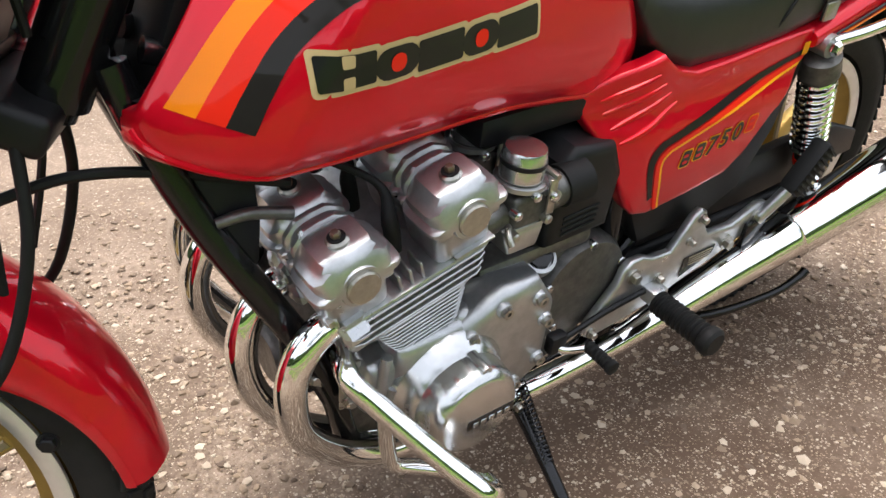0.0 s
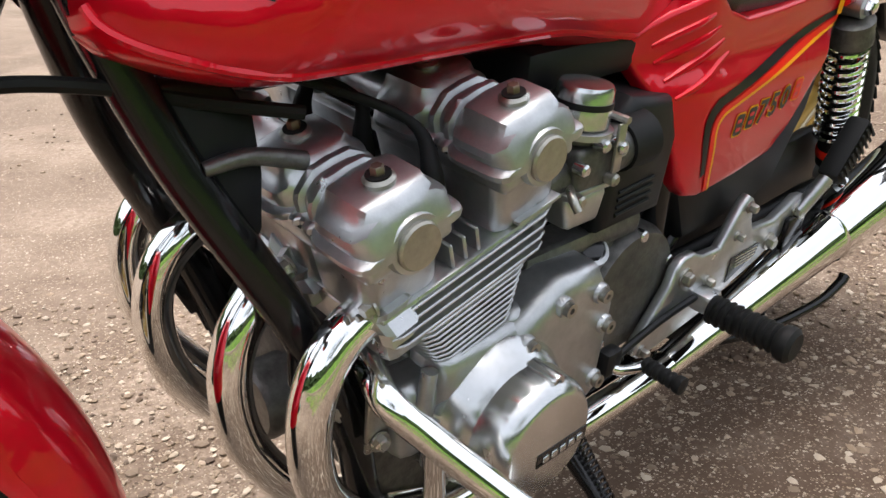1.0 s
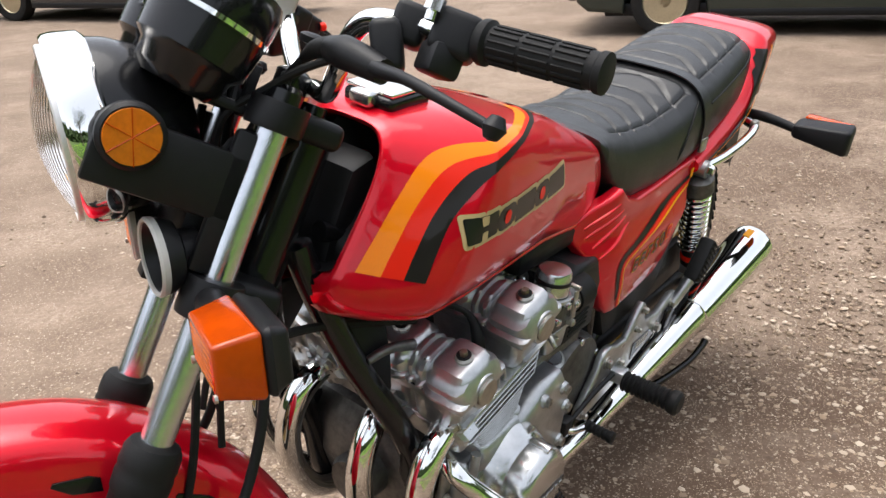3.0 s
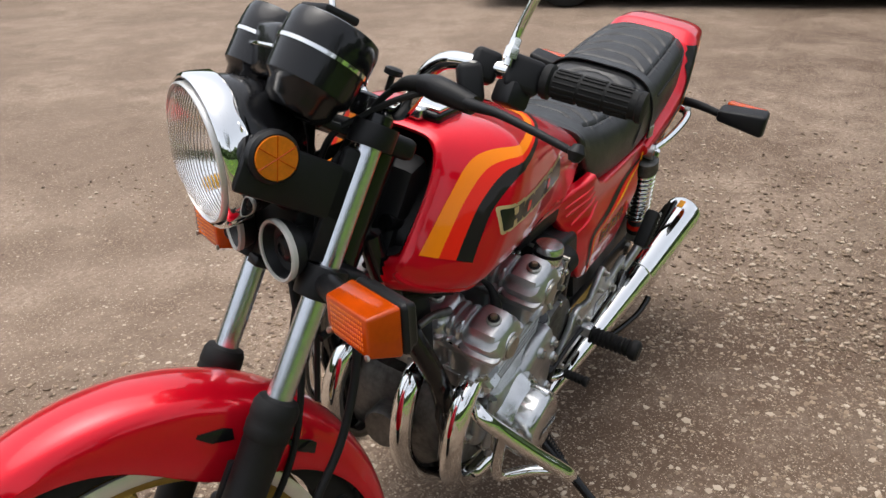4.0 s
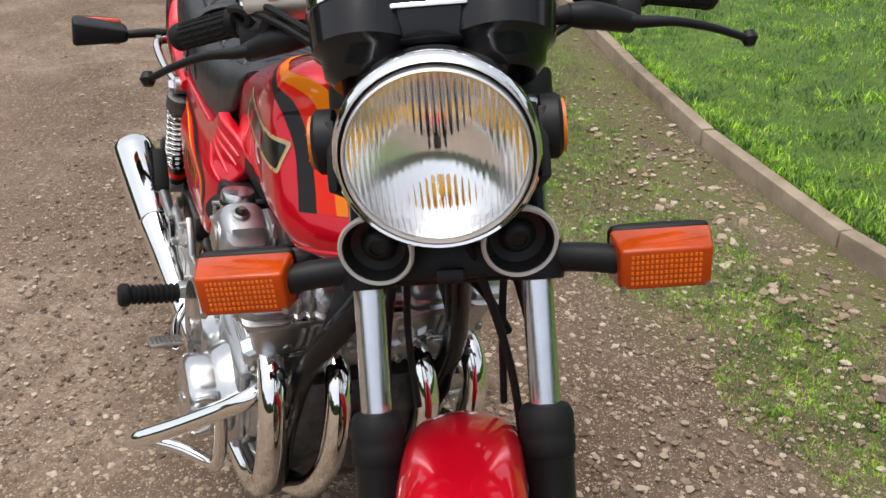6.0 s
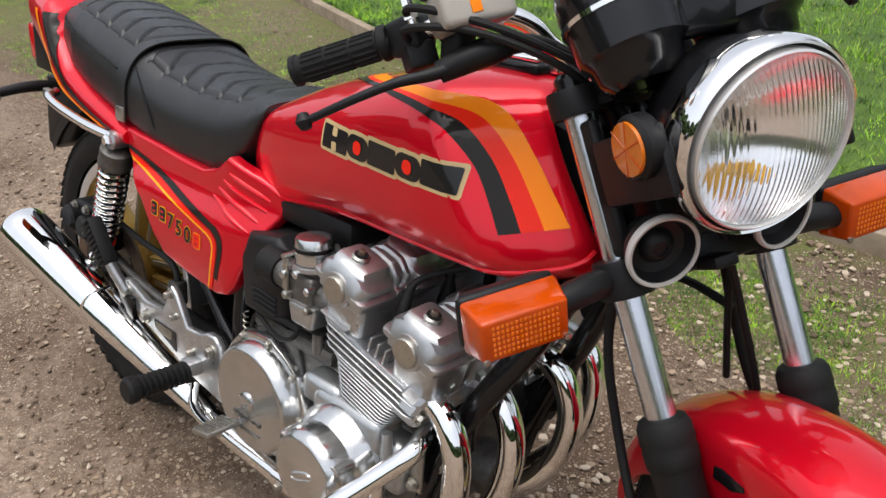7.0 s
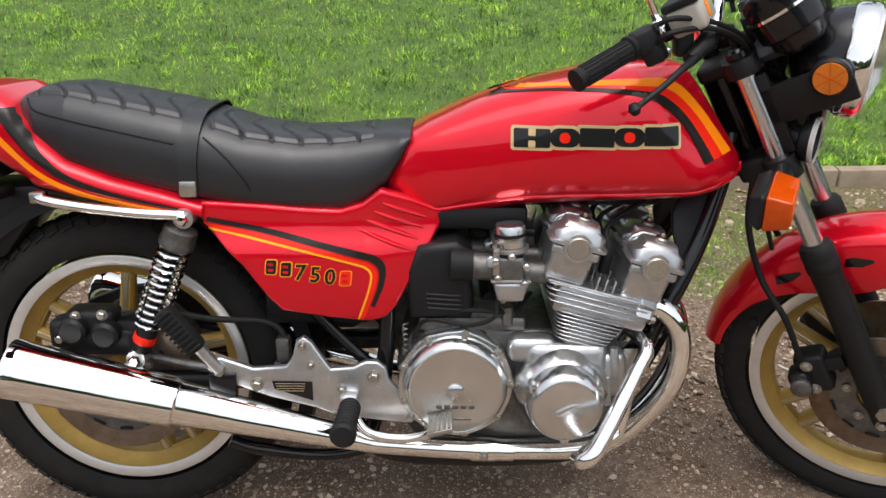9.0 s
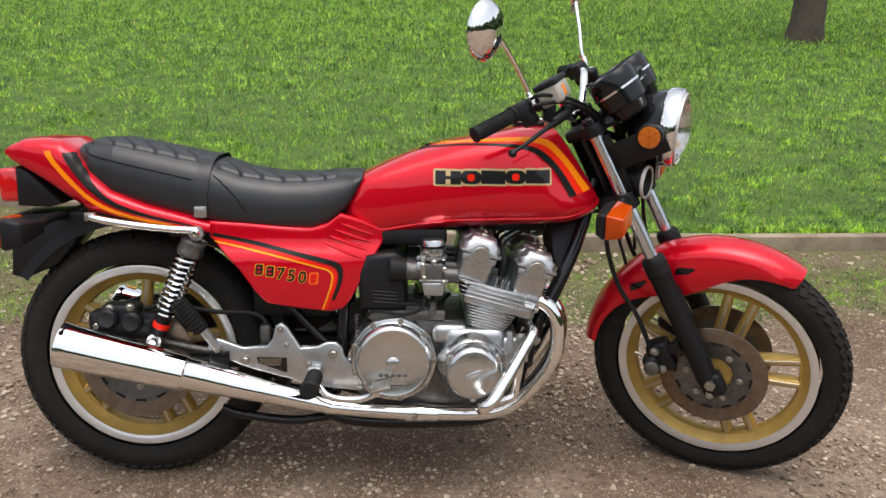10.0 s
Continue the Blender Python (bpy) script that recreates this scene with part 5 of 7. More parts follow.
        for k in (1, -1):
            part("lens_screw", steered(lathe([(0.004, 0), (0.004, 0.003), (0.0, 0.004)], ic + FWD * 0.0172 + LEFT * 0.046 * k - UPW * 0.022, FWD, 8)), STEEL, ln)
    part("horn_bracket", steered(joined(block((0.072, 0, -0.118), (0.030, 0.17, 0.050), 0.006), block((0.085, 0, -0.06), (0.05, 0.12, 0.09), 0.008), block((0.095, 0, -0.138), (0.05, 0.03, 0.014), 0.003))), SATIN, bike, "black pressed bracket between the horns")
    # twin meters in black cases on a shared panel
    up = (UPW * 0.80 - FWD * 0.60).normalized()
    for sgn in (1, -1):
        mc = Vector((0.151, sgn * 0.068, 0.143))
        prof = [(0.0, -0.085), (0.034, -0.085), (0.044, -0.074), (0.047, -0.058), (0.056, -0.050), (0.0595, -0.012), (0.0605, 0.004), (0.0595, 0.022), (0.0560, 0.031), (0.0520, 0.033), (0.0500, 0.030), (0.0490, 0.018), (0.0, 0.018)]
        mt = part("meter", steered(lathe(prof, mc, up, 44)), BLACK, bike, "black round instrument with a bright trim ring")
        part("trim_ring", steered(ring([(0.0590, -0.013), (0.0614, -0.013), (0.0616, -0.008), (0.0590, -0.008)], mc, up, 48)), CHROME, mt, "bright trim ring")
        part("meter_glass", steered(lathe([(0.0485, 0.0185), (0.0, 0.0195)], mc, up, 32)), BLACK, mt)
    part("warning_panel", steered(moved(block((0, 0, 0), (0.088, 0.078, 0.070), 0.010, seg=3), Matrix.Translation((0.157, 0, 0.130)) @ Matrix.Rotation(radians(-27.5 + 37), 4, "Y"))), BLACK, bike, "black warning light panel")
    part("panel_trim", steered(moved(block((0, 0, 0), (0.004, 0.075, 0.005), 0.001), Matrix.Translation((0.204, 0, 0.127)))), CHROME, bike)
    part("ignition_switch", steered(lathe([(0.018, 0), (0.020, 0.004), (0.020, 0.03), (0.014, 0.034), (0, 0.034)], (0.035, 0, 0.09), (0, 0, 1), 20)), BLACK, bike, "ignition switch")
    # handlebar
    for sgn in (1, -1):
        L = lambda u_, v_, w_: (u_, sgn * v_, w_)
        bar = [L(0.008, 0.0, 0.112), L(0.008, 0.045, 0.112), L(0.018, 0.080, 0.138), L(0.027, 0.105, 0.168), L(0.026, 0.138, 0.187), L(0.008, 0.175, 0.192), L(-0.020, 0.222, 0.195), L(-0.098, 0.345, 0.199)]
        part("handlebar", steered(tube(bar, 0.0112, 16, 8)), CHROME, bike, "chrome tubular handlebar")
        grip = bmesh.new()
        a, b = Vector(L(-0.038, 0.252, 0.196)), Vector(L(-0.103, 0.352, 0.199))
        d = (b - a).normalized()
        prof = [(0.0185, -0.004), (0.021, 0.0), (0.021, 0.006), (0.0165, 0.009)]
        ln = (b - a).length
        prof += [(0.0165, ln - 0.008), (0.0185, ln - 0.006), (0.0185, ln), (0.012, ln + 0.002)]
        gp = part("grip", steered(lathe(prof, a, d, 24, grip)), RUBBER, bike, "black ribbed rubber grip")
        rbs = bmesh.new()
        side = d.orthogonal().normalized()
        up2 = d.cross(side)
        for k in range(16):
            an = 2 * math.pi * k / 16
            o2 = (side * math.cos(an) + up2 * math.sin(an)) * 0.0168
            for q in range(3):
                t0, t1 = 0.012 + q * (ln - 0.024) / 3, 0.008 + (q + 1) * (ln - 0.024) / 3
                tube([a + d * t0 + o2, a + d * t1 + o2], 0.0016, 5, 1, rbs, smooth=False)
        part("grip_ribs", steered(rbs), RUBBER, gp)
        sw = joined(moved(block((0, 0, 0), (0.044, 0.040, 0.042), 0.008, seg=3), Matrix.Translation(L(-0.022, 0.228, 0.194)) @ Matrix.Rotation(-sgn * radians(33), 4, "Z")), moved(block((0, 0, 0), (0.034, 0.036, 0.030), 0.006), Matrix.Translation(L(-0.016, 0.226, 0.168))))
        s = part("switch_housing", steered(sw), PLASTIC, bike, "black switch housing")
        part("switch_button", steered(lathe([(0.006, 0), (0.006, 0.006), (0.004, 0.008), (0, 0.008)], L(-0.044, 0.218, 0.204), (-0.8, 0, 0.5), 12)), SCARLET_D if sgn < 0 else PLASTIC, s)
        # lever and its perch
        perch = joined(moved(block((0, 0, 0), (0.034, 0.036, 0.040), 0.007, seg=3), Matrix.Translation(L(0.004, 0.182, 0.192)) @ Matrix.Rotation(-sgn * radians(30), 4, "Z")),
                       moved(block((0, 0, 0), (0.030, 0.034, 0.050), 0.008, seg=3), Matrix.Translation(L(0.022, 0.192, 0.164)) @ Matrix.Rotation(-sgn * radians(30), 4, "Z") @ Matrix.Rotation(radians(25), 4, "Y")),
                       tube([L(0.056, 0.150, 0.146), L(0.048, 0.185, 0.144), L(0.030, 0.225, 0.138)], [0.013, 0.0165, 0.0150, 0.012], 14, 5))
        pv = part("lever_perch", steered(perch), SATIN, bike, "black lever perch")
        dr = 0.010 if sgn < 0 else 0.0
        lev = [L(0.040, 0.205, 0.140), L(0.036, 0.235, 0.137), L(0.032 - dr * 0.4, 0.275, 0.135 + dr * 0.3), L(0.018 - dr, 0.320, 0.128 + dr * 0.6), L(-0.008 - 1.8 * dr, 0.366, 0.119 + dr)]
        lv = tube(lev, [0.0085, 0.0075, 0.0056, 0.0050, 0.0046], 10, 7)
        ball = lathe([(0.0, -0.0105), (0.006, -0.009), (0.0105, 0.0), (0.006, 0.009), (0.0, 0.0105)], L(-0.010 - 1.8 * dr, 0.370, 0.119 + dr), (0, 0, 1), 16)
        part("lever", steered(joined(lv, ball)), SATIN, bike, "black ball-ended lever")
        part("lever_pivot", steered(lathe([(0.007, 0), (0.007, 0.004), (0.004, 0.006), (0, 0.006)], L(0.030, 0.196, 0.184), (0.4, 0, 1), 12)), STEEL, pv)
        boot = tube([L(0.057, 0.150, 0.146), L(0.062, 0.125, 0.142), L(0.062, 0.098, 0.132)], [0.0115, 0.0095, 0.0055], 12, 5)
        part("cable_boot", steered(boot), RUBBER, bike, "black rubber cable boot")
        # mirror
        stem = [L(0.010, 0.232, 0.195), L(0.012, 0.233, 0.232), L(0.024, 0.262, 0.290), L(0.034, 0.300, 0.362)]
        mr = part("mirror", steered(tube(stem, 0.0055, 12, 6)), CHROME, bike, "chrome mirror on a bent stem")
        part("stem_nut", steered(lathe([(0.009, 0), (0.009, 0.012), (0.007, 0.014), (0.007, 0.024)], L(0.010, 0.232, 0.204), (0, 0, 1), 6)), CHROME, mr)
        mcx = Vector(L(0.028, 0.345, 0.395))
        back = (FWD * 1.0 + LEFT * 0.28 * sgn).normalized()
        shell = lathe([(0.058, -0.004), (0.059, 0.002), (0.052, 0.015), (0.031, 0.026), (0.0, 0.029)], mcx, back, 36)
        for q in shell.verts:
            o3 = q.co - mcx
            q.co = mcx + o3 + UPW * (o3.dot(UPW) * 0.12)
        part("mirror_shell", steered(shell), CHROME, mr, "round chrome mirror back")
        gl = lathe([(0.056, -0.0045), (0.0, -0.005)], mcx, back, 36)
        for q in gl.verts:
            o3 = q.co - mcx
            q.co = mcx + o3 + UPW * (o3.dot(UPW) * 0.12)
        part("mirror_glass", steered(gl), MIRROR, mr, "mirror glass")
    # choke knob between the meters and the left bar
    part("choke_knob", steered(joined(lathe([(0.0045, 0), (0.0045, 0.022)], (0.048, 0.062, 0.130), (0.15, 0.2, 1), 10), lathe([(0.006, 0.020), (0.0125, 0.022), (0.0125, 0.029), (0.009, 0.031), (0, 0.031)], (0.048, 0.062, 0.130), (0.15, 0.2, 1), 16))), PLASTIC, bike, "small black choke knob")
    # brake fluid reservoir on the right
    res = part("brake_reservoir", steered(block((0.046, -0.176, 0.196), (0.056, 0.084, 0.046), 0.008, seg=3)), FOGGY, bike, "cloudy brake fluid reservoir with a black lid")
    part("reservoir_lid", steered(block((0.046, -0.176, 0.224), (0.061, 0.090, 0.014), 0.005)), PLASTIC, res, "black lid")
    part("level_mark", steered(block((0.0748, -0.181, 0.196), (0.002, 0.012, 0.026), 0.0005)), ORANGE_D, res)
    # cables from the right bar to the head, and over the front
    for k, pts in enumerate((
        [(0.062, -0.100, 0.133), (0.070, -0.080, 0.110), (0.075, -0.06, 0.07), (0.07, -0.04, 0.02), (0.05, -0.03, -0.04)],
        [(-0.010, -0.225, 0.200), (0.030, -0.238, 0.212), (0.070, -0.190, 0.178), (0.088, -0.125, 0.130), (0.088, -0.070, 0.080), (0.07, -0.04, 0.02)],
        [(-0.015, -0.230, 0.180), (0.025, -0.245, 0.192), (0.068, -0.195, 0.168), (0.086, -0.130, 0.122), (0.080, -0.075, 0.070), (0.06, -0.05, 0.02)],
        [(0.062, 0.100, 0.133), (0.066, 0.080, 0.110), (0.072, 0.060, 0.07), (0.07, 0.04, 0.01), (0.03, 0.03, -0.06)],
        [(0.040, 0.175, 0.150), (0.066, 0.130, 0.122), (0.085, 0.095, 0.090), (0.110, 0.075, 0.050), (0.10, 0.05, 0.0)],
        [(0.06, 0.075, 0.06), (0.10, 0.085, 0.02), (0.085, 0.07, -0.06), (0.03, 0.055, -0.18), (-0.02, 0.05, -0.30)],
        [(0.03, -0.05, -0.10), (0.0, -0.06, -0.2), (-0.02, -0.055, -0.30)])):
        part("control_cable", steered(tube(pts, 0.0045 if k else 0.0058, 8, 7)), RUBBER, bike, "black control cable")
    part("speedometer_cable", steered(tube([(0.11, -0.03, 0.05), (0.09, 0.02, -0.10), (0.03, 0.06, -0.25), (0.0, 0.07, -0.40), (0.03, 0.07, -0.56), (0.06, 0.065, -0.64)], 0.005, 8, 7)), RUBBER, bike, "black speedometer cable")
    part("wiring_loom", steered(joined(tube([(0.02, 0.03, 0.05), (0.07, 0.05, 0.0), (0.11, 0.03, -0.05), (0.15, 0.02, -0.03)], 0.010, 10, 6), tube([(0.02, -0.03, 0.05), (0.07, -0.05, 0.0), (0.11, -0.04, -0.05), (0.15, -0.02, -0.03)], 0.009, 10, 6))), RUBBER, bike, "black wiring looms behind the headlight")
    part("meter_bracket", steered(joined(block((0.110, 0, 0.062), (0.09, 0.17, 0.012), 0.004), block((0.06, 0.06, 0.085), (0.012, 0.012, 0.06), 0.003), block((0.06, -0.06, 0.085), (0.012, 0.012, 0.06), 0.003))), SATIN, bike)


build_front()


# ---------------------------------------------------------------- engine
TILT = radians(15)
E1, E2 = Vector((math.cos(TILT), 0, -math.sin(TILT))), Vector((math.sin(TILT), 0, math.cos(TILT)))
EC = Vector((0.8905, 0, 0.4289))
EM = Matrix(((E1.x, 0, E2.x, EC.x), (0, 1, 0, 0), (E1.z, 0, E2.z, EC.z), (0, 0, 0, 1)))


def eng(bm):
    """From cylinder coordinates (a ahead, y, b up the bores) to the machine's."""
    return moved(bm, EM)


def fin_plate(a0, a1, y1, b, th=0.0030, notch=0.012, bev=0.0010):
    """A cooling fin with cut corners and waisted sides."""
    pts = []
    for sy in (1, -1):
        side = [(a1, y1 - notch), (a1 - notch * 0.3, y1 - notch * 0.3), (a1 - notch, y1), (a0 + notch, y1), (a0 + notch * 0.3, y1 - notch * 0.3), (a0, y1 - notch)]
        pts += [(a, sy * y) for a, y in (side if sy > 0 else reversed(side))]
    bm = bmesh.new()
    f = bm.faces.new([bm.verts.new((a, y, b)) for a, y in pts])
    out = bmesh.ops.extrude_face_region(bm, geom=[f])
    for v in out["geom"]:
        if isinstance(v, bmesh.types.BMVert):
            v.co.z += th
    fin(bm)
    es = [e for e in bm.edges if abs(e.verts[0].co.z - e.verts[1].co.z) < 1e-6]
    bmesh.ops.bevel(bm, geom=es, offset=bev, segments=1, affect="EDGES")
    return bm


def cam_cover(a_c):
    """A cam cover lofted across the machine: bulbous outer boxes, banded necks, inner boxes."""
    st = [(-0.2075, 0.030, 0.006), (-0.2065, 0.036, 0.014), (-0.2035, 0.040, 0.026), (-0.199, 0.042, 0.035), (-0.192, 0.043, 0.041), (-0.184, 0.0435, 0.0435), (-0.155, 0.0435, 0.0445), (-0.146, 0.042, 0.043), (-0.139, 0.038, 0.039), (-0.1345, 0.0345, 0.034), (-0.132, 0.0375, 0.0385), (-0.129, 0.038, 0.0395), (-0.125, 0.0375, 0.0385), (-0.1225, 0.034, 0.034), (-0.1165, 0.034, 0.034), (-0.114, 0.0375, 0.0385), (-0.1105, 0.038, 0.0395), (-0.107, 0.0375, 0.0385), (-0.1045, 0.0345, 0.034),
          (-0.100, 0.039, 0.039), (-0.094, 0.042, 0.043), (-0.086, 0.0435, 0.0445), (-0.052, 0.0435, 0.0445), (-0.044, 0.041, 0.041), (-0.037, 0.035, 0.032), (-0.030, 0.030, 0.026), (0.0, 0.028, 0.022)]
    st = st + [(-y, w, h) for y, w, h in reversed(st[:-1])]
    bm = bmesh.new()
    loops = []
    for y, w, h in st:
        sec = [(-1.20 * w, 0.0), (-1.23 * w, 0.0025), (-1.21 * w, 0.0055), (-1.12 * w, 0.0070)]
        for q in range(13):
            a = math.pi * (1 - q / 12)
            sec.append((w * 0.98 * math.copysign(abs(math.cos(a)) ** 0.62, math.cos(a)) * (1 - 0.16 * math.sin(a) ** 2), 0.008 + max(0.001, h - 0.008) * math.sin(a) ** 0.62))
        sec += [(1.12 * w, 0.0070), (1.21 * w, 0.0055), (1.23 * w, 0.0025), (1.20 * w, 0.0)]
        # outer and inner boxes: flat top, stepped flanks that swell towards the joint
        k = smoothstep(0.036, 0.0425, h)
        box = [(1.06, 0.02), (1.11, 0.20), (1.07, 0.36), (0.90, 0.48), (0.79, 0.66), (0.70, 0.93), (0.35, 1.0), (0.70, 0.93), (0.79, 0.66), (0.90, 0.48), (1.07, 0.36), (1.11, 0.20), (1.06, 0.02)]
        for q, (bw, bh) in enumerate(box):
            sg = -1 if q < 6 else 1 if q > 6 else 0
            a0, b0 = sec[4 + q]
            sec[4 + q] = (a0 + (sg * bw * w * 0.98 - a0) * k, b0 + (0.008 + bh * max(0.001, h - 0.008) - b0) * k)
        loops.append([Vector((a_c + a, y, 0.183 + b)) for a, b in sec])
    bridge(bm, loops)
    fin(bm)
    return bm


def build_engine():
    # crankcase: the body that carries the rest
    case = plate([(0.560, 0.250), (0.580, 0.220), (0.70, 0.205), (0.90, 0.215), (0.965, 0.245), (0.985, 0.300), (0.985, 0.370), (0.965, 0.405), (0.84, 0.440), (0.76, 0.445), (0.66, 0.455), (0.575, 0.430), (0.548, 0.370)], -0.132, 0.132, 0.014, seg=3)
    engine = part("engine", case, ALU_D, bike, "air-cooled four-cylinder engine of bare aluminium")
    sump = joined(block((0.80, 0, 0.195), (0.24, 0.20, 0.06), 0.015, seg=3), *[block((0.80, y, 0.180), (0.22, 0.005, 0.045), 0.002) for y in (-0.08, -0.04, 0.0, 0.04, 0.08)])
    part("oil_sump", sump, ALU_D, engine)
    filt = lathe([(0.0, 0), (0.036, 0.0), (0.042, 0.008), (0.042, 0.055), (0.046, 0.060)], (1.030, 0, 0.315), (-1, 0, 0), 28)
    part("oil_filter", filt, ALU_D, engine)
    # barrels with fins
    core = joined(*[block((0.002, y, 0.035), (0.104, 0.092, 0.13), 0.020, seg=3) for y in (-0.123, -0.041, 0.041, 0.123)])
    for v in core.verts:
        v.co.x *= 0.72 + 0.28 * smoothstep(-0.03, 0.07, v.co.z)
    part("cylinder_block", eng(core), ALU, engine)
    for i in range(9):
        k = i / 8
        part("cylinder_fin", eng(fin_plate(-0.054 - 0.018 * k, 0.045 + 0.024 * k, 0.1735 + 0.008 * k, 0.001 + i * 0.0076, 0.0030, 0.016)), ALU, engine)
    # head: body, cam towers that widen upwards, fins
    head = joined(block((0.010, 0, 0.080), (0.178, 0.354, 0.060), 0.012, seg=2), block((0.000, 0, 0.1085), (0.200, 0.368, 0.006), 0.003, seg=2))
    hd = part("cylinder_head", eng(head), ALU, engine, "cast aluminium cylinder head")
    for a_c in (0.070, -0.071):
        for y in (-0.150, -0.062, 0.062, 0.150):
            t = block((0, 0, 0), (0.080, 0.092, 0.084), 0.018, seg=4)
            for v in t.verts:
                k = 0.5 - v.co.z / 0.084
                v.co.x *= 1 - 0.07 * k
                if abs(y) > 0.1 and v.co.y * y > 0:
                    v.co.y *= 1 - 0.42 * k
            moved(t, Matrix.Translation((a_c, y, 0.142)))
            part("cam_tower", eng(t), ALU, hd)
        part("cam_gallery", eng(block((a_c, 0, 0.172), (0.086, 0.398, 0.018), 0.006, seg=3)), ALU, hd)
    for i in range(4):
        part("head_fin", eng(fin_plate(-0.090 - 0.004 * i, 0.096 + 0.002 * i, 0.186, 0.0715 + i * 0.0105, 0.0032, 0.014)), ALU, hd)
    part("head_step", eng(block((-0.080, 0.155, 0.116), (0.055, 0.066, 0.004), 0.0015)), ALU, hd)
    part("head_step", eng(block((-0.080, -0.155, 0.116), (0.055, 0.066, 0.004), 0.0015)), ALU, hd)
    # short upright fins in the valley
    for y in (-0.165, -0.11, 0.11, 0.165):
        for a in (-0.012, 0.003, 0.018):
            part("valley_fin", eng(block((a, y, 0.120), (0.004, 0.030, 0.030), 0.0015, seg=1)), ALU, hd)
    # plug leads and dark valley
    for y in (-0.140, -0.047, 0.047, 0.140):
        lead = [EM @ Vector(q) for q in ((0.0, y, 0.135), (-0.004, y, 0.175), (-0.01, y * 0.8, 0.215), (0.06, y * 0.4, 0.27), (0.13, y * 0.2, 0.30))]
        part("plug_lead", tube(lead, [0.010, 0.010, 0.0045, 0.0045, 0.0045], 10, 6), RUBBER, engine, "black spark plug cap and lead")
    for a_c in (0.070, -0.071):
        cov = part("cam_cover", eng(cam_cover(a_c)), ALU, engine, "cast aluminium cam cover", angle=30)
        gas = eng(block((a_c, 0, 0.1815), (0.086, 0.405, 0.0030), 0.001))
        part("gasket", gas, BLACK, cov)
        for sgn in (1, -1):
            # round end plug in a raised boss at the cover joint
            c = Vector((a_c - 0.0005, sgn * 0.190, 0.183))
            boss = lathe([(0.026, 0), (0.026, 0.013), (0.0245, 0.0165), (0.0205, 0.0165)], c, (0, sgn, 0), 32)
            part("plug_boss", eng(boss), ALU, cov)
            pl = lathe([(0.0202, 0.012), (0.0202, 0.0195), (0.0185, 0.0215), (0.0, 0.0215)], c, (0, sgn, 0), 32)
            part("end_plug", eng(pl), BRASS, cov, "yellowed metal end plug")
            for y in (0.174, 0.069):
                w = lathe([(0.0125, 0), (0.0130, 0.004), (0.0105, 0.0065)], (a_c, sgn * y, 0.2255), (0, 0, 1), 22)
                o = part("cover_washer", eng(w), STEEL, cov)
                part("rubber_seal", eng(lathe([(0.0100, 0.004), (0.0100, 0.0078), (0, 0.0078)], (a_c, sgn * y, 0.2255), (0, 0, 1), 18)), RUBBER, o)
                part("cover_bolt", eng(lathe([(0.0058, 0.0075), (0.0058, 0.0130), (0.0045, 0.0145), (0, 0.0145)], (a_c, sgn * y, 0.2255), (0, 0, 1), 6)), RUSTY, o)
    # breather stub on the front cover
    part("tacho_drive", eng(tube([(0.085, 0.10, 0.222), (0.125, 0.095, 0.245), (0.16, 0.09, 0.25)], [0.008, 0.007, 0.006], 12, 4)), ALU_D, engine)
    # right: clutch cover with a stepped rim, pulse cover ahead of it
    c = (0.659, -0.138, 0.348)
    outline = []
    for k in range(40):
        a = 2 * math.pi * k / 40
        outline.append((c[0] + (0.107 + 0.004 * max(0.0, math.cos(9 * a)) ** 3) * math.cos(a), c[2] + (0.107 + 0.004 * max(0.0, math.cos(9 * a)) ** 3) * math.sin(a)))
    cl = part("clutch_cover", plate(outline, -0.170, -0.130, 0.004), ALU_P, engine, "polished aluminium clutch cover")
    part("clutch_dome", lathe([(0.098, 0.030), (0.096, 0.044), (0.089, 0.058), (0.086, 0.060), (0.084, 0.0605), (0.082, 0.0595), (0.030, 0.0635), (0.0, 0.0635)], c, (0, -1, 0), 64), ALU_P, cl, "domed round centre")
    part("clutch_button", lathe([(0.017, 0.062), (0.017, 0.066), (0.014, 0.068), (0.008, 0.0695), (0, 0.070)], c, (0, -1, 0), 28), ALU_P, cl)
    # raised unreadable lettering shown as small bars
    for k in range(5):
        part("raised_mark", block((c[0] - 0.030 + k * 0.015, -0.2014, c[2] - 0.030), (0.0105, 0.0026, 0.008), 0.0008, seg=1), ALU_D, cl)
    part("raised_mark", block((c[0] + 0.002, -0.2010, c[2] - 0.055), (0.055, 0.0022, 0.004), 0.0008, seg=1), ALU_D, cl)
    for k in range(9):
        a = 2 * math.pi * k / 9
        q = Vector((c[0] + 0.1025 * math.cos(a), -0.169, c[2] + 0.1025 * math.sin(a)))
        part("cover_screw", bolt(q, (0, -1, 0), 0.0055, 0.008), STEEL, cl)
    for sgn in (1, -1):
        c2 = (0.856, sgn * 0.150, 0.338)
        n0 = "alternator_cover" if sgn > 0 else "pulse_cover"
        base = lathe([(0.088, -0.030), (0.090, 0.0), (0.089, 0.016), (0.084, 0.032), (0.0745, 0.048), (0.0715, 0.053), (0.0700, 0.0545), (0.0690, 0.056), (0.0680, 0.080), (0.0655, 0.0890), (0.0600, 0.0960), (0.0570, 0.0980), (0.0545, 0.0985), (0.0, 0.0985)], c2, (0, sgn, 0), 56)
        o = part(n0, base, ALU_P, engine, "polished round engine end cover", angle=28)
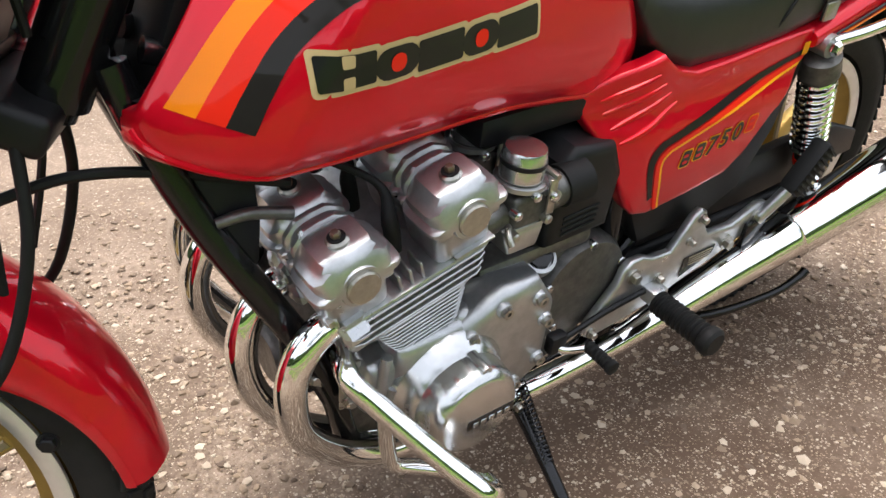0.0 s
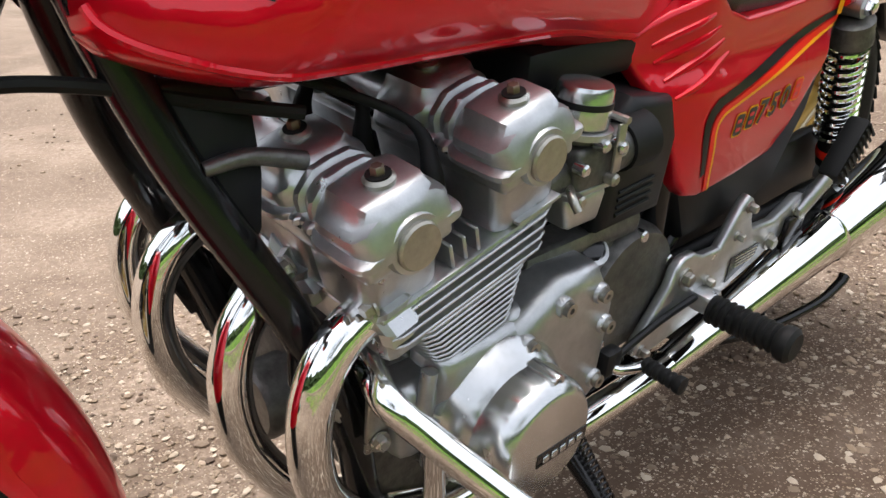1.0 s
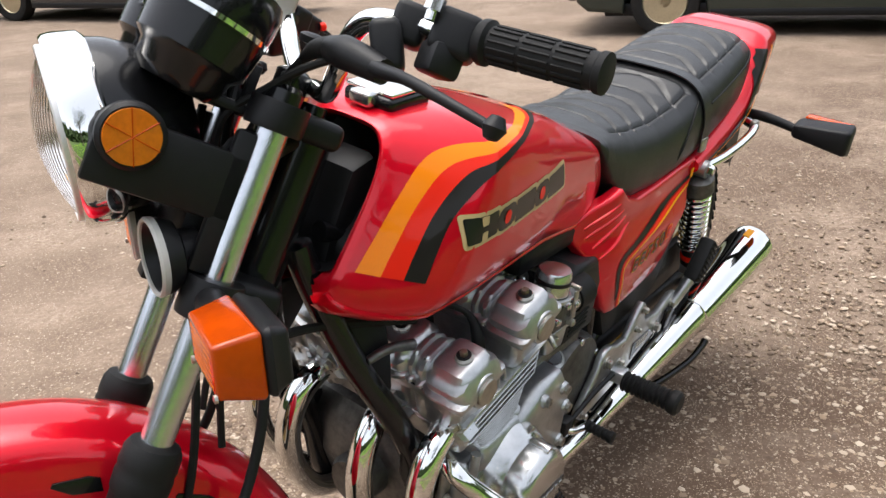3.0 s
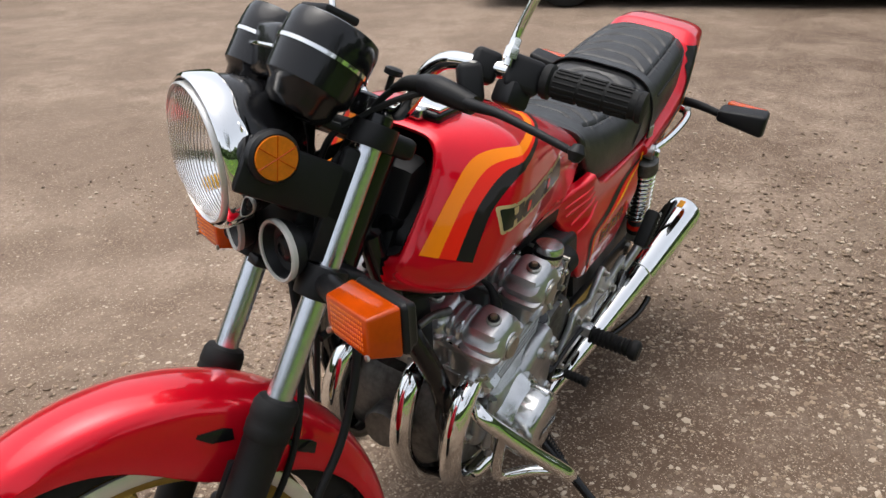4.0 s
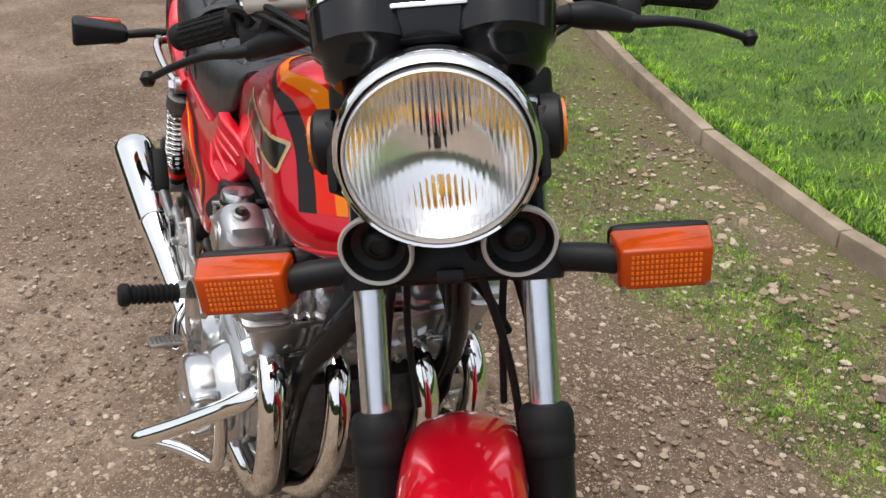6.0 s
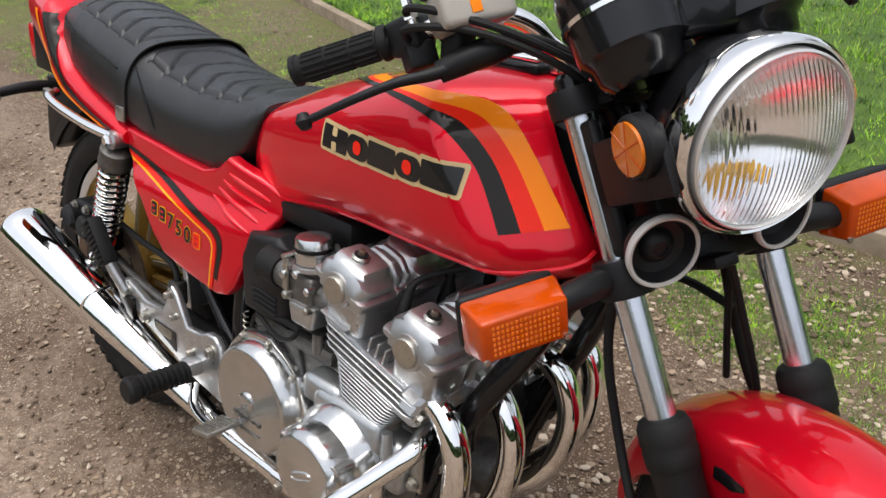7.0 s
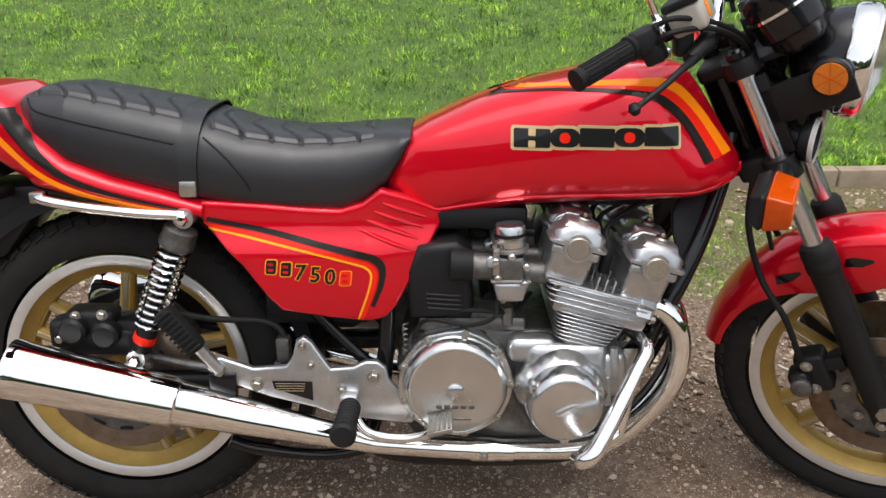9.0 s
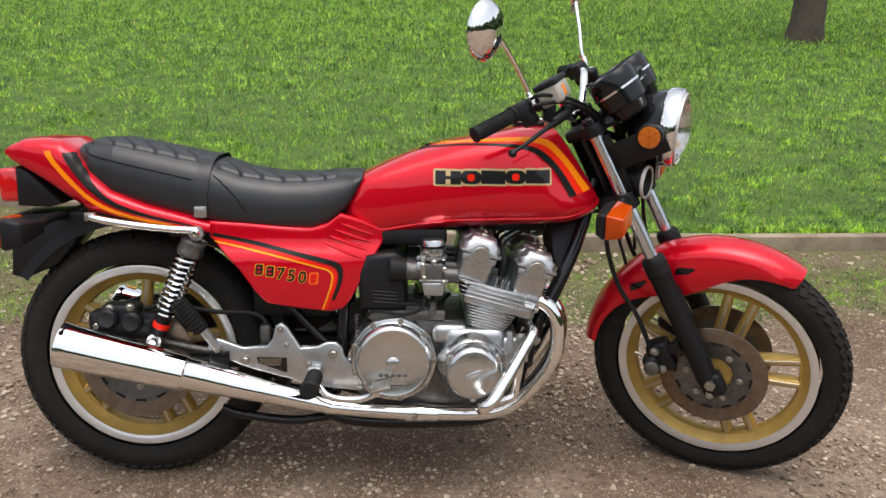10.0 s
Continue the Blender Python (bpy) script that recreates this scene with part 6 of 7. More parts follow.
        for k in range(3):
            a = radians(100 + 120 * k) if sgn > 0 else radians(30 + 120 * k)
            q = Vector((c2[0] + 0.0670 * math.cos(a), sgn * 0.205, c2[2] + 0.0670 * math.sin(a)))
            part("cover_screw", lathe([(0.0085, 0), (0.0085, 0.030), (0.0075, 0.034), (0.0035, 0.034), (0.0035, 0.028), (0, 0.028)], q, (0, sgn, 0), 14), ALU_P, o)
        for k in range(5):
            part("raised_mark", moved(block((0, 0, 0), (0.0085, 0.0024, 0.008), 0.0008, seg=1), Matrix.Translation((c2[0] - 0.020 + (k - 2) * 0.0125, sgn * 0.2502, c2[2] - 0.010))) if sgn > 0 else moved(block((0, 0, 0), (0.016, 0.003, 0.010), 0.003, seg=2), Matrix.Translation((c2[0] - 0.012 + k * 0.006, -0.2492, c2[2] - 0.006 + k * 0.003))), ALU_P, o)
        if sgn > 0:
            part("name_plate", block((c2[0] - 0.020, 0.2482, c2[2] - 0.010), (0.074, 0.0024, 0.017), 0.001, seg=2), BLACK, o, "dark recessed plate with raised blocks")
        # case wall and boss between cover and barrels
        for c3, size, rnd in (((0.862, 0.150, 0.395), (0.150, 0.060, 0.075), 0.020), ((0.800, 0.148, 0.415), (0.09, 0.050, 0.050), 0.016), ((0.945, 0.145, 0.365), (0.06, 0.050, 0.09), 0.016)):
            part("case_shoulder", block((c3[0], sgn * c3[1], c3[2]), size, rnd, seg=3), ALU, engine)
        for x, z in ((0.935, 0.335), (0.915, 0.30), (0.948, 0.395)):
            part("case_rib", tube([(x, sgn * 0.172, z + 0.03), (x + 0.006, sgn * 0.172, z - 0.025)], 0.008, 10, 3), ALU, engine)
    # left: gearbox cover, starter cover, oil filler
    gc = plate([(0.686, 0.285), (0.720, 0.262), (0.800, 0.255), (0.862, 0.300), (0.868, 0.398), (0.838, 0.430), (0.780, 0.462), (0.716, 0.458), (0.682, 0.405)], 0.120, 0.186, 0.022, seg=5)
    g = part("gearbox_cover", gc, ALU, engine, "left gearbox cover of bare aluminium")
    for x, z in ((0.782, 0.436), (0.722, 0.430), (0.832, 0.410), (0.705, 0.385), (0.706, 0.312), (0.745, 0.284)):
        part("screw_boss", lathe([(0.0125, 0), (0.0115, 0.012), (0.0100, 0.014), (0, 0.014)], (x, 0.1765, z), (0, 1, 0), 18), ALU, g)
        part("cover_screw", lathe([(0.0080, 0), (0.0080, 0.007), (0.0035, 0.007), (0.0035, 0.003), (0, 0.003)], (x, 0.1900, z), (0, 1, 0), 14), STEEL, g)
    sc = lathe([(0.085, 0), (0.085, 0.03), (0.078, 0.045), (0.02, 0.050), (0.0, 0.050)], (0.590, 0.100, 0.360), (0, 1, 0), 44)
    s = part("sprocket_cover", sc, ALU_D, engine, "dull round sprocket cover")
    for k in range(5):
        a = radians(20 + 72 * k)
        part("cover_screw", lathe([(0.008, 0), (0.008, 0.010), (0.006, 0.012), (0, 0.012)], (0.590 + 0.075 * math.cos(a), 0.135, 0.360 + 0.075 * math.sin(a)), (0, 1, 0), 12), ALU_P, s)
    part("oil_filler", lathe([(0.024, 0), (0.026, 0.01), (0.026, 0.022), (0.021, 0.024), (0.021, 0.018), (0, 0.018)], (0.682, 0.125, 0.430), (0.1, 0.5, 1), 24), ALU, engine)
    part("filler_plug", lathe([(0.019, 0.012), (0.019, 0.026), (0.006, 0.028), (0, 0.028)], (0.682, 0.125, 0.430), (0.1, 0.5, 1), 8), BLACK, engine)
    top = joined(block((0.69, 0, 0.455), (0.20, 0.28, 0.030), 0.010), block((0.72, -0.10, 0.47), (0.10, 0.07, 0.03), 0.010), lathe([(0.011, 0), (0.011, 0.035), (0.008, 0.037)], (0.755, -0.135, 0.455), (0, 0, 1), 14))
    part("case_top", top, ALU_D, engine)
    part("starter_motor", tube([(0.735, -0.09, 0.475), (0.735, 0.10, 0.475)], 0.030, 20, 2, smooth=False), BLACK, engine)
    return engine


engine = build_engine()


# ---------------------------------------------------------------- carburettors and air box
def build_carbs():
    for y in (-0.150, -0.050, 0.050, 0.150):
        body = joined(
            tube([(0.685, y, 0.575), (0.83, y, 0.560)], [0.024, 0.024, 0.020, 0.020], 20, 3),
            block((0.752, y, 0.573), (0.060, 0.052, 0.050), 0.008, seg=3),
            lathe([(0.021, -0.045), (0.021, 0.006), (0.027, 0.010), (0.028, 0.016)], (0.757, y, 0.598), (-0.05, 0, 1), 28))
        c = part("carburettor", body, ALU_D, bike, "cast alloy carburettor")
        part("vacuum_cap", lathe([(0.0275, 0.014), (0.0280, 0.020), (0.0272, 0.050), (0.0250, 0.054), (0.0, 0.055)], (0.757, y, 0.598), (-0.05, 0, 1), 30), ALU_P, c, "bright round carburettor cap")
        part("cap_band", ring([(0.0275, 0.034), (0.0288, 0.034), (0.0288, 0.040), (0.0275, 0.040)], (0.757, y, 0.598), (-0.05, 0, 1), 30), SATIN, c)
        part("cap_flange", lathe([(0.0275, 0.006), (0.0330, 0.007), (0.0330, 0.013), (0.0275, 0.014)], (0.757, y, 0.598), (-0.05, 0, 1), 30), ALU, c)
        part("fuel_stub", tube([(0.775, y + 0.012, 0.560), (0.790, y + 0.030, 0.556), (0.790, y + 0.040, 0.545)], 0.0045, 10, 4), STEEL, c)
        part("choke_body", lathe([(0.010, 0), (0.010, 0.022), (0.0075, 0.024), (0.0075, 0.032), (0, 0.033)], (0.722, y, 0.585), (0, -1 if y < 0 else 1, 0.15), 18), ALU, c)
        bowl = block((0.757, y, 0.532), (0.062, 0.050, 0.038), 0.008, seg=3)
        for v in bowl.verts:
            if v.co.z < 0.53:
                v.co.x = 0.757 + (v.co.x - 0.757) * 0.80
        part("float_bowl", bowl, ALU, c)
        part("bowl_lip", block((0.757, y, 0.553), (0.072, 0.056, 0.006), 0.002), ALU, c)
        part("drain_screw", lathe([(0.005, 0), (0.005, 0.010), (0, 0.012)], (0.745, y, 0.513), (0, 0, -1), 8), STEEL, c)
        for dx, dz in ((-0.028, 0.020), (0.026, 0.010), (-0.024, -0.012), (0.024, -0.022), (0.0, 0.028)):
            sg = -1 if y < 0 else 1
            part("carb_screw", lathe([(0.0065, 0), (0.0065, 0.012), (0.004, 0.014), (0, 0.014)], (0.757 + dx, y + sg * 0.024, 0.573 + dz), (0, sg, 0), 10), ALU_P if dz > 0 else STEEL, c)
        part("lever_arm", block((0.730, y + (0.031 if y > 0 else -0.031), 0.592), (0.012, 0.004, 0.05), 0.0015), STEEL, c)
        part("intake_rubber", tube([(0.825, y, 0.561), (0.85, y, 0.557)], 0.029, 22, 2, smooth=False), RUBBER, c)
        part("inlet_clamp", ring([(0.030, -0.003), (0.032, -0.003), (0.032, 0.003), (0.030, 0.003)], (0.838, y, 0.559), (1, 0, -0.13), 28), STEEL, c)
        part("air_rubber", tube([(0.650, y, 0.577), (0.690, y, 0.575)], [0.030, 0.034, 0.028], 22, 2, smooth=False), RUBBER, c)
    box = plate([(0.575, 0.470), (0.688, 0.468), (0.692, 0.500), (0.684, 0.600), (0.660, 0.618), (0.590, 0.608), (0.568, 0.560)], -0.150, 0.150, 0.014, seg=3)
    b = part("air_box", box, PLASTIC, bike, "black plastic air box")
    for sgn in (1, -1):
        for k in range(4):
            part("air_box_rib", tube([(0.605 + 0.001 * k, sgn * 0.1505, 0.520 - k * 0.009), (0.668, sgn * 0.1505, 0.516 - k * 0.009)], 0.0022, 6, 2), PLASTIC, b)
    part("fuel_hose", tube([(0.80, -0.09, 0.50), (0.76, -0.135, 0.480), (0.69, -0.150, 0.488), (0.62, -0.13, 0.47)], 0.005, 8, 8), RUBBER, bike, "black rubber hose under the carburettors")
    part("overflow_hose", tube([(0.735, -0.15, 0.512), (0.728, -0.165, 0.48), (0.68, -0.160, 0.462), (0.60, -0.14, 0.462), (0.57, -0.13, 0.38)], 0.004, 8, 8), RUBBER, bike, "black overflow hose")
    part("clutch_cable", tube([(1.30, 0.045, 0.690), (1.235, 0.050, 0.700), (1.17, 0.058, 0.692), (1.10, 0.070, 0.672), (1.03, 0.100, 0.660)], 0.0058, 8, 7), RUBBER, bike, "black clutch cable")
    part("choke_linkage", tube([(0.727, -0.185, 0.62), (0.727, 0.185, 0.62)], 0.004, 8, 2), STEEL, bike)


build_carbs()


# ---------------------------------------------------------------- frame
def build_frame():
    for sgn in (1, -1):
        s = lambda x, y, z: (x, sgn * y, z)
        d = part("down_tube", tube([s(1.170, 0.024, 0.790), s(1.156, 0.042, 0.730), s(1.129, 0.068, 0.650), s(1.108, 0.086, 0.600), s(1.080, 0.105, 0.543), s(1.051, 0.117, 0.485), s(1.018, 0.119, 0.410), s(0.990, 0.118, 0.330), s(0.965, 0.115, 0.235), s(0.915, 0.112, 0.182), s(0.80, 0.115, 0.165), s(0.60, 0.115, 0.165), s(0.50, 0.110, 0.185), s(0.455, 0.105, 0.250)], 0.0182, 18, 6), BLACK, bike, "black enamelled frame down tube")
        part("engine_mount", plate([(0.950, 0.395), (0.995, 0.400), (1.050, 0.455), (1.045, 0.425), (1.010, 0.330), (0.970, 0.330)], sgn * 0.126, sgn * 0.120, 0.001), BLACK, d, "black engine mounting plate")
        for x, z in ((0.968, 0.385), (1.022, 0.388), (1.022, 0.428), (0.985, 0.345)):
            part("mount_bolt", bolt((x, sgn * 0.126, z), (0, sgn, 0), 0.008, 0.009), STEEL, d)
        part("top_tube", tube([s(1.14, 0.03, 0.80), s(0.95, 0.055, 0.735), s(0.70, 0.065, 0.68), s(0.50, 0.085, 0.655), s(0.25, 0.105, 0.665), s(0.10, 0.110, 0.675), s(-0.08, 0.09, 0.70)], 0.013, 14, 6), BLACK, bike, "black frame top rail")
        part("seat_tube", tube([s(0.54, 0.085, 0.655), s(0.535, 0.110, 0.560), s(0.53, 0.118, 0.44), s(0.52, 0.118, 0.32), s(0.49, 0.112, 0.20)], 0.0155, 14, 6), BLACK, bike, "black frame tube behind the engine")
        part("seat_stay", tube([s(0.18, 0.105, 0.665), s(0.33, 0.112, 0.54), s(0.45, 0.115, 0.41), s(0.51, 0.116, 0.35)], 0.0115, 12, 6), BLACK, bike, "black frame stay")
        gus = plate([(1.128, 0.690), (1.118, 0.640), (1.082, 0.560), (1.070, 0.575), (1.060, 0.615), (1.058, 0.655), (1.072, 0.680)], sgn * 0.060, sgn * 0.074, 0.004)
        for v in gus.verts:
            v.co.y += sgn * (0.66 - v.co.z) * 0.34
        part("frame_gusset", gus, SATIN, bike, "black frame gusset plate")
        part("swinging_arm", tube([s(0.52, 0.095, 0.325), s(0.36, 0.092, 0.322), s(0.20, 0.088, 0.318), s(0.0, 0.088, 0.312), s(-0.04, 0.088, 0.311)], [0.022, 0.021, 0.020, 0.019, 0.016], 16, 6), SATIN, bike, "black swinging arm tube")
        part("rear_axle_nut", lathe([(0.016, 0), (0.016, 0.012), (0.010, 0.014)], (0.0, sgn * 0.108, 0.312), (0, sgn, 0), 6), STEEL, bike)
        # peg bracket of cast alloy
        out = [(0.196, 0.374), (0.203, 0.394), (0.225, 0.398), (0.285, 0.376), (0.345, 0.381), (0.358, 0.400), (0.366, 0.432), (0.380, 0.440), (0.394, 0.430), (0.428, 0.376), (0.470, 0.380), (0.492, 0.391), (0.515, 0.391), (0.530, 0.378), (0.535, 0.355), (0.585, 0.292), (0.590, 0.276), (0.575, 0.264), (0.50, 0.272), (0.430, 0.282), (0.395, 0.296), (0.31, 0.318), (0.225, 0.350)]
        pb = part("peg_bracket", plate(out, sgn * 0.150, sgn * 0.166, 0.005, seg=3), ALU, bike, "cast alloy footpeg bracket")
        for x, z, r in ((0.222, 0.374, 0.013), (0.290, 0.345, 0.012), (0.508, 0.362, 0.012), (0.378, 0.424, 0.008), (0.392, 0.385, 0.007), (0.447, 0.335, 0.008), (0.575, 0.278, 0.008)):
            part("bracket_bolt", bolt((x, sgn * 0.166, z), (0, sgn, 0), r * 0.8, 0.012), STEEL, pb)
        part("bracket_sticker", plate([(0.318, 0.352), (0.393, 0.351), (0.393, 0.312), (0.322, 0.336)], sgn * 0.1665, sgn * 0.1672, 0), BLACK, pb, "black warning sticker")
        for k in range(4):
            part("sticker_line", block((0.352, sgn * 0.1675, 0.347 - k * 0.005), (0.056 - 0.002 * k, 0.0004, 0.0014), 0, seg=1), SILGREY, pb)
        # rider's peg
        peg = tube([s(0.465, 0.165, 0.312), s(0.465, 0.195, 0.312)], 0.010, 12, 2)
        pg = part("footpeg", peg, ALU, bike, "black ribbed rubber footpeg")
        prof = [(0.012, 0)] + [q for k in range(9) for q in ((0.0195, 0.002 + k * 0.0105), (0.0205, 0.006 + k * 0.0105), (0.0165, 0.0085 + k * 0.0105))] + [(0.0225, 0.098), (0.0235, 0.104), (0.0235, 0.112), (0.018, 0.117), (0, 0.117)]
        part("peg_rubber", lathe(prof, s(0.465, 0.190, 0.312), (0, sgn, 0.04), 24), RUBBER, pg, "black ribbed peg rubber")
        part("peg_clevis", block(s(0.462, 0.178, 0.318), (0.034, 0.030, 0.028), 0.006), ALU, pg)
        # folded passenger peg
        arm = tube([s(0.222, 0.170, 0.376), s(0.205, 0.178, 0.405), s(0.190, 0.184, 0.430)], 0.011, 12, 4)
        pp = part("passenger_peg", arm, ALU, bike, "folded passenger footpeg")
        rub = block((0, 0, 0), (0.036, 0.034, 0.098), 0.009, seg=2)
        moved(rub, Matrix.Translation(s(0.163, 0.186, 0.462)) @ Matrix.Rotation(radians(-38), 4, "Y"))
        part("peg_rubber", rub, RUBBER, pp)
        rbs = bmesh.new()
        for k in range(9):
            r = block((0, sgn * 0.018, -0.040 + k * 0.010), (0.037, 0.003, 0.005), 0.001, seg=1)
            moved(r, Matrix.Translation(s(0.163, 0.186, 0.462)) @ Matrix.Rotation(radians(-38), 4, "Y"))
            rbs = joined(rbs, r)
        part("rubber_ribs", rbs, RUBBER, pp)
        # shock absorber with coil spring
        top, bot = Vector(s(0.178, 0.143, 0.662)), Vector(s(0.060, 0.133, 0.385))
        ax = (bot - top)
        ln = ax.length
        ax.normalize()
        sh = part("shock_absorber", lathe([(0.010, 0.02), (0.012, 0.19), (0.019, 0.20), (0.020, ln - 0.02), (0.014, ln - 0.012)], top, ax, 20), SATIN, bike, "rear shock absorber with a chrome spring")
        part("spring_top", lathe([(0.018, 0.018), (0.030, 0.024), (0.031, 0.034), (0.030, 0.040), (0.032, 0.046), (0.032, 0.058), (0.025, 0.064)], top, ax, 26), ALU_D, sh)
        u = ax.orthogonal().normalized()
        w = ax.cross(u)
        turns = 11
        coil = [top + ax * (0.060 + 0.165 * t / (turns * 14)) + (u * math.cos(2 * math.pi * t / 14) + w * math.sin(2 * math.pi * t / 14)) * 0.0265 for t in range(turns * 14 + 1)]
        part("spring", tube(coil, 0.0042, 7, 1, smooth=False), CHROME, sh, "chrome coil spring")
        part("shock_band", lathe([(0.0205, 0.250), (0.0215, 0.252), (0.0215, 0.264), (0.0205, 0.266)], top, ax, 20), SCARLET_D, sh, "red warning band")
        for q in (top, bot):
            part("shock_eye", tube([q - Vector((0, sgn * 0.014, 0)), q + Vector((0, sgn * 0.016, 0))], 0.018, 18, 2, smooth=False), ALU, sh)
            part("shock_nut", lathe([(0.012, 0), (0.012, 0.008), (0.008, 0.013), (0, 0.014)], q + Vector((0, sgn * 0.016, 0)), (0, sgn, 0), 6), CHROME, sh)
    part("steering_head", tube([HEAD - SW * 0.115, HEAD + SW * 0.055], 0.034, 22, 2, smooth=False), BLACK, bike, "black steering head")
    part("head_gusset", plate([(1.045, 0.735), (1.150, 0.745), (1.130, 0.800), (1.100, 0.870), (1.060, 0.880), (1.040, 0.84)], -0.044, 0.044, 0.012), SATIN, bike, "black frame gussets round the steering head")
    part("chain_guard", plate([(-0.135, 0.365), (-0.125, 0.412), (-0.04, 0.445), (0.10, 0.452), (0.30, 0.440), (0.47, 0.425), (0.50, 0.385), (0.44, 0.350), (0.20, 0.350)], 0.088, 0.108, 0.006), PLASTIC, bike, "black chain guard")
    part("rear_sprocket", lathe([(0.035, 0.0), (0.118, 0.0), (0.121, 0.003), (0.118, 0.006), (0.035, 0.006)], (0.0, 0.078, 0.311), (0, 1, 0), 48), ALU_D, bike, "dark steel rear chain sprocket")
    part("tool_box", plate([(0.195, 0.640), (0.215, 0.520), (0.260, 0.425), (0.320, 0.398), (0.480, 0.392), (0.520, 0.470), (0.500, 0.640)], 0.100, 0.138, 0.012), PLASTIC, bike, "black plastic tool box under the left side cover")
    part("battery_box", block((0.40, 0, 0.545), (0.20, 0.22, 0.21), 0.015), PLASTIC, bike, "black battery box behind the side covers")
    part("tool_tray", block((0.27, 0, 0.66), (0.36, 0.19, 0.04), 0.01), PLASTIC, bike)
    # added black filler: stands for the shade between tank and carburettors
    part("under_tank_filler", joined(block((0.82, 0, 0.685), (0.46, 0.085, 0.060), 0.015), block((0.69, 0, 0.650), (0.20, 0.22, 0.045), 0.012)), SATIN, bike, "black filler blocks added for the dark gap under the tank")
    part("coil_pair", block((1.05, 0, 0.72), (0.10, 0.07, 0.05), 0.012), BLACK, bike)
    part("cross_tube", tube([(0.90, -0.115, 0.172), (0.90, 0.115, 0.172)], 0.014, 12, 2), BLACK, bike)
    part("swing_pivot", tube([(0.515, -0.148, 0.33), (0.515, 0.148, 0.33)], 0.016, 14, 2), BLACK, bike)
    # rear caliper and its line
    cal = joined(block((-0.030, -0.098, 0.445), (0.095, 0.060, 0.055), 0.014, seg=3), block((-0.085, -0.105, 0.425), (0.045, 0.055, 0.060), 0.014, seg=3), block((0.04, -0.10, 0.430), (0.05, 0.045, 0.045), 0.012), block((-0.02, -0.100, 0.410), (0.15, 0.052, 0.060), 0.016, seg=3), lathe([(0.026, 0), (0.026, 0.02), (0.020, 0.026), (0, 0.026)], (-0.055, -0.125, 0.440), (0, -1, 0), 20), lathe([(0.026, 0), (0.026, 0.02), (0.020, 0.026), (0, 0.026)], (0.005, -0.125, 0.432), (0, -1, 0), 20))
    c = part("rear_caliper", cal, SATIN, bike, "dirty black rear brake caliper")
    for x, z in ((-0.05, 0.465), (0.0, 0.468), (-0.085, 0.42)):
        part("caliper_bolt", bolt((x, -0.13, z), (0, -1, 0), 0.008, 0.009), STEEL, c)
    part("rear_brake_hose", tube([(0.03, -0.11, 0.46), (0.10, -0.12, 0.475), (0.20, -0.115, 0.455), (0.30, -0.12, 0.452), (0.335, -0.125, 0.430), (0.335, -0.13, 0.39)], 0.006, 10, 7), RUBBER, bike, "black rear brake hose")
    part("torque_arm", tube([(-0.02, -0.105, 0.40), (0.15, -0.105, 0.355), (0.34, -0.105, 0.33)], 0.009, 10, 4), ALU_D, bike)
    part("master_cylinder", joined(block((0.335, -0.125, 0.40), (0.026, 0.03, 0.05), 0.006), lathe([(0.009, 0), (0.009, 0.02), (0.006, 0.022)], (0.335, -0.125, 0.375), (-0.6, 0, -0.5), 12)), ALU_D, bike, "rear brake master cylinder")
    part("brake_lamp_spring", tube([(0.565 + 0.005 * math.cos(k * 1.3), -0.135 + 0.005 * math.sin(k * 1.3), 0.455 - k * 0.0022) for k in range(50)], 0.0012, 5, 1, smooth=False), STEEL, bike)
    # brake pedal right, gear lever left
    part("brake_pedal", tube([(0.470, -0.178, 0.285), (0.500, -0.200, 0.262), (0.56, -0.212, 0.258), (0.605, -0.222, 0.272), (0.628, -0.235, 0.292)], 0.0085, 12, 6), CHROME, bike, "chrome brake pedal")
    pad = block((0, 0, 0), (0.046, 0.060, 0.008), 0.002)
    for ix in range(5):
        for iy in range(7):
            pad = joined(pad, block((-0.018 + ix * 0.009, -0.024 + iy * 0.008, 0.005), (0.005, 0.005, 0.004), 0, seg=1))
    moved(pad, Matrix.Translation((0.632, -0.242, 0.304)) @ Matrix.Rotation(radians(-14), 4, "Y"))
    part("pedal_pad", pad, STEEL, bike, "knurled steel pedal pad")
    part("gear_lever", tube([(0.655, 0.172, 0.300), (0.648, 0.182, 0.292), (0.620, 0.188, 0.285), (0.605, 0.192, 0.286)], 0.0065, 10, 5), CHROME, bike, "gear lever")
    prof = [(0.008, 0)] + [q for k in range(5) for q in ((0.0105, 0.002 + k * 0.009), (0.0105, 0.006 + k * 0.009), (0.0085, 0.008 + k * 0.009))] + [(0.0115, 0.048), (0.0115, 0.056), (0, 0.058)]
    part("gear_lever_rubber", lathe(prof, (0.605, 0.190, 0.287), (0, 1, 0), 18), RUBBER, bike)
    part("gear_linkage", joined(tube([(0.650, 0.175, 0.305), (0.560, 0.172, 0.318), (0.480, 0.172, 0.325)], 0.005, 8, 3), block((0.655, 0.172, 0.303), (0.03, 0.02, 0.035), 0.006)), SATIN, bike)
    # side stand, on the ground
    g = Vector((0.722, 0.400, 0.060))
    leg = part("side_stand", tube([(0.700, 0.130, 0.215), (0.705, 0.180, 0.190), (0.712, 0.260, 0.148), (0.718, 0.360, 0.085), (0.720, 0.400, 0.068)], [0.014, 0.013, 0.011, 0.010, 0.010], 12, 6), BLACK, bike, "black side stand that carries the leaning machine")
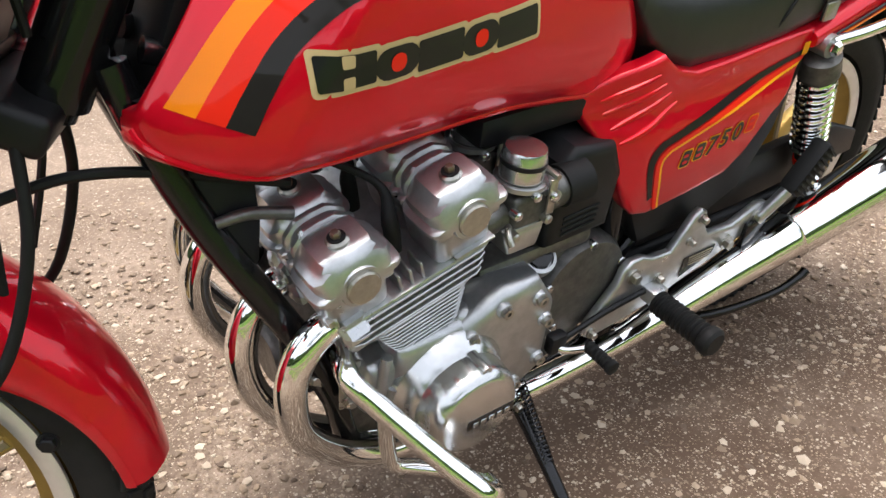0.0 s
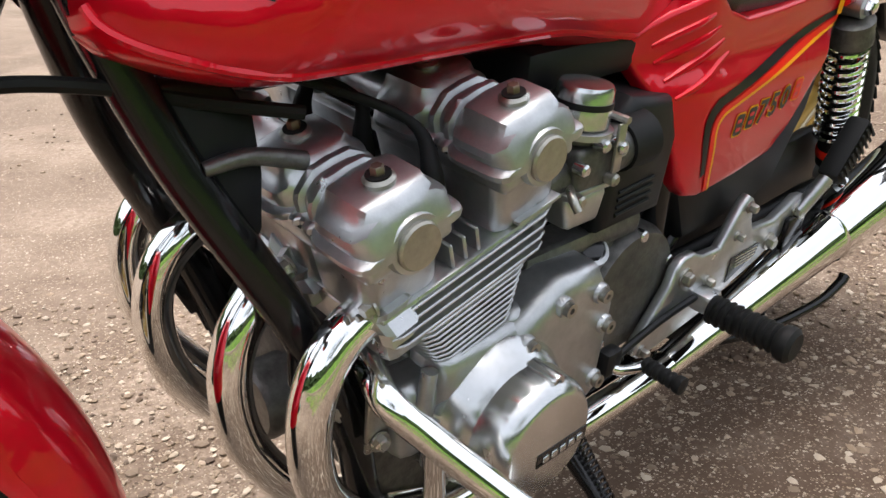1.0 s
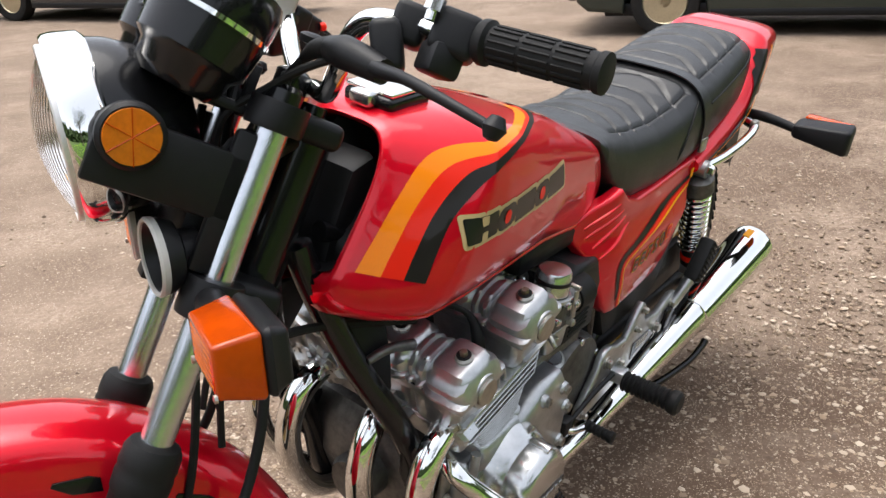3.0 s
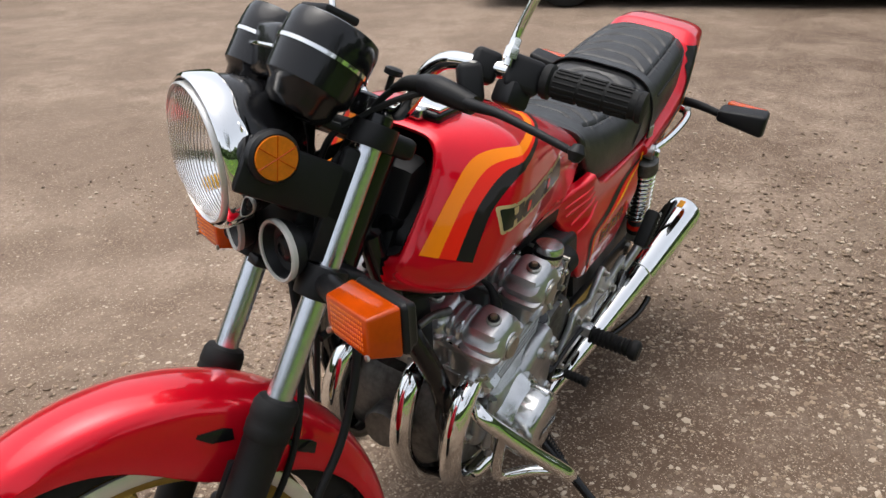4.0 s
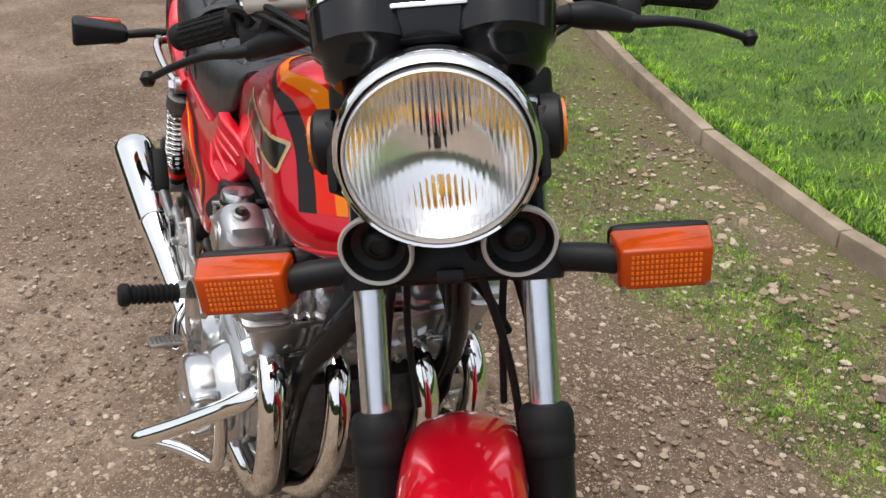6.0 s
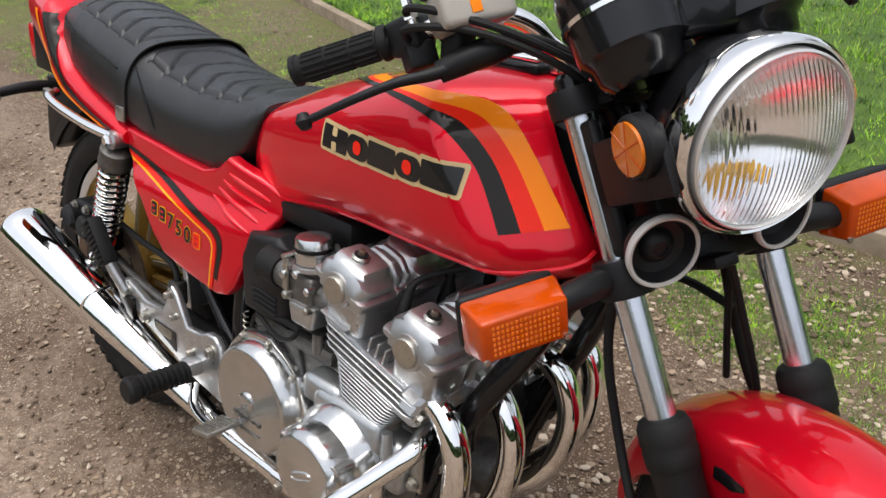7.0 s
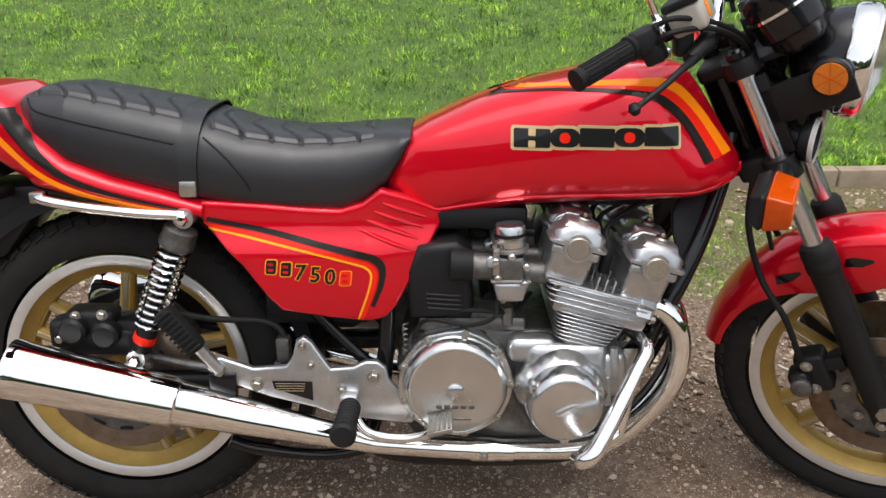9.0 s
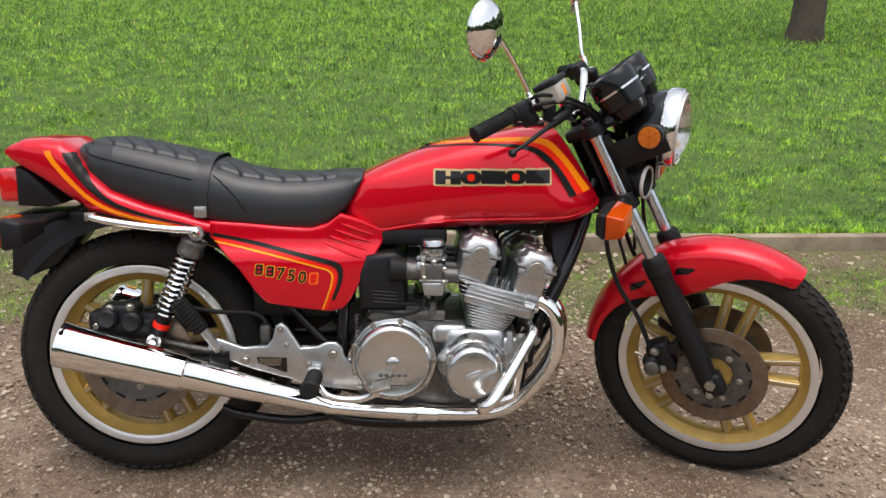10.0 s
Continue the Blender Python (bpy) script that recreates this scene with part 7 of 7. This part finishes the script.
    part("stand_foot", moved(block((0, 0, 0), (0.060, 0.046, 0.008), 0.003), Matrix.Translation(g) @ Matrix.Rotation(radians(9.5), 4, "X")), BLACK, leg)
    part("stand_tang", tube([(0.718, 0.392, 0.075), (0.746, 0.422, 0.078), (0.770, 0.442, 0.078)], 0.006, 8, 4), BLACK, leg)
    cs = [(Vector((0.702, 0.165, 0.235)).lerp(Vector((0.712, 0.262, 0.157)), t / 160)) + Vector((math.cos(t * 0.7) * 0.007, 0, math.sin(t * 0.7) * 0.007)) for t in range(161)]
    part("stand_spring", tube(cs, 0.0018, 5, 1, smooth=False), BLACK, leg)
    part("stand_bracket", block((0.70, 0.128, 0.215), (0.05, 0.03, 0.05), 0.006), BLACK, bike)
    # centre stand folded up under the machine
    for sgn in (1, -1):
        part("centre_stand_leg", tube([(0.50, sgn * 0.09, 0.170), (0.40, sgn * 0.115, 0.165), (0.27, sgn * 0.125, 0.185), (0.22, sgn * 0.13, 0.205)], 0.012, 12, 5), BLACK, bike, "black centre stand leg")
    part("centre_stand_tang", tube([(0.36, 0.12, 0.168), (0.28, 0.18, 0.190), (0.17, 0.215, 0.215), (0.11, 0.222, 0.235), (0.095, 0.222, 0.245)], [0.008, 0.008, 0.007, 0.008, 0.009], 10, 6), BLACK, bike, "black centre stand foot lever")


build_frame()


# ---------------------------------------------------------------- exhaust
def build_exhaust():
    for sgn in (1, -1):
        s = lambda x, y, z: (x, sgn * y, z)
        outer = [s(0.985, 0.154, 0.504), s(1.028, 0.158, 0.497), s(1.059, 0.162, 0.467), s(1.071, 0.163, 0.415), s(1.058, 0.160, 0.340), s(1.005, 0.150, 0.262), s(0.945, 0.146, 0.214), s(0.885, 0.146, 0.200), s(0.80, 0.150, 0.200), s(0.70, 0.156, 0.205)]
        h = part("exhaust_header", tube(outer, 0.0195, 24, 9), CHROME, bike, "chrome exhaust header pipe")
        inner = [s(1.000, 0.062, 0.503), s(1.042, 0.065, 0.497), s(1.077, 0.069, 0.464), s(1.090, 0.072, 0.408), s(1.075, 0.074, 0.335), s(1.025, 0.080, 0.258), s(0.955, 0.092, 0.212), s(0.885, 0.110, 0.198), s(0.82, 0.135, 0.197), s(0.77, 0.150, 0.200)]
        part("exhaust_header", tube(inner, 0.0195, 24, 9), CHROME, bike, "chrome exhaust header pipe")
        for p, d in ((Vector(s(1.004, 0.155, 0.506)), Vector((0.94, 0, -0.30))), (Vector(s(1.018, 0.063, 0.504)), Vector((0.94, 0, -0.28)))):
            cl = bmesh.new()
            u = d.orthogonal().normalized()
            w = d.normalized().cross(u)
            prof = []
            for k in range(20):
                a = 2 * math.pi * k / 20
                r = 0.039 if k % 2 else 0.028
                prof.append((u * math.cos(a) + w * math.sin(a)) * r)
            loops = [[p + d.normalized() * hh + q * sc for q in prof] for hh, sc in ((-0.020, 0.9), (-0.016, 1.0), (0.006, 1.0), (0.012, 0.80))]
            bridge(cl, loops)
            part("header_clamp", fin(cl), ALU, h, "finned alloy exhaust clamp", angle=25)
            for q in (u * 0.030, u * -0.030):
                part("clamp_nut", bolt(p + q + d.normalized() * 0.010, d, 0.007, 0.010), STEEL, h)
        # silencer: slim pipe into a long tapered body, with a lap where they join
        pipe = [s(0.77, 0.152, 0.200), s(0.66, 0.158, 0.207), s(0.56, 0.163, 0.216), s(0.49, 0.166, 0.224)]
        part("link_pipe", tube(pipe, [0.0215, 0.0205, 0.0200, 0.0200], 24, 6), CHROME, h)
        part("pipe_clamp", tube([s(0.735, 0.1535, 0.202), s(0.690, 0.1565, 0.205)], 0.0235, 24, 2, smooth=False), CHROME, h)
        part("clamp_bolt", bolt(s(0.713, 0.176, 0.202), (0, sgn, 0.0), 0.007, 0.010), STEEL, h)
        ax0, ax1 = Vector(s(0.50, 0.165, 0.223)), Vector(s(-0.150, 0.203, 0.394))
        ax = ax1 - ax0
        L = ax.length
        prof = [(0.0205, 0.0), (0.021, 0.02), (0.0245, 0.07), (0.0345, 0.24), (0.0415, 0.365), (0.0425, 0.368), (0.0460, 0.370), (0.0500, 0.47), (0.0545, L - 0.03), (0.0555, L - 0.006), (0.0535, L), (0.0490, L - 0.004), (0.046, L - 0.03), (0.044, L - 0.06), (0.018, L - 0.062), (0.0, L - 0.062)]
        mf = lathe(prof, ax0, ax, 56)
        m = part("silencer", mf, CHROME, bike, "long chrome silencer", angle=50)
        part("silencer_tip", lathe([(0.013, L - 0.07), (0.013, L - 0.02), (0.011, L - 0.02), (0.011, L - 0.065)], ax0, ax, 20, cap=False), BLACK, m)
        if sgn > 0:
            d = ax.normalized()
            up = (Vector((0, 0, 1)) - d * d.z).normalized()
            lat = d.cross(up)
            st = block((0, 0, 0), (0.030, 0.016, 0.0012), 0.0003, seg=1)
            moved(st, Matrix.Translation(ax0 + ax - d * 0.030 + up * 0.0552) @ Matrix(((d.x, lat.x, up.x, 0), (d.y, lat.y, up.y, 0), (d.z, lat.z, up.z, 0), (0, 0, 0, 1))))
            part("sticker", st, YELLOW_D, m, "small yellow sticker")
        mid = ax0 + ax * 0.42
        part("silencer_hanger", block(mid + Vector((0, -sgn * 0.012, 0.050)), (0.05, 0.012, 0.05), 0.004), BLACK, m)
        # crash bar
        bar = [s(0.985, 0.120, 0.440), s(0.998, 0.150, 0.437), s(1.004, 0.182, 0.424), s(0.980, 0.214, 0.392), s(0.940, 0.266, 0.344), s(0.909, 0.306, 0.310), s(0.893, 0.322, 0.293), s(0.877, 0.318, 0.279), s(0.872, 0.296, 0.270)]
        cb = part("crash_bar", tube(bar, 0.0145, 18, 8), CHROME, bike, "chrome engine crash bar")
        brace = [s(0.978, 0.214, 0.392), s(0.970, 0.210, 0.345), s(0.964, 0.210, 0.296), s(0.955, 0.213, 0.270), s(0.930, 0.224, 0.262), s(0.897, 0.254, 0.264), s(0.874, 0.296, 0.271)]
        part("crash_bar_brace", tube(brace, 0.0105, 14, 7), CHROME, cb)
        mount = part("engine_mount", plate([(0.940, 0.362), (1.028, 0.360), (1.062, 0.432), (1.062, 0.466), (1.030, 0.462), (0.985, 0.412)], *sorted((sgn * 0.117, sgn * 0.124)), 0.003), BLACK, bike, "black engine mounting plate")
        for bx, bz in ((1.033, 0.433), (1.013, 0.382), (0.964, 0.378)):
            part("mount_bolt", bolt(s(bx, 0.124, bz), (0, sgn, 0), 0.0095, 0.010), STEEL, mount)
        part("crash_bar_plate", block(s(0.985, 0.148, 0.375), (0.030, 0.006, 0.075), 0.003), STEEL, cb)
        part("crash_bar_nut", bolt(s(0.986, 0.152, 0.350), (0, sgn, 0), 0.008, 0.009), STEEL, cb)


build_exhaust()


# ---------------------------------------------------------------- cars parked across the drive
CAR_GREEN = material("dark_green_car_paint", (0.020, 0.030, 0.024), 0.35, 0.2, 0.8, 0.04, var=0.2, scale=3, spec=0.3)
CAR_GREY = material("dark_grey_car_paint", (0.025, 0.026, 0.028), 0.35, 0.2, 0.8, 0.04, var=0.2, scale=3, spec=0.3)
TINTED = material("tinted_car_glass", (0.01, 0.012, 0.012), 0.05, 0, 0.5, 0.03, spec=0.5)


def build_car(label, paint, wheel_spot, heading, rear_first):
    """A parked estate: its near side runs along the heading from the wheel's spot."""
    car = tagged(new("car"), label, "car", group="cars parked on the drive")
    h = Vector((heading[0], heading[1], 0)).normalized()
    side = Vector((-h.y, h.x, 0))
    if side.x > 0:
        side = -side
    # local x along the heading, y away from the motorcycle, z up
    off = -3.15 if rear_first else 0.0
    o = Vector((wheel_spot[0], wheel_spot[1], 0)) + h * off
    car.matrix_world = Matrix(((h.x, side.x, 0, o.x), (h.y, side.y, 0, o.y), (0, 0, 1, 0), (0, 0, 0, 1)))

    def arch(x):
        return [(x + 0.36 * math.cos(radians(a)), 0.29 + 0.36 * math.sin(radians(a))) for a in range(180, -1, -20)]

    low = [(-0.80, 0.30), (-0.70, 0.22), (-0.37, 0.20)] + arch(0.0) + [(0.37, 0.20), (2.18, 0.20)] + arch(2.55) + [(2.92, 0.20), (3.30, 0.24), (3.38, 0.34), (3.36, 0.62), (3.25, 0.78), (2.45, 0.90), (0.10, 0.94), (-0.62, 0.90), (-0.82, 0.80), (-0.86, 0.50)]
    low = [(x + (0.60 if x > 1.2 else 0.0), z) for x, z in low]
    body = part("body", plate(low, 0.0, 1.68, 0.05, seg=3), paint, car, angle=30)
    cab = plate([(-0.45, 0.90), (-0.10, 1.32), (0.15, 1.40), (1.30, 1.41), (1.60, 1.34), (2.35, 0.90)], 0.10, 1.58, 0.06, seg=3)
    for v in cab.verts:
        k = smoothstep(0.9, 1.42, v.co.z)
        v.co.y = 0.84 + (v.co.y - 0.84) * (1 - 0.18 * k)
    part("cabin", cab, paint, body, angle=30)
    for y0, sg in ((0.10, -1), (1.58, 1)):
        for poly in ([(0.02, 0.96), (0.20, 1.30), (0.95, 1.33), (0.95, 0.96)], [(1.02, 0.96), (1.02, 1.33), (1.45, 1.28), (1.98, 0.96)]):
            w = plate(poly, y0 + sg * 0.004 - 0.004, y0 + sg * 0.004 + 0.004, 0)
            for v in w.verts:
                k = smoothstep(0.9, 1.42, v.co.z)
                v.co.y = 0.84 + (v.co.y - 0.84) * (1 - 0.18 * k)
            part("side_window", w, TINTED, body)
    part("sill", block((1.57, 0.02, 0.21), (2.35, 0.05, 0.07), 0.015), PLASTIC, body, "black plastic sill")
    part("bumper", block((-0.84, 0.84, 0.42), (0.12, 1.66, 0.20), 0.04, seg=3), PLASTIC, body, "black bumper")
    part("bumper", block((3.96, 0.84, 0.40), (0.12, 1.66, 0.20), 0.04, seg=3), PLASTIC, body, "black bumper")
    part("underbody", block((1.55, 0.84, 0.23), (4.2, 1.50, 0.12), 0.02), SATIN, body)
    for x in (0.0, 3.15):
        for y, sg in ((0.09, -1), (1.59, 1)):
            ty = part("wheel", ring([(0.205, -0.085), (0.26, -0.098), (0.300, -0.085), (0.312, 0.0), (0.300, 0.085), (0.26, 0.098), (0.205, 0.085)], (x, y, 0.306), (0, 1, 0), 40), TYRE, car, "black tyre on a grey rim")
            part("rim", lathe([(0.205, 0.070), (0.195, 0.078), (0.170, 0.050), (0.07, 0.062), (0.05, 0.070), (0.0, 0.070)], (x, y, 0.306), (0, sg, 0), 30), SILGREY, ty, "grey steel rim")
    return car


build_car("dark green estate car parked on the gravel drive", CAR_GREEN, (-5.72, -2.42), (-0.36, 0.93), False)
build_car("dark grey estate car parked farther along the drive", CAR_GREY, (-4.80, -7.98), (-0.25, 0.97), True)
